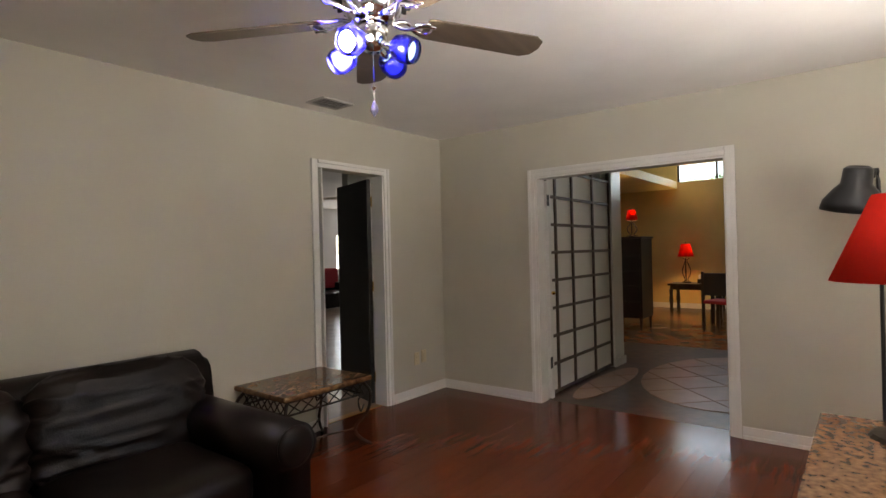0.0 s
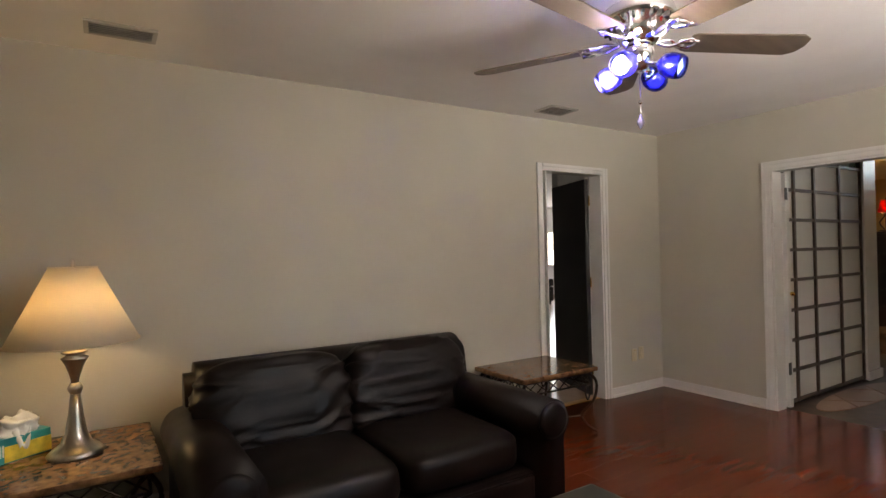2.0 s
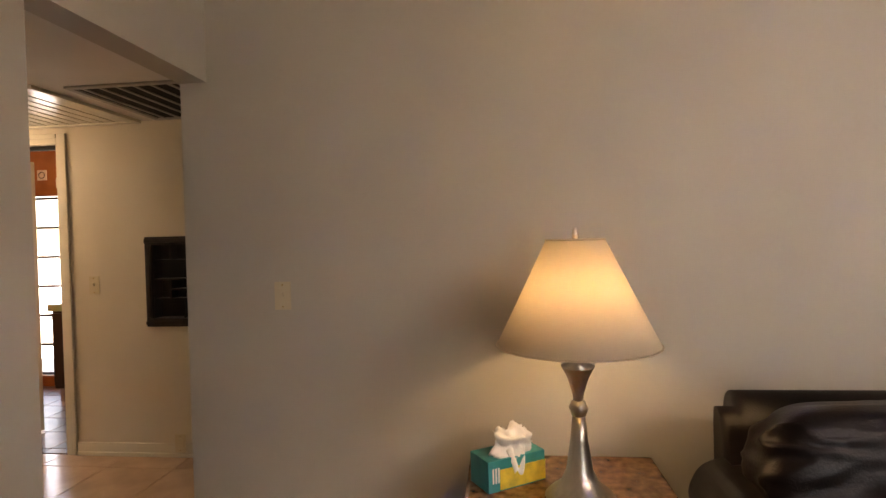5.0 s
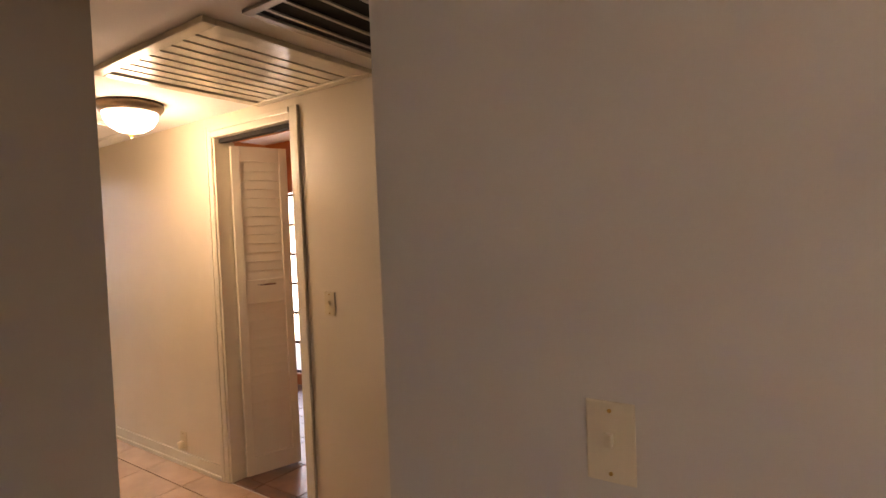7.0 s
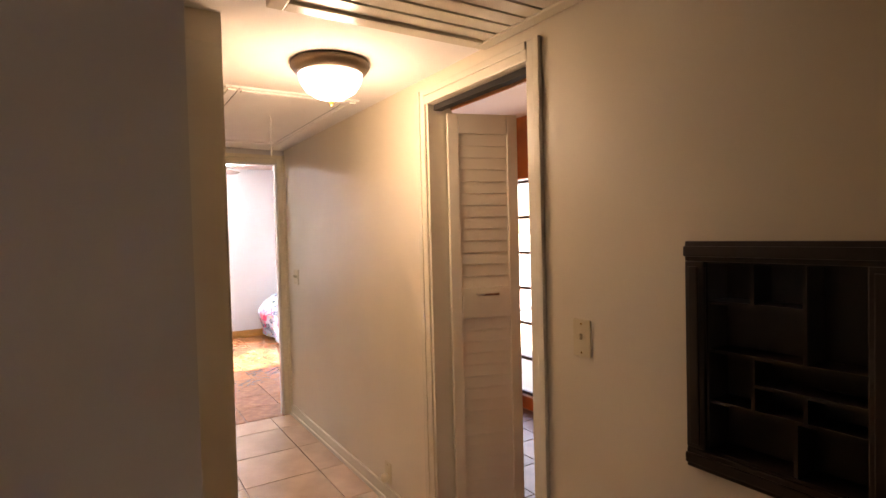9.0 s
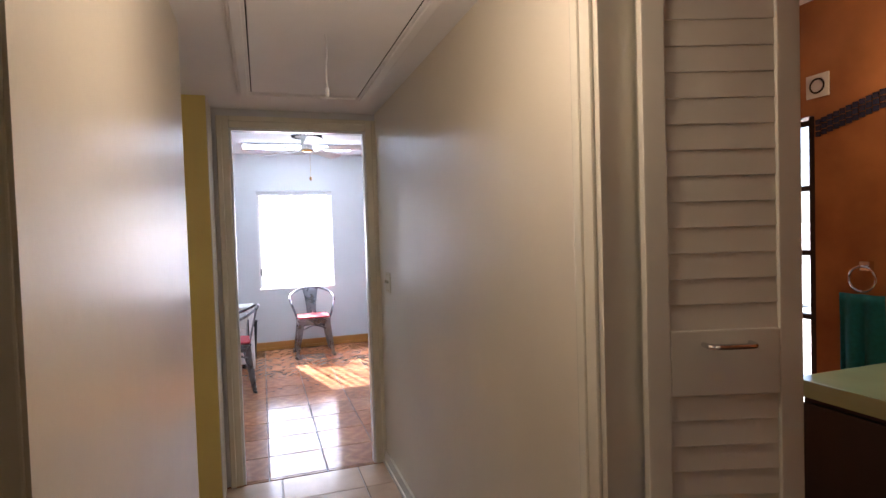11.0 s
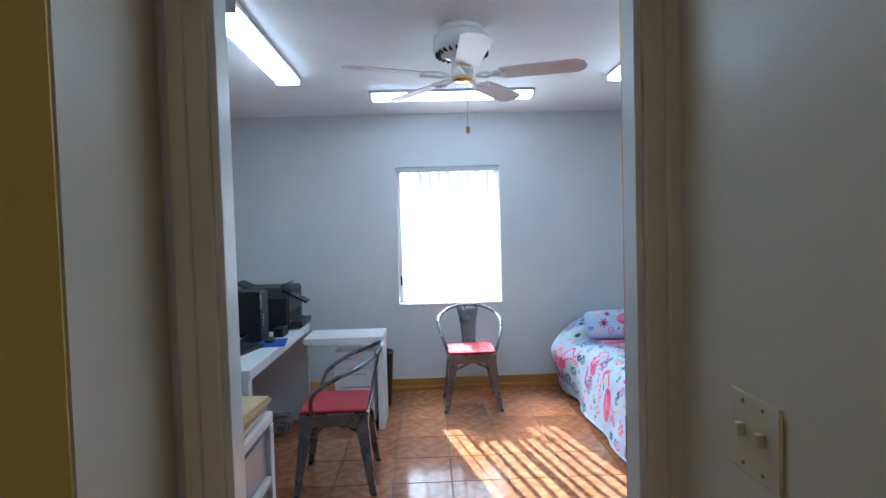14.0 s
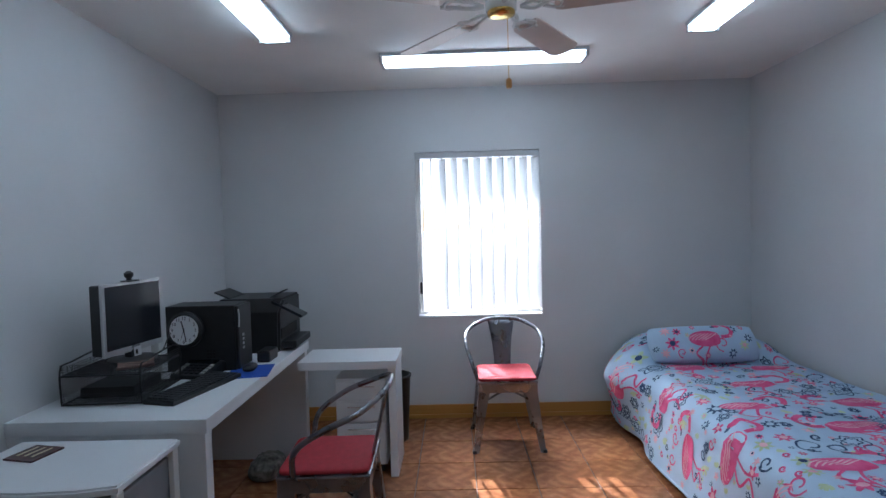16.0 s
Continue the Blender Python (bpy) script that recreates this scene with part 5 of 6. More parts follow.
def drawer_unit():
    ob = thing("storage_drawers", (-12.44, -0.85, 0), "white plastic drawer unit with clear drawers, papers inside", "drawers")
    ob.scale = (1, 1, 1.1)
    cl = mat("cloudy_plastic", (0.24, 0.25, 0.27), 0.25, vary=0.1)
    part("top", prism([(-0.19, -0.27), (0.17, -0.27), (0.20, -0.12), (0.21, 0.05), (0.20, 0.20), (0.17, 0.31), (-0.19, 0.31)], "z", 0.60, 0.625, 0.006), LAMINATE, ob)
    for y in (-0.265, 0.285):
        for x in (-0.185, 0.135):
            part("post", box_bm(x, x + 0.035, y, y + 0.02, 0.03, 0.60, 0.004), WHITE, ob)
    for z0, z1 in ((0.04, 0.20), (0.22, 0.38), (0.40, 0.585)):
        part("shelf_rail", box_bm(-0.185, 0.17, -0.26, 0.30, z0 - 0.02, z0 - 0.004), WHITE, ob)
        dr = part("drawer", box_bm(-0.17, 0.165, -0.24, 0.28, z0, z1 - 0.01, 0.01), cl, ob, "cloudy clear plastic drawer")
        part("drawer_handle", box_bm(0.165, 0.185, -0.10, 0.14, z1 - 0.05, z1 - 0.03, 0.004), WHITE, dr)
    for x in (-0.15, 0.12):
        for y in (-0.22, 0.25):
            part("foot", lathe([(0.02, 0), (0.02, 0.032)], 10, (x, y, 0)), WHITE, ob)
    cd = thing("booklet", (-12.52, -0.98, 0.688), "small dark printed booklet on the drawer unit", "booklet", turn=-12)
    part("cover", box_bm(-0.06, 0.06, -0.06, 0.06, 0, 0.006, 0.001), mat("dark_print", (0.012, 0.01, 0.01), 0.4, alt=(0.10, 0.03, 0.03), scale=45), cd)
    for i in range(3):
        part("print_bar", box_bm(-0.045, 0.03, -0.04 + i * 0.03, -0.03 + i * 0.03, 0.006, 0.0068), IVORY, cd)
    bg = thing("shoulder_bag", (-13.87, -0.64, 0), "black and pale patterned bag on the floor", "bag")
    part("bag_body", pillow((0.28, 0.18, 0.13), 0.7, 0.03, 3.0, 30, 16, at=(0, 0, 0.065)), mat("patterned_fabric", (0.012, 0.012, 0.012), 0.7, alt=(0.35, 0.33, 0.28), scale=26), bg, smooth=True)


drawer_unit()


def folder_tower():
    ob = thing("drawer_tower", (-11.09, -0.176, 0), "tall white plastic drawer tower beside the doorway", "drawers")
    cl = mat("grey_clear_plastic", (0.30, 0.32, 0.35), 0.2, vary=0.1)
    part("top", box_bm(-0.165, 0.165, -0.19, 0.19, 0.92, 0.95, 0.006), WHITE, ob)
    part("base", box_bm(-0.165, 0.165, -0.19, 0.19, 0.0, 0.04, 0.006), WHITE, ob)
    for x in (-0.165, 0.135):
        for y in (-0.19, 0.165):
            part("post", box_bm(x, x + 0.03, y, y + 0.025, 0.04, 0.92, 0.004), WHITE, ob)
    for i in range(6):
        z = 0.05 + i * 0.145
        part("shelf_rail", box_bm(-0.134, 0.134, 0.17, 0.188, z - 0.012, z + 0.006, 0.002), WHITE, ob)
        part("drawer", box_bm(-0.134, 0.134, -0.18, 0.178, z + 0.01, z + 0.122, 0.006), cl, ob, "cloudy clear plastic drawer")
    z = 0.95
    for i, (c, h, w) in enumerate((((0.55, 0.36, 0.16), 0.012, 0.15), ((0.60, 0.55, 0.45), 0.006, 0.14), ((0.50, 0.30, 0.12), 0.014, 0.145), ((0.58, 0.38, 0.18), 0.012, 0.15), ((0.62, 0.44, 0.22), 0.01, 0.143))):
        f = thing("folder", (-11.09 + 0.004 * (i % 3), -0.176 + 0.006 * (i % 2), z), "manila paper folder in a pile on the drawer tower", "folder", "manila folders", 3 - 2 * i)
        part("cover", box_bm(-w, w, -0.18, 0.18, 0, h - 0.001, 0.002), mat("manila_card", c, 0.7, vary=0.1, scale=20), f)
        z += h
    b = thing("binder", (-11.09, -0.194, z), "blue cardboard box lying on the folders", "box", turn=4)
    part("carton", box_bm(-0.12, 0.12, -0.13, 0.15, 0, 0.045, 0.004), mat("blue_card", (0.02, 0.09, 0.32), 0.5, vary=0.1), b)
    r = thing("red_folder", (-11.09, -0.194, z + 0.045), "red paper folder on top of the blue box", "folder", turn=-6)
    part("cover", box_bm(-0.11, 0.11, -0.13, 0.14, 0, 0.012, 0.002), mat("red_card", (0.35, 0.03, 0.03), 0.5, vary=0.1), r)


folder_tower()


def office_door():
    ob = thing("door_office", (-10.812, 0.850, 0), "golden brown wooden door swung open against the wall", "door", turn=2)
    part("leaf", box_bm(-0.037, 0.0, 0.0, 0.755, 0.012, 2.01, 0.003), OAK, ob)
    for z in (0.2, 0.95, 1.78):
        part("hinge", box_bm(-0.02, 0.012, -0.007, 0.0, z, z + 0.09, 0.001), BRASS, ob, "brass butt hinge")
        part("hinge_pin", tube([(0.012, -0.004, z - 0.004), (0.012, -0.004, z + 0.094)], 0.006, 8), BRASS, ob)
    part("knob", moved(lathe([(0.024, 0), (0.010, 0.01), (0.010, 0.035), (0.026, 0.05), (0.0, 0.066)], 16, caps=False), pose(-0.037, 0.66, 0.95, 0, -90, 0)), BRASS, ob, smooth=True)


office_door()

# ---- bed ----
BEDC = mat("bedspread_blue", (0.42, 0.58, 0.76), 0.8, alt=(0.50, 0.65, 0.80), scale=3, bump=0.25, bump_scale=120)
PINK = mat("print_pink", (0.72, 0.055, 0.21), 0.8, alt=(0.80, 0.15, 0.34), scale=14)
ROSE = mat("print_rose", (0.80, 0.40, 0.50), 0.8, alt=(0.85, 0.50, 0.58), scale=14)
NAVYP = mat("print_navy", (0.035, 0.075, 0.17), 0.8, vary=0.2)
LEAF = mat("print_green", (0.50, 0.60, 0.38), 0.8, vary=0.2)
BX0, BX1 = -14.76, -12.10


def bed_point(u, v, lift=0.0):
    """u: metres from the head end; v: metres across from the wall side, over the edge and down."""
    top = 0.50
    wr = 0.012 * noise.noise(Vector((u * 3, v * 3, 0))) + 0.009 * noise.noise(Vector((u * 7, v * 9, 2))) + 0.007 * noise.noise(Vector((u * 15 + v * 6, v * 11, 5)))
    pil = 0.15 * math.exp(-((u - 0.22) / 0.22) ** 6) * math.exp(-((v - 0.50) / 0.46) ** 6)
    wid = 0.99
    if v < wid - 0.12:
        y, z = v, top
    else:
        a = min((v - (wid - 0.12)) / 0.12, math.pi / 2)
        y, z = wid - 0.12 + 0.12 * math.sin(a) + 0.17 * math.sin(a) * math.exp(-((u - 0.34) / 0.24) ** 2), top - 0.12 * (1 - math.cos(a))
        d = v - (wid - 0.12) - 0.12 * math.pi / 2
        if d > 0:
            z -= d
            y += d * (0.16 - 0.46 * math.exp(-((u - 0.35) / 0.30) ** 2)) + 0.022 * d * 2 * math.sin(u * 9 + 2 * noise.noise(Vector((u * 2, 0, 5))))
    foot = u - (BX1 - BX0 - 0.1)
    x = BX0 + u
    if foot > 0:
        z -= foot * 1.5
        x -= foot * 0.5
    return Vector((x, 2.64 - y - (0.004 + lift) * (1 if z < top - 0.06 else 0), max(0.05, z + pil + wr + lift)))


def bed():
    ob = thing("bed", (0, 0, 0), "single bed with light blue flamingo-print bedspread and pillow", "bed")
    part("mattress", box_bm(BX0 + 0.04, BX1 - 0.08, 1.74, 2.62, 0.24, 0.44, 0.05), LAMINATE, ob)
    part("bed_base", box_bm(BX0 + 0.05, BX1 - 0.1, 1.76, 2.60, 0.10, 0.24, 0.01), DARKWOOD, ob)
    for x in (BX0 + 0.12, BX1 - 0.2):
        for y in (1.80, 2.54):
            part("leg", lathe([(0.025, 0), (0.03, 0.10)], 10, (x, y, 0)), DARKWOOD, ob)
    LU, LV = BX1 - BX0 + 0.06, 1.42
    spread = part("bedspread", surf(lambda u, v: bed_point(u * LU, v * LV), 130, 100, 0.006), BEDC, ob, "light blue printed quilt", smooth=True)

    rnd = random.Random(4)
    ink = {}
    on = [bed_point]

    def blot(poly, material, name, lift=0.0018):
        """A printed patch that lies on the quilt, from an outline in quilt metres."""
        bm = ink.setdefault(material.name, (bmesh.new(), material))[0]
        c = sum((Vector(p) for p in poly), Vector((0, 0))) / len(poly)
        ctr = bm.verts.new(on[0](c.x, c.y, lift))
        ring1 = [bm.verts.new(on[0]((p[0] + c.x) / 2, (p[1] + c.y) / 2, lift)) for p in poly]
        ring2 = [bm.verts.new(on[0](p[0], p[1], lift)) for p in poly]
        n = len(poly)
        for i in range(n):
            j = (i + 1) % n
            bm.faces.new((ctr, ring1[i], ring1[j]))
            bm.faces.new((ring1[i], ring2[i], ring2[j], ring1[j]))

    def stroke(line, w, material, name, lift=0.0024):
        pts = curve([(*p, 0) for p in line], 6)
        bm = ink.setdefault(material.name, (bmesh.new(), material))[0]
        pr = None
        for i, p in enumerate(pts):
            d = (pts[min(i + 1, len(pts) - 1)] - pts[max(i - 1, 0)]).normalized()
            s = Vector((-d.y, d.x, 0)) * w
            a, b = p + s, p - s
            cur = (bm.verts.new(on[0](a.x, a.y, lift)), bm.verts.new(on[0](b.x, b.y, lift)))
            if pr:
                bm.faces.new((pr[0], pr[1], cur[1], cur[0]))
            pr = cur

    def flamingo(u, v, s, flip):
        f = -1 if flip else 1
        q = lambda a, b: (u - b * s, v + f * a * s)
        blot([q(0.11 * math.cos(t) + 0.03 * math.cos(2 * t), 0.055 * math.sin(t) + 0.012 * math.sin(2 * t)) for t in [k * math.pi / 9 for k in range(18)]], PINK, "flamingo_print")
        stroke([q(-0.09, 0.01), q(-0.15, 0.02), q(-0.17, 0.07), q(-0.13, 0.11), q(-0.09, 0.10)], 0.013 * s, PINK, "flamingo_print")
        blot([q(-0.085 + 0.025 * math.cos(t), 0.10 + 0.016 * math.sin(t)) for t in [k * math.pi / 5 for k in range(10)]], PINK, "flamingo_print")
        blot([q(-0.055 + 0.016 * math.cos(t), 0.092 + 0.009 * math.sin(t)) for t in [k * math.pi / 4 for k in range(8)]], NAVYP, "flamingo_print")
        stroke([q(0.0, -0.05), q(0.03, -0.12), q(0.0, -0.20)], 0.006 * s, PINK, "flamingo_print")
        stroke([q(0.04, -0.045), q(0.10, -0.10), q(0.04, -0.15), q(0.10, -0.19)], 0.006 * s, PINK, "flamingo_print")
        for k in range(6):
            stroke([q(-0.06 + k * 0.026, 0.036), q(-0.02 + k * 0.028, 0.012), q(0.03 + k * 0.022, -0.012)], 0.003 * s, ROSE, "flamingo_print", 0.0032)

    def flower(u, v, r, material, petals=7):
        blot([(u + r * (0.75 + 0.3 * math.cos(petals * t)) * math.cos(t), v + r * (0.75 + 0.3 * math.cos(petals * t)) * math.sin(t)) for t in [k * math.pi / 14 for k in range(28)]], material, "flower_print")
        inner = BEDC if material is NAVYP else NAVYP if rnd.random() < 0.3 else ROSE
        blot([(u + r * 0.4 * math.cos(t), v + r * 0.4 * math.sin(t)) for t in [k * math.pi / 4 for k in range(8)]], inner, "flower_print", 0.003)

    taken = []
    for a, (u, v, s, fl) in enumerate(((0.62, 0.25, 1.0, True), (0.58, 0.70, 1.05, False), (0.95, 0.48, 1.1, False), (0.92, 1.02, 1.05, True), (1.30, 0.22, 1.05, True), (1.33, 0.72, 1.1, False), (1.62, 0.45, 1.1, True), (1.28, 1.18, 1.0, False), (1.66, 1.02, 1.1, False), (0.45, 1.08, 1.0, True), (0.25, 1.12, 0.8, False), (1.98, 0.22, 1.0, True), (2.0, 0.72, 1.1, False), (2.05, 1.12, 1.0, True), (2.36, 0.42, 1.0, False), (2.38, 0.95, 1.0, True))):
        flamingo(u, v, 1.02 * s, fl)
        taken.append((u, v, 0.15))
    n = 0
    while n < 640:
        u, v = rnd.uniform(0.04, 2.56), rnd.uniform(0.04, 1.36)
        r = rnd.choice((0.014, 0.02, 0.03, 0.042, 0.055))
        if any((u - a) ** 2 + (v - b) ** 2 < (0.66 * c + r) ** 2 for a, b, c in taken):
            n += 0.1
            continue
        taken.append((u, v, r))
        k = rnd.random()
        if k < 0.24 and r > 0.019:
            for q in (1.0, 0.55):
                stroke([(u + q * r * (1 + 0.2 * math.cos(6 * t)) * math.cos(t), v + q * r * (1 + 0.2 * math.cos(6 * t)) * math.sin(t)) for t in [j * math.pi / 12 for j in range(25)]], 0.0035, NAVYP, "flower_print")
        elif k < 0.40:
            stroke([(u + r * 1.2 * math.cos(t) * (1 - t / 9), v + r * 1.2 * math.sin(t) * (1 - t / 9)) for t in [j * 0.7 for j in range(11)]], 0.0045, rnd.choice((PINK, NAVYP)), "paisley_print")
        elif k < 0.52:
            for j in range(4):
                t = j * 0.8
                stroke([(u, v), (u + r * math.cos(t), v + r * math.sin(t))], 0.008, LEAF, "leaf_print")
        else:
            flower(u, v, r, rnd.choice((PINK, ROSE, NAVYP, ROSE, PINK, LEAF)), rnd.choice((5, 6, 7, 8)))
        n += 1
    for key in sorted(ink):
        part("printed_pattern", ink[key][0], ink[key][1], spread)["kind"] = "stuff"

    # the pillow leans against the raised head end, in the same print
    PW, PH = 0.70, 0.25
    sham = thing("pillow", (-14.245, 2.08, 0.512), "plump pillow in the same blue flamingo print, on the bed", "pillow")
    tip = pose(0, 0, 0, 0, -32, 0)

    def puff(p, q):
        return (max(0.0, 1 - abs(2 * p - 1) ** 3.2) * max(0.0, 1 - abs(2 * q - 1) ** 2.6)) ** 0.55

    def pillow_face(u, v, lift=0.0, side=1):
        p, q = min(max(v / PW, 0), 1), min(max(u / PH, 0), 1)
        pinch = 1 - 0.10 * (abs(2 * p - 1) ** 4)
        crease = 0.006 * noise.noise(Vector((u * 14, v * 9, side)))
        return tip @ Vector((side * ((0.085 if side > 0 else 0.06) * puff(p, q) + crease * puff(p, q)) + lift, (PW / 2 - v) * (1 - 0.06 * abs(2 * q - 1) ** 3), (PH / 2 - (u - PH / 2) * pinch) - PH / 2 + 0.125))
    shell = surf(lambda a, c: pillow_face(a * PH, c * PW), 24, 48)
    rear = surf(lambda a, c: pillow_face(a * PH, c * PW, 0.0, -1), 24, 48)
    tmp = bpy.data.meshes.new("pillow_rear")
    rear.to_mesh(tmp)
    rear.free()
    shell.from_mesh(tmp)
    bpy.data.meshes.remove(tmp)
    bmesh.ops.remove_doubles(shell, verts=shell.verts, dist=0.002)
    bmesh.ops.recalc_face_normals(shell, faces=shell.faces)
    case = part("pillowcase", shell, BEDC, sham, "light blue printed cotton", smooth=True)
    ink.clear()
    on[0] = pillow_face
    flamingo(0.115, 0.34, 0.92, False)
    for u, v, r, m_ in ((0.05, 0.60, 0.035, ROSE), (0.06, 0.53, 0.03, PINK), (0.14, 0.57, 0.045, PINK), (0.05, 0.17, 0.03, NAVYP), (0.16, 0.12, 0.035, LEAF), (0.19, 0.46, 0.022, ROSE), (0.11, 0.08, 0.03, NAVYP), (0.20, 0.62, 0.03, ROSE), (0.03, 0.42, 0.02, PINK), (0.22, 0.36, 0.02, PINK), (0.21, 0.20, 0.028, NAVYP), (0.09, 0.47, 0.018, LEAF), (0.17, 0.67, 0.02, NAVYP), (0.03, 0.10, 0.022, PINK), (0.10, 0.20, 0.016, ROSE)):
        flower(u, v, r, m_, 7)
    for u, v, r in ((0.15, 0.26, 0.05), (0.20, 0.52, 0.03)):
        stroke([(u + r * math.cos(t) * (1 - t / 9), v + r * math.sin(t) * (1 - t / 9)) for t in [j * 0.7 for j in range(11)]], 0.0035, PINK, "paisley_print")
    for key in sorted(ink):
        part("printed_pattern", ink[key][0], ink[key][1], case)["kind"] = "stuff"


bed()

# ---- outside ----
# ground made pale so no dark band crosses the window view
GROUND = mat("pale_sandy_ground", (0.58, 0.55, 0.47), 0.9, alt=(0.48, 0.47, 0.38), scale=0.8, bump=0.3, bump_scale=8)
gb = bmesh.new()
for q in ((-400, -400), (400, -400), (400, 400), (-400, 400)):
    gb.verts.new((q[0], q[1], -0.16))
gb.faces.new(gb.verts)
structure("ground", gb, GROUND, "ground around the house, made pale to brighten the window view", "ground")
# unseen roof; its eaves are sized to block sun at the windows
structure("roof", box_bm(-15.85, 0.6, -6.0, 3.6, 2.56, 2.7), CEIL, "unseen flat roof slab with eaves added to cut the sun", "roof")
# pale slab added to bounce sun so the blinds' gaps look white
structure("pavement_patio", box_bm(-42, -14.97, -14.0, 18.0, -0.158, -0.10), mat("pale_concrete", (0.74, 0.73, 0.70), 0.85, vary=0.15, scale=2, bump=0.2), "pale slab added outside the window to whiten its view", "pavement")


# ---- rooms seen through the doors ----
TERRA = mat("terracotta_floor", (0.30, 0.13, 0.06), 0.25, vary=0.2, scale=4)
SLATEF = mat("slate_green_floor", (0.10, 0.065, 0.042), 0.3, vary=0.35, scale=9, bump=0.2, bump_scale=30)
PINKT = mat("pink_stone_tile", (0.40, 0.24, 0.17), 0.3, vary=0.12, scale=5)
PALEF = mat("pale_tile_floor", (0.50, 0.38, 0.30), 0.25, vary=0.1, scale=4)
wall("wall_east_room_north", [(1.72, 2.0, -1.07, -0.93, 0, 3.3), (0.13, 1.72, -0.95, -0.87, 0, 3.3), (0.13, 8.1, 1.5, 1.6, 0, 3.3)], WHITE, "white painted wall of the east room")
wall("wall_east_room_far", [(8.0, 8.12, -4.6, 1.6, 0, 2.69), (8.0, 8.12, -0.13, 1.6, 2.69, 3.3), (8.0, 8.12, -4.6, -0.13, 3.05, 3.3)], GOLDWALL, "golden yellow painted wall with a high window strip")
wall("wall_east_room_south", [(0.13, 8.1, -4.7, -4.6, 0, 3.3)], GOLDWALL, "golden yellow painted wall")
wall("wall_east_room_west", [(0.13, 0.18, -4.6, -0.9, H, 3.3)], WHITE, "white painted upper wall over the double door")
structure("soffit_east_room", box_bm(2.0, 8.0, -0.13, 1.5, 2.55, 2.7), GOLDWALL, "lowered ceiling strip", "ceiling")
structure("ceiling_east_room", box_bm(0.13, 8.1, -4.7, 1.6, 3.3, 3.4), CEIL, "white high ceiling", "ceiling")
structure("floor_east_room", box_bm(0.13, 3.4, -4.7, 1.6, -0.06, -0.006), SLATEF, "dark slate mosaic floor", "floor")
structure("floor_east_far", box_bm(3.4, 8.1, -4.7, 1.6, -0.06, -0.004), TERRA, "reddish brown polished floor", "floor")
baseboard("baseboard_east_far", "y", 8.0, -4.6, 1.5, -0.015, WHITE, 0.11)
structure("baseboard_post", box_bm(1.70, 2.02, -1.09, -1.07, 0, 0.09, 0.004), WHITE, "white skirting block on the post", "baseboard")
cw = new("window_clerestory")
tagged(cw, "narrow high window strip with palm leaves outside", "window", kind="structure")
for y in (-4.5, -3.3, -2.1, -0.9, -0.15):
    part("mullion", box_bm(8.03, 8.08, y - 0.02, y + 0.02, 2.69, 3.05, 0.003), DARKWOOD, cw)
for a in range(3):
    p = part("pane", box_bm(8.05, 8.056, -4.48 + a * 1.2, -3.32 + a * 1.2, 2.70, 3.04), GLASS, cw)
    p.visible_shadow = False
FROND = mat("palm_leaf", (0.06, 0.12, 0.03), 0.5, vary=0.4, scale=6)
rp_ = random.Random(8)
for k in range(3):
    pl = thing("palm_tree", (9.6 + 0.5 * k, -2.6 + k * 1.5, -0.16), "palm tree with long green fronds outside the high window", "tree", "palms outside")
    part("trunk", tube(curve([(0, 0, 0), (0.05, 0.03, 1.2), (0.0, 0.05, 2.85)]), [0.13 - 0.0022 * i for i in range(17)], 10), mat("palm_bark", (0.14, 0.10, 0.07), 0.9, vary=0.3, bump=0.5, bump_scale=20), pl)
    cr = bmesh.new()
    for f_ in range(30):
        a = f_ * 2 * math.pi / 30 + rp_.uniform(-0.2, 0.2)
        L = rp_.uniform(0.9, 1.3)
        rise = rp_.uniform(0.2, 0.9)
        spine = curve([(0, 0, 2.85), (0.4 * L * math.cos(a), 0.4 * L * math.sin(a), 2.85 + rise * 0.5), (L * math.cos(a), L * math.sin(a), 2.85 + rise * 0.15)], 8)
        for i, c in enumerate(spine[3:]):
            for s in (-1, 1):
                d = Vector((-math.sin(a) * s, math.cos(a) * s, -0.3)) * 0.28 * (1 - i / 24) + Vector((math.cos(a), math.sin(a), 0)) * 0.12
                w = Vector((math.cos(a), math.sin(a), 0)) * 0.028
                vs = [cr.verts.new(v) for v in (c - w, c + w, c + d)]
                cr.faces.new(vs)
    part("crown", cr, FROND, pl)


def screen_door():
    ob = thing("door_screen", (0.15, -1.05, 0), "white door with paper panels in a dark wooden grid, open", "door")
    part("edge_stile", box_bm(0.0, 0.05, -0.04, -0.005, 0.01, 1.945, 0.003), WHITE, ob)
    for z in (0.28, 1.72):
        part("hinge", box_bm(-0.02, 0.02, -0.046, -0.04, z, z + 0.1, 0.002), BLACK, ob)
    part("knob", lathe([(0.012, 0), (0.02, 0.015), (0.012, 0.03)], 12, (0.03, -0.06, 0.93)), BRASS, ob)
    xs = (0.05, 0.24, 0.60, 1.10, 1.56)
    for x in xs:
        part("dark_post", box_bm(x - 0.016, x + 0.016, 0.0, 0.035, 0.01, 2.2, 0.003), DARKWOOD_SC, ob)
    for a, b in zip(xs, xs[1:]):
        for i in range(9):
            z = 0.03 + i * 0.255
            part("dark_rail", box_bm(a + 0.016, b - 0.016, 0.004, 0.031, z - 0.014, z + 0.014, 0.002), DARKWOOD_SC, ob)
            if i < 8:
                part("paper_panel", box_bm(a + 0.016, b - 0.016, 0.018, 0.022, z + 0.014, z + 0.241), PAPERD, ob)


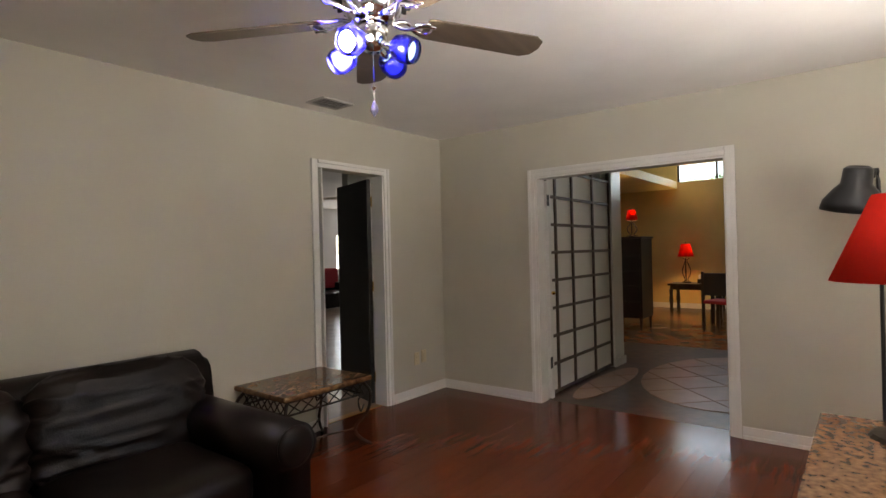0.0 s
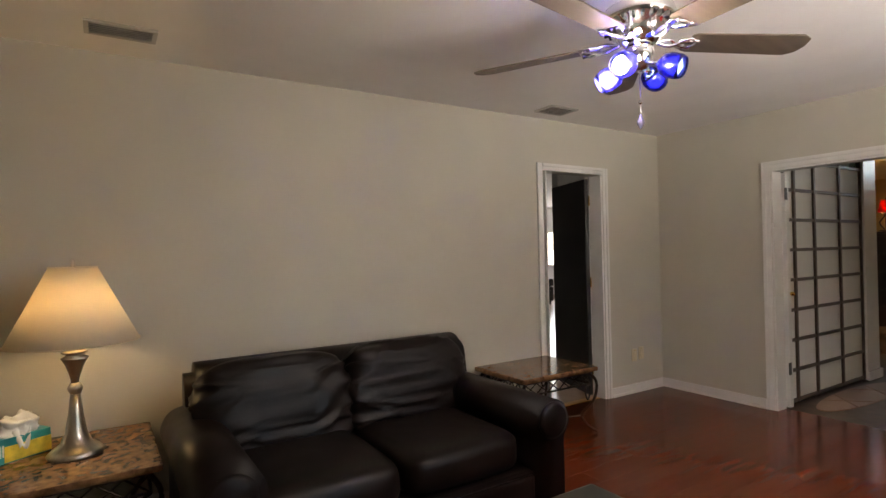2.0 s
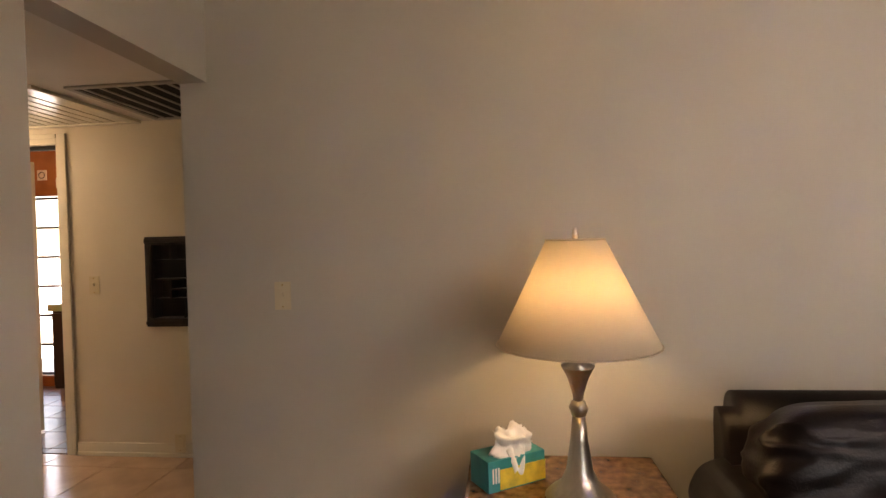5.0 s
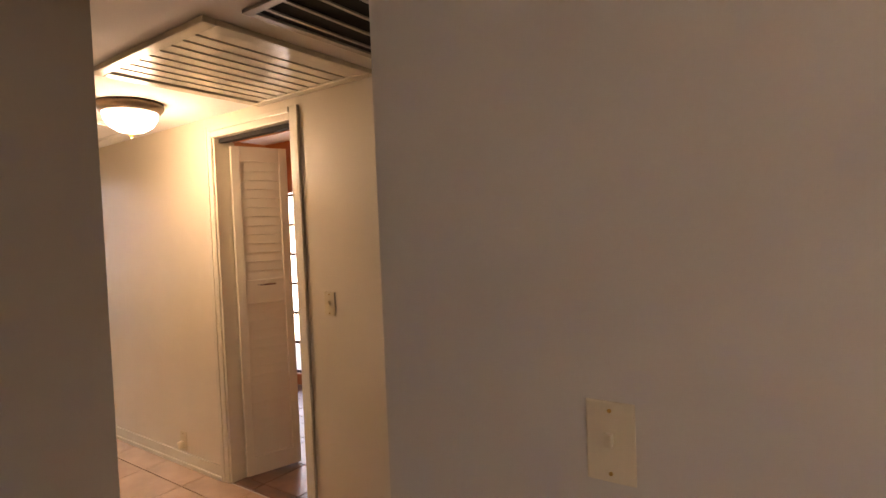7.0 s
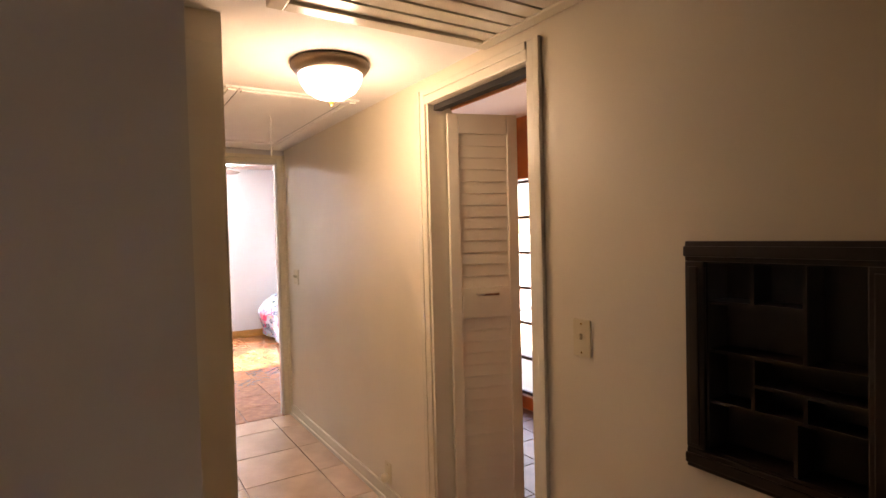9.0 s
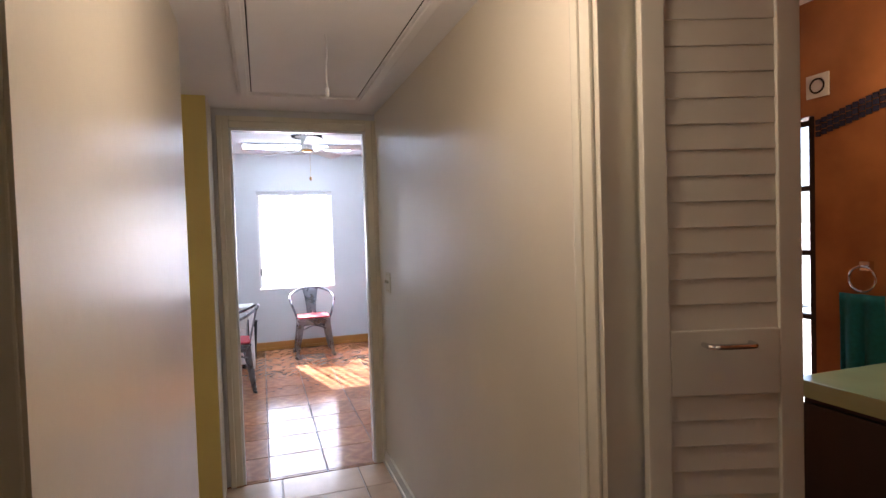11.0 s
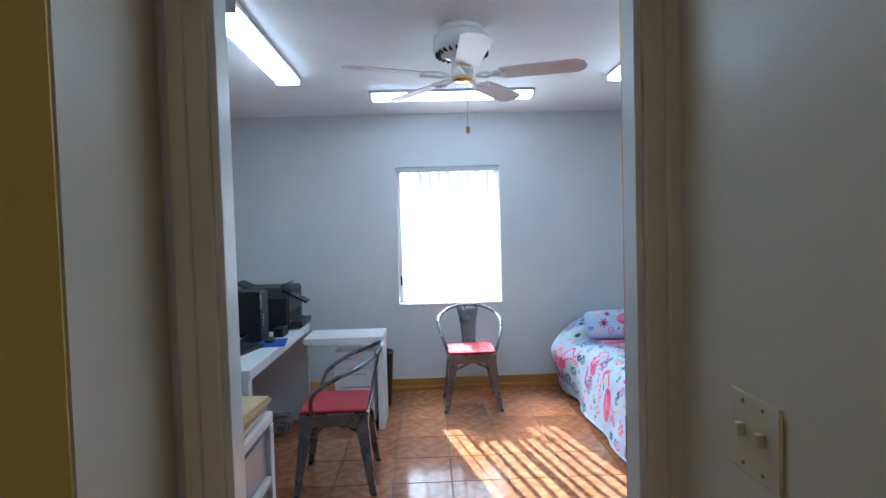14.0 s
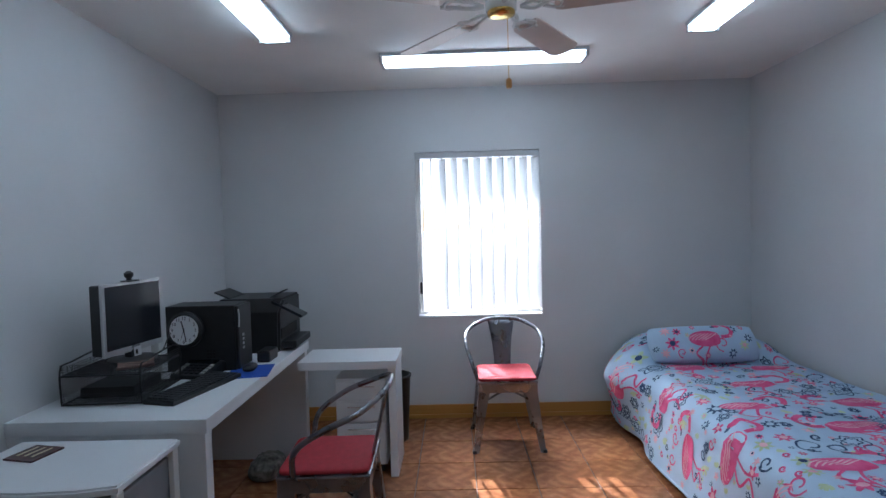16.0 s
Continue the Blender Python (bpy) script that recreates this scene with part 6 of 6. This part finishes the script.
DARKWOOD_SC = mat("brown_grid_wood", (0.06, 0.035, 0.022), 0.45, vary=0.3, scale=8)
PAPERD = mat("paper_panel_white", (0.68, 0.66, 0.62), 0.6, vary=0.04, scale=3)
screen_door()


def armoire():
    ob = thing("armoire", (4.95, -0.10, 0), "dark wooden chest of drawers on tall legs", "cabinet")
    part("body", box_bm(-0.28, 0.28, -0.32, 0.34, 0.16, 1.47, 0.01), DARKWOOD, ob)
    part("top", box_bm(-0.30, 0.30, -0.34, 0.36, 1.47, 1.50, 0.008), DARKWOOD, ob)
    for i in range(5):
        d = part("drawer", box_bm(-0.295, -0.28, -0.29, 0.31, 0.20 + i * 0.25, 0.43 + i * 0.25, 0.006), DARKWOOD, ob)
        part("handle", lathe([(0.01, 0), (0.016, 0.012)], 10, (-0.31, 0.0, 0.31 + i * 0.25)), BRASS, d)
    for x in (-0.24, 0.24):
        for y in (-0.28, 0.30):
            part("leg", tube([(x, y, 0), (x, y, 0.16)], [0.018, 0.03], 8), DARKWOOD, ob)


armoire()
red_lamp("table_lamp", (4.85, -0.22, 1.50), 0.28, 0.10, 0.06, 0.17, "small dark lamp with a lit red shade on the chest")
lamp("small_lamp_light", "POINT", (4.85, -0.22, 1.88), 2.28, (1.0, 0.62, 0.25), 0.03)


def side_table():
    ob = thing("side_table", (7.35, -0.62, 0), "dark wooden side table with turned legs", "table")
    part("tabletop", box_bm(-0.3, 0.3, -0.48, 0.48, 0.54, 0.58, 0.008), DARKWOOD, ob)
    part("apron", box_bm(-0.26, 0.26, -0.44, 0.44, 0.46, 0.54, 0.004), DARKWOOD, ob)
    for x in (-0.25, 0.25):
        for y in (-0.42, 0.42):
            part("leg", lathe([(0.025, 0), (0.04, 0.05), (0.028, 0.12), (0.042, 0.24), (0.03, 0.36), (0.04, 0.46)], 12, (x, y, 0)), DARKWOOD, ob)
    bx = thing("radio", (7.30, -0.76, 0.58), "small pale and black box on the side table", "radio")
    part("radio_body", box_bm(-0.08, 0.08, -0.1, 0.1, 0, 0.09, 0.008), BLACK, bx)
    part("radio_top", box_bm(-0.06, 0.06, -0.08, 0.08, 0.09, 0.17, 0.008), LAMINATE, bx)


side_table()
red_lamp("table_lamp", (7.35, -0.43, 0.58), 0.53, 0.155, 0.085, 0.26, "dark iron scroll lamp with a lit red shade")
lamp("side_lamp_light", "POINT", (7.35, -0.43, 1.24), 3.8, (1.0, 0.62, 0.25), 0.03)


def dark_chair():
    ob = thing("dining_chair", (5.1, -1.52, 0), "dark wooden chair with red seat", "chair", turn=70)
    part("seat", box_bm(-0.22, 0.22, -0.22, 0.22, 0.42, 0.47, 0.01), REDPAD, ob, "red seat cushion")
    for x in (-0.2, 0.2):
        part("leg", box_bm(x - 0.02, x + 0.02, -0.22, -0.18, 0, 0.42, 0.004), DARKWOOD, ob)
        part("leg", box_bm(x - 0.02, x + 0.02, 0.18, 0.22, 0, 0.92, 0.004), DARKWOOD, ob)
    part("backrest", box_bm(-0.18, 0.18, 0.19, 0.21, 0.55, 0.90, 0.006), DARKWOOD, ob)
    d = thing("writing_desk", (6.2, -1.75, 0), "dark wooden desk in the yellow room", "desk")
    part("desktop", box_bm(-0.35, 0.35, -0.7, 0.6, 0.72, 0.76, 0.006), DARKWOOD, d)
    for x in (-0.3, 0.3):
        for y in (-0.64, 0.54):
            part("leg", box_bm(x - 0.03, x + 0.03, y - 0.03, y + 0.03, 0, 0.72, 0.004), DARKWOOD, d)
    pf = thing("picture_frame", (7.995, -1.35, 1.25), "dark framed picture on the yellow wall", "picture")
    part("frame", box_bm(-0.03, 0, -0.25, 0.25, -0.35, 0.35, 0.01), DARKWOOD, pf)
    part("print", box_bm(-0.034, -0.03, -0.2, 0.2, -0.3, 0.3), DARK, pf)


dark_chair()

# north room behind the dark door
wall("wall_north_room", [(-4.0, 7.6, 8.5, 8.6, 0, 0.85), (-4.0, 5.9, 8.5, 8.6, 0.85, 2.6), (7.2, 7.6, 8.5, 8.6, 0.85, 2.6), (5.9, 7.2, 8.5, 8.6, 1.9, 2.6), (7.5, 7.6, 1.6, 8.5, 0, 2.6), (-4.1, -4.0, 1.05, 8.6, 0, 2.6), (-4.0, -1.55, 0.12, 0.14, H, 2.6), (-5.4, -4.0, 1.05, 1.10, 0, 2.6)], OFFICE, "pale wall of the north room")
structure("floor_north_room", box_bm(-4.1, 7.6, 0.10, 8.6, -0.08, -0.066), PALEF, "pale pink tiled floor", "floor")
structure("floor_north_tile", box_bm(-4.1, 0.13, 0.125, 8.5, -0.066, -0.003), PALEF, "pale pink tiled floor", "floor")
structure("floor_north_tile_east", box_bm(0.13, 7.5, 1.61, 8.5, -0.066, -0.003), PALEF, "pale pink tiled floor", "floor")
structure("ceiling_north_room", box_bm(-4.1, 7.6, 0.12, 8.6, 2.6, 2.7), CEIL, "white ceiling of the north room", "ceiling")
structure("threshold_living", box_bm(-1.513, -0.82, 0.061, 0.13, -0.05, 0.004, 0.003), OAK, "wooden threshold strip in the doorway", "trim")
nw_ = new("window_north")
tagged(nw_, "bright window in the north room", "window", kind="structure")
for b in ((5.9, 7.2, 0.85, 0.9), (5.9, 7.2, 1.85, 1.9), (5.9, 5.95, 0.9, 1.85), (7.15, 7.2, 0.9, 1.85), (6.53, 6.57, 0.9, 1.85)):
    part("window_frame", box_bm(b[0], b[1], 8.53, 8.57, b[2], b[3], 0.003), WHITE, nw_)


def dark_door():
    ob = thing("door_dark", (-0.822, 0.145, 0.0), "black-brown slab door standing open", "door", turn=-19)
    part("leaf", box_bm(-0.036, 0.0, 0.0, 0.70, 0.012, 1.995, 0.003), mat("black_door_paint", (0.012, 0.010, 0.010), 0.3, vary=0.3, scale=3), ob)
    part("latch", box_bm(-0.028, -0.008, 0.70, 0.703, 0.98, 1.06), BRASS, ob)
    for z in (0.2, 1.0, 1.75):
        part("hinge", box_bm(-0.004, 0.006, -0.012, 0.0, z, z + 0.09, 0.001), BRASS, ob)


dark_door()
rs = thing("sofa", (3.9, 6.9, 0), "black leather sofa with a red cover over the back", "sofa")
part("base", box_bm(-0.9, 0.9, -0.45, 0.45, 0.08, 0.44, 0.05), LEATHER, rs)
part("backrest", box_bm(-0.9, 0.9, 0.2, 0.48, 0.44, 0.85, 0.06), LEATHER, rs)
part("red_cover", box_bm(-0.85, 0.85, 0.17, 0.50, 0.50, 0.98, 0.05), REDPAD, rs, "red throw cover")
for x in (-0.9, 0.72):
    part("armrest", box_bm(x, x + 0.18, -0.45, 0.45, 0.44, 0.64, 0.05), LEATHER, rs)
for x in (-0.8, 0.8):
    for y in (-0.38, 0.38):
        part("leg", box_bm(x - 0.03, x + 0.03, y - 0.03, y + 0.03, 0, 0.08), DARKWOOD, rs)
fan("ceiling_fan", (1.9, 4.6, 2.33), 0.6, 20, 0.27, BLADEL, WHITE, "white ceiling fan in the far room", brass_kit)

# living room window, added unseen behind the camera to let light in
lw = new("window_living")
tagged(lw, "wide white window added out of view to light the living room", "window", kind="structure")
for b in ((-3.7, -1.5, 0.8, 0.85), (-3.7, -1.5, 2.05, 2.1), (-3.7, -3.65, 0.85, 2.05), (-1.55, -1.5, 0.85, 2.05), (-2.63, -2.57, 0.85, 2.05)):
    part("window_frame", box_bm(b[0], b[1], -4.98, -4.94, b[2], b[3], 0.003), WHITE, lw)
for a, b in ((-3.65, -2.63), (-2.57, -1.55)):
    p = part("pane", box_bm(a, b, -4.963, -4.957, 0.85, 2.05), GLASS, lw)
    p.visible_shadow = False

# area lamps for daylight in the window openings; living one added to brighten ceiling
daylight = lamp("daylight_living", "AREA", (-2.6, -4.88, 1.45), 6.0, (0.96, 0.96, 1.0), 2.0, (138, 0, -22), 1.15)
daylight.data.spread = radians(95)
lamp("daylight_north", "AREA", (6.55, 8.45, 1.38), 4.18, (0.92, 0.96, 1.0), 1.2, (-90, 0, 0), 0.9)
lamp("daylight_clerestory", "AREA", (7.97, -2.1, 2.87), 2.4, (0.72, 0.86, 1.0), 0.3, (0, 90, 0), 4.4)
lamp("daylight_office", "AREA", (-14.905, 0.6725, 1.37), 3.3, (0.90, 0.96, 1.0), 1.14, (0, -90, 0), 0.84)
lamp("daylight_bath", "AREA", (-9.65, 2.47, 1.0), 0.95, (0.85, 0.93, 1.0), 0.75, (-90, 0, 0), 1.6)

# ---- floor pieces, last ----
TILEO = mat("brown_gloss_tile", (0.27, 0.10, 0.042), 0.12, alt=(0.44, 0.20, 0.09), scale=14, stretch=(1, 1, 1), bump=0.05, bump_scale=20, rvary=0.05)


def random_tint(m, low, high):
    """Each piece takes a slightly different shade."""
    N, L = m.node_tree.nodes, m.node_tree.links
    b = N["Principled BSDF"]
    src = b.inputs["Base Color"].links[0].from_socket
    oi, hs, mr = N.new("ShaderNodeObjectInfo"), N.new("ShaderNodeHueSaturation"), N.new("ShaderNodeMapRange")
    mr.inputs["To Min"].default_value, mr.inputs["To Max"].default_value = low, high
    L.new(oi.outputs["Random"], mr.inputs["Value"])
    L.new(mr.outputs[0], hs.inputs["Value"])
    L.new(src, hs.inputs["Color"])
    L.new(hs.outputs[0], b.inputs["Base Color"])


def woven(m, light):
    """A printed basket weave of slanted bars on each tile."""
    N, L = m.node_tree.nodes, m.node_tree.links
    b = N["Principled BSDF"]
    src = b.inputs["Base Color"].links[0].from_socket
    tc, ck, mx = N.new("ShaderNodeTexCoord"), N.new("ShaderNodeTexChecker"), N.new("ShaderNodeMix")
    mp = N.new("ShaderNodeMapping")
    mp.inputs["Rotation"].default_value = (0, 0, math.radians(45))
    mp.inputs["Location"].default_value = (0.0, 0.0, 0.05)
    L.new(tc.outputs["Object"], mp.inputs[0])
    ck.inputs["Scale"].default_value = 6.0
    L.new(mp.outputs[0], ck.inputs["Vector"])
    bars = []
    for ax in (0, 1):
        w = N.new("ShaderNodeTexWave")
        w.bands_direction = "XY"[ax]
        w.inputs["Scale"].default_value, w.inputs["Distortion"].default_value, w.inputs["Detail Scale"].default_value = 4.6, 1.8, 2.0
        L.new(mp.outputs[0], w.inputs["Vector"])
        bars.append(w)
    pick = N.new("ShaderNodeMix")
    L.new(ck.outputs["Fac"], pick.inputs[0])
    L.new(bars[0].outputs["Fac"], pick.inputs[2])
    L.new(bars[1].outputs["Fac"], pick.inputs[3])
    mr = N.new("ShaderNodeMapRange")
    mr.inputs["To Min"].default_value, mr.inputs["To Max"].default_value = 0.0, 0.34
    L.new(pick.outputs[0], mr.inputs["Value"])
    mx.data_type = "RGBA"
    mx.inputs[7].default_value = (*light, 1)
    L.new(mr.outputs[0], mx.inputs[0])
    L.new(src, mx.inputs[6])
    L.new(mx.outputs[2], b.inputs["Base Color"])


woven(TILEO, (0.13, 0.042, 0.016))
for m_, a_, b_ in ((TILEO, 0.85, 1.15), (TILEF, 0.92, 1.08), (WOODF, 0.96, 1.04), (PINKT, 0.85, 1.1), (SLATE, 0.7, 1.4)):
    random_tint(m_, a_, b_)


def tiles(floor, material, x0, x1, y0, y1, px, py, ox, oy, name="tile", gap=0.003, stagger=0.0, skip=None, edge=0.002):
    shared = {}
    i0, i1 = math.floor((x0 - ox) / px) - 1, math.ceil((x1 - ox) / px) + 1
    j0, j1 = math.floor((y0 - oy) / py), math.ceil((y1 - oy) / py)
    for j in range(j0, j1):
        sh = (stagger * (j * 7 % 5) / 5.0) * px
        for i in range(i0, i1):
            a, b = max(x0, ox + i * px + sh), min(x1, ox + (i + 1) * px + sh)
            c, d = max(y0, oy + j * py), min(y1, oy + (j + 1) * py)
            if b - a < 0.02 or d - c < 0.02 or (skip and skip((a + b) / 2, (c + d) / 2)):
                continue
            key = (round(b - a, 3), round(d - c, 3))
            if key not in shared:
                w, h = key[0] / 2 - gap, key[1] / 2 - gap
                bm = box_bm(-w, w, -h, h, -0.008, 0.0)
                bmesh.ops.bevel(bm, geom=[e for e in bm.edges if all(v.co.z > -0.001 for v in e.verts)], offset=edge, segments=1, affect="EDGES")
                o = part(name, bm, material, floor)
                shared[key] = o.data
            else:
                o = new(name, shared[key])
                o.parent = floor
            o.location = ((a + b) / 2, (c + d) / 2, 0.0)


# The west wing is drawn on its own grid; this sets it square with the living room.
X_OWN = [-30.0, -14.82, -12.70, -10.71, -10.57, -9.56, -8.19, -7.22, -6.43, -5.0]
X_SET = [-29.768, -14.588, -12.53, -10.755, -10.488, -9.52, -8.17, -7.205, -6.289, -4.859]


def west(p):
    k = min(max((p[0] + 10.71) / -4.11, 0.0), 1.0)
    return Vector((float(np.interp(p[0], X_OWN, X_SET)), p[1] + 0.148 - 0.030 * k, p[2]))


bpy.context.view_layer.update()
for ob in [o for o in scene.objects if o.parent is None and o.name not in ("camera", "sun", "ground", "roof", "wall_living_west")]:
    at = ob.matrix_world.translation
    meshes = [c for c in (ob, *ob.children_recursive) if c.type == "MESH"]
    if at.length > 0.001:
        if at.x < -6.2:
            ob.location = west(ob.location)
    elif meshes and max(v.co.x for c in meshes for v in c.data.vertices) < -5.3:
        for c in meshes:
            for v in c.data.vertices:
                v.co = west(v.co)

fl = bpy.data.objects
tiles(fl["floor_living"], WOODF, -6.289, 0.13, -5.0, 0.055, 1.21, 0.165, 0, 0, "plank", 0.0004, 1.0, edge=0.0006)
tiles(fl["floor_hall"], TILEF, -10.75, -6.291, -1.74, 1.048, 0.44, 0.44, -10.47, 0.43)
tiles(fl["floor_hall"], TILEF, -6.291, -5.46, 0.105, 1.048, 0.44, 0.44, -10.47, 0.43)
tiles(fl["floor_office"], TILEO, -14.588, -10.755, -1.115, 2.79, 0.335, 0.335, -11.45, 0.36)
tiles(fl["floor_bath"], SLATE, -10.1, -7.15, 1.06, 2.648, 0.3, 0.3, -10.1, 1.14)


def clip(poly, inside, cut):
    out = []
    for i, p in enumerate(poly):
        q = poly[(i + 1) % len(poly)]
        a, b = inside(p), inside(q)
        if a:
            out.append(p)
        if a != b:
            out.append(cut(p, q))
    return out


def oval_inlay(floor, cx, cy, rx, ry, pitch):
    ring = [(cx + rx * math.cos(k * math.pi / 14), cy + ry * math.sin(k * math.pi / 14)) for k in range(28)]
    n = int(2 * max(rx, ry) / pitch) + 2
    for i in range(-n, n + 1):
        for j in range(-n, n + 1):
            h = pitch / 2 - 0.008
            r = math.sqrt(0.5)
            c = (cx + (i - j) * pitch * r, cy + (i + j) * pitch * r)
            poly = [(c[0] + h * a * r * 2, c[1] + h * b * r * 2) for a, b in ((1, 0), (0, 1), (-1, 0), (0, -1))]
            for k in range(28):
                (ax, ay), (bx, by) = ring[k], ring[(k + 1) % 28]
                side = lambda p: (bx - ax) * (p[1] - ay) - (by - ay) * (p[0] - ax)

                def cut(p, q):
                    t = side(p) / (side(p) - side(q))
                    return (p[0] + t * (q[0] - p[0]), p[1] + t * (q[1] - p[1]))
                poly = clip(poly, lambda p: side(p) >= 0, cut)
                if len(poly) < 3:
                    break
            if len(poly) >= 3:
                part("inlay_tile", prism(poly, "z", -0.006, 0.001), PINKT, floor)


oval_inlay(fl["floor_east_room"], 1.75, -2.25, 1.20, 0.82, 0.42)
oval_inlay(fl["floor_east_room"], 1.05, -1.25, 0.75, 0.16, 0.42)
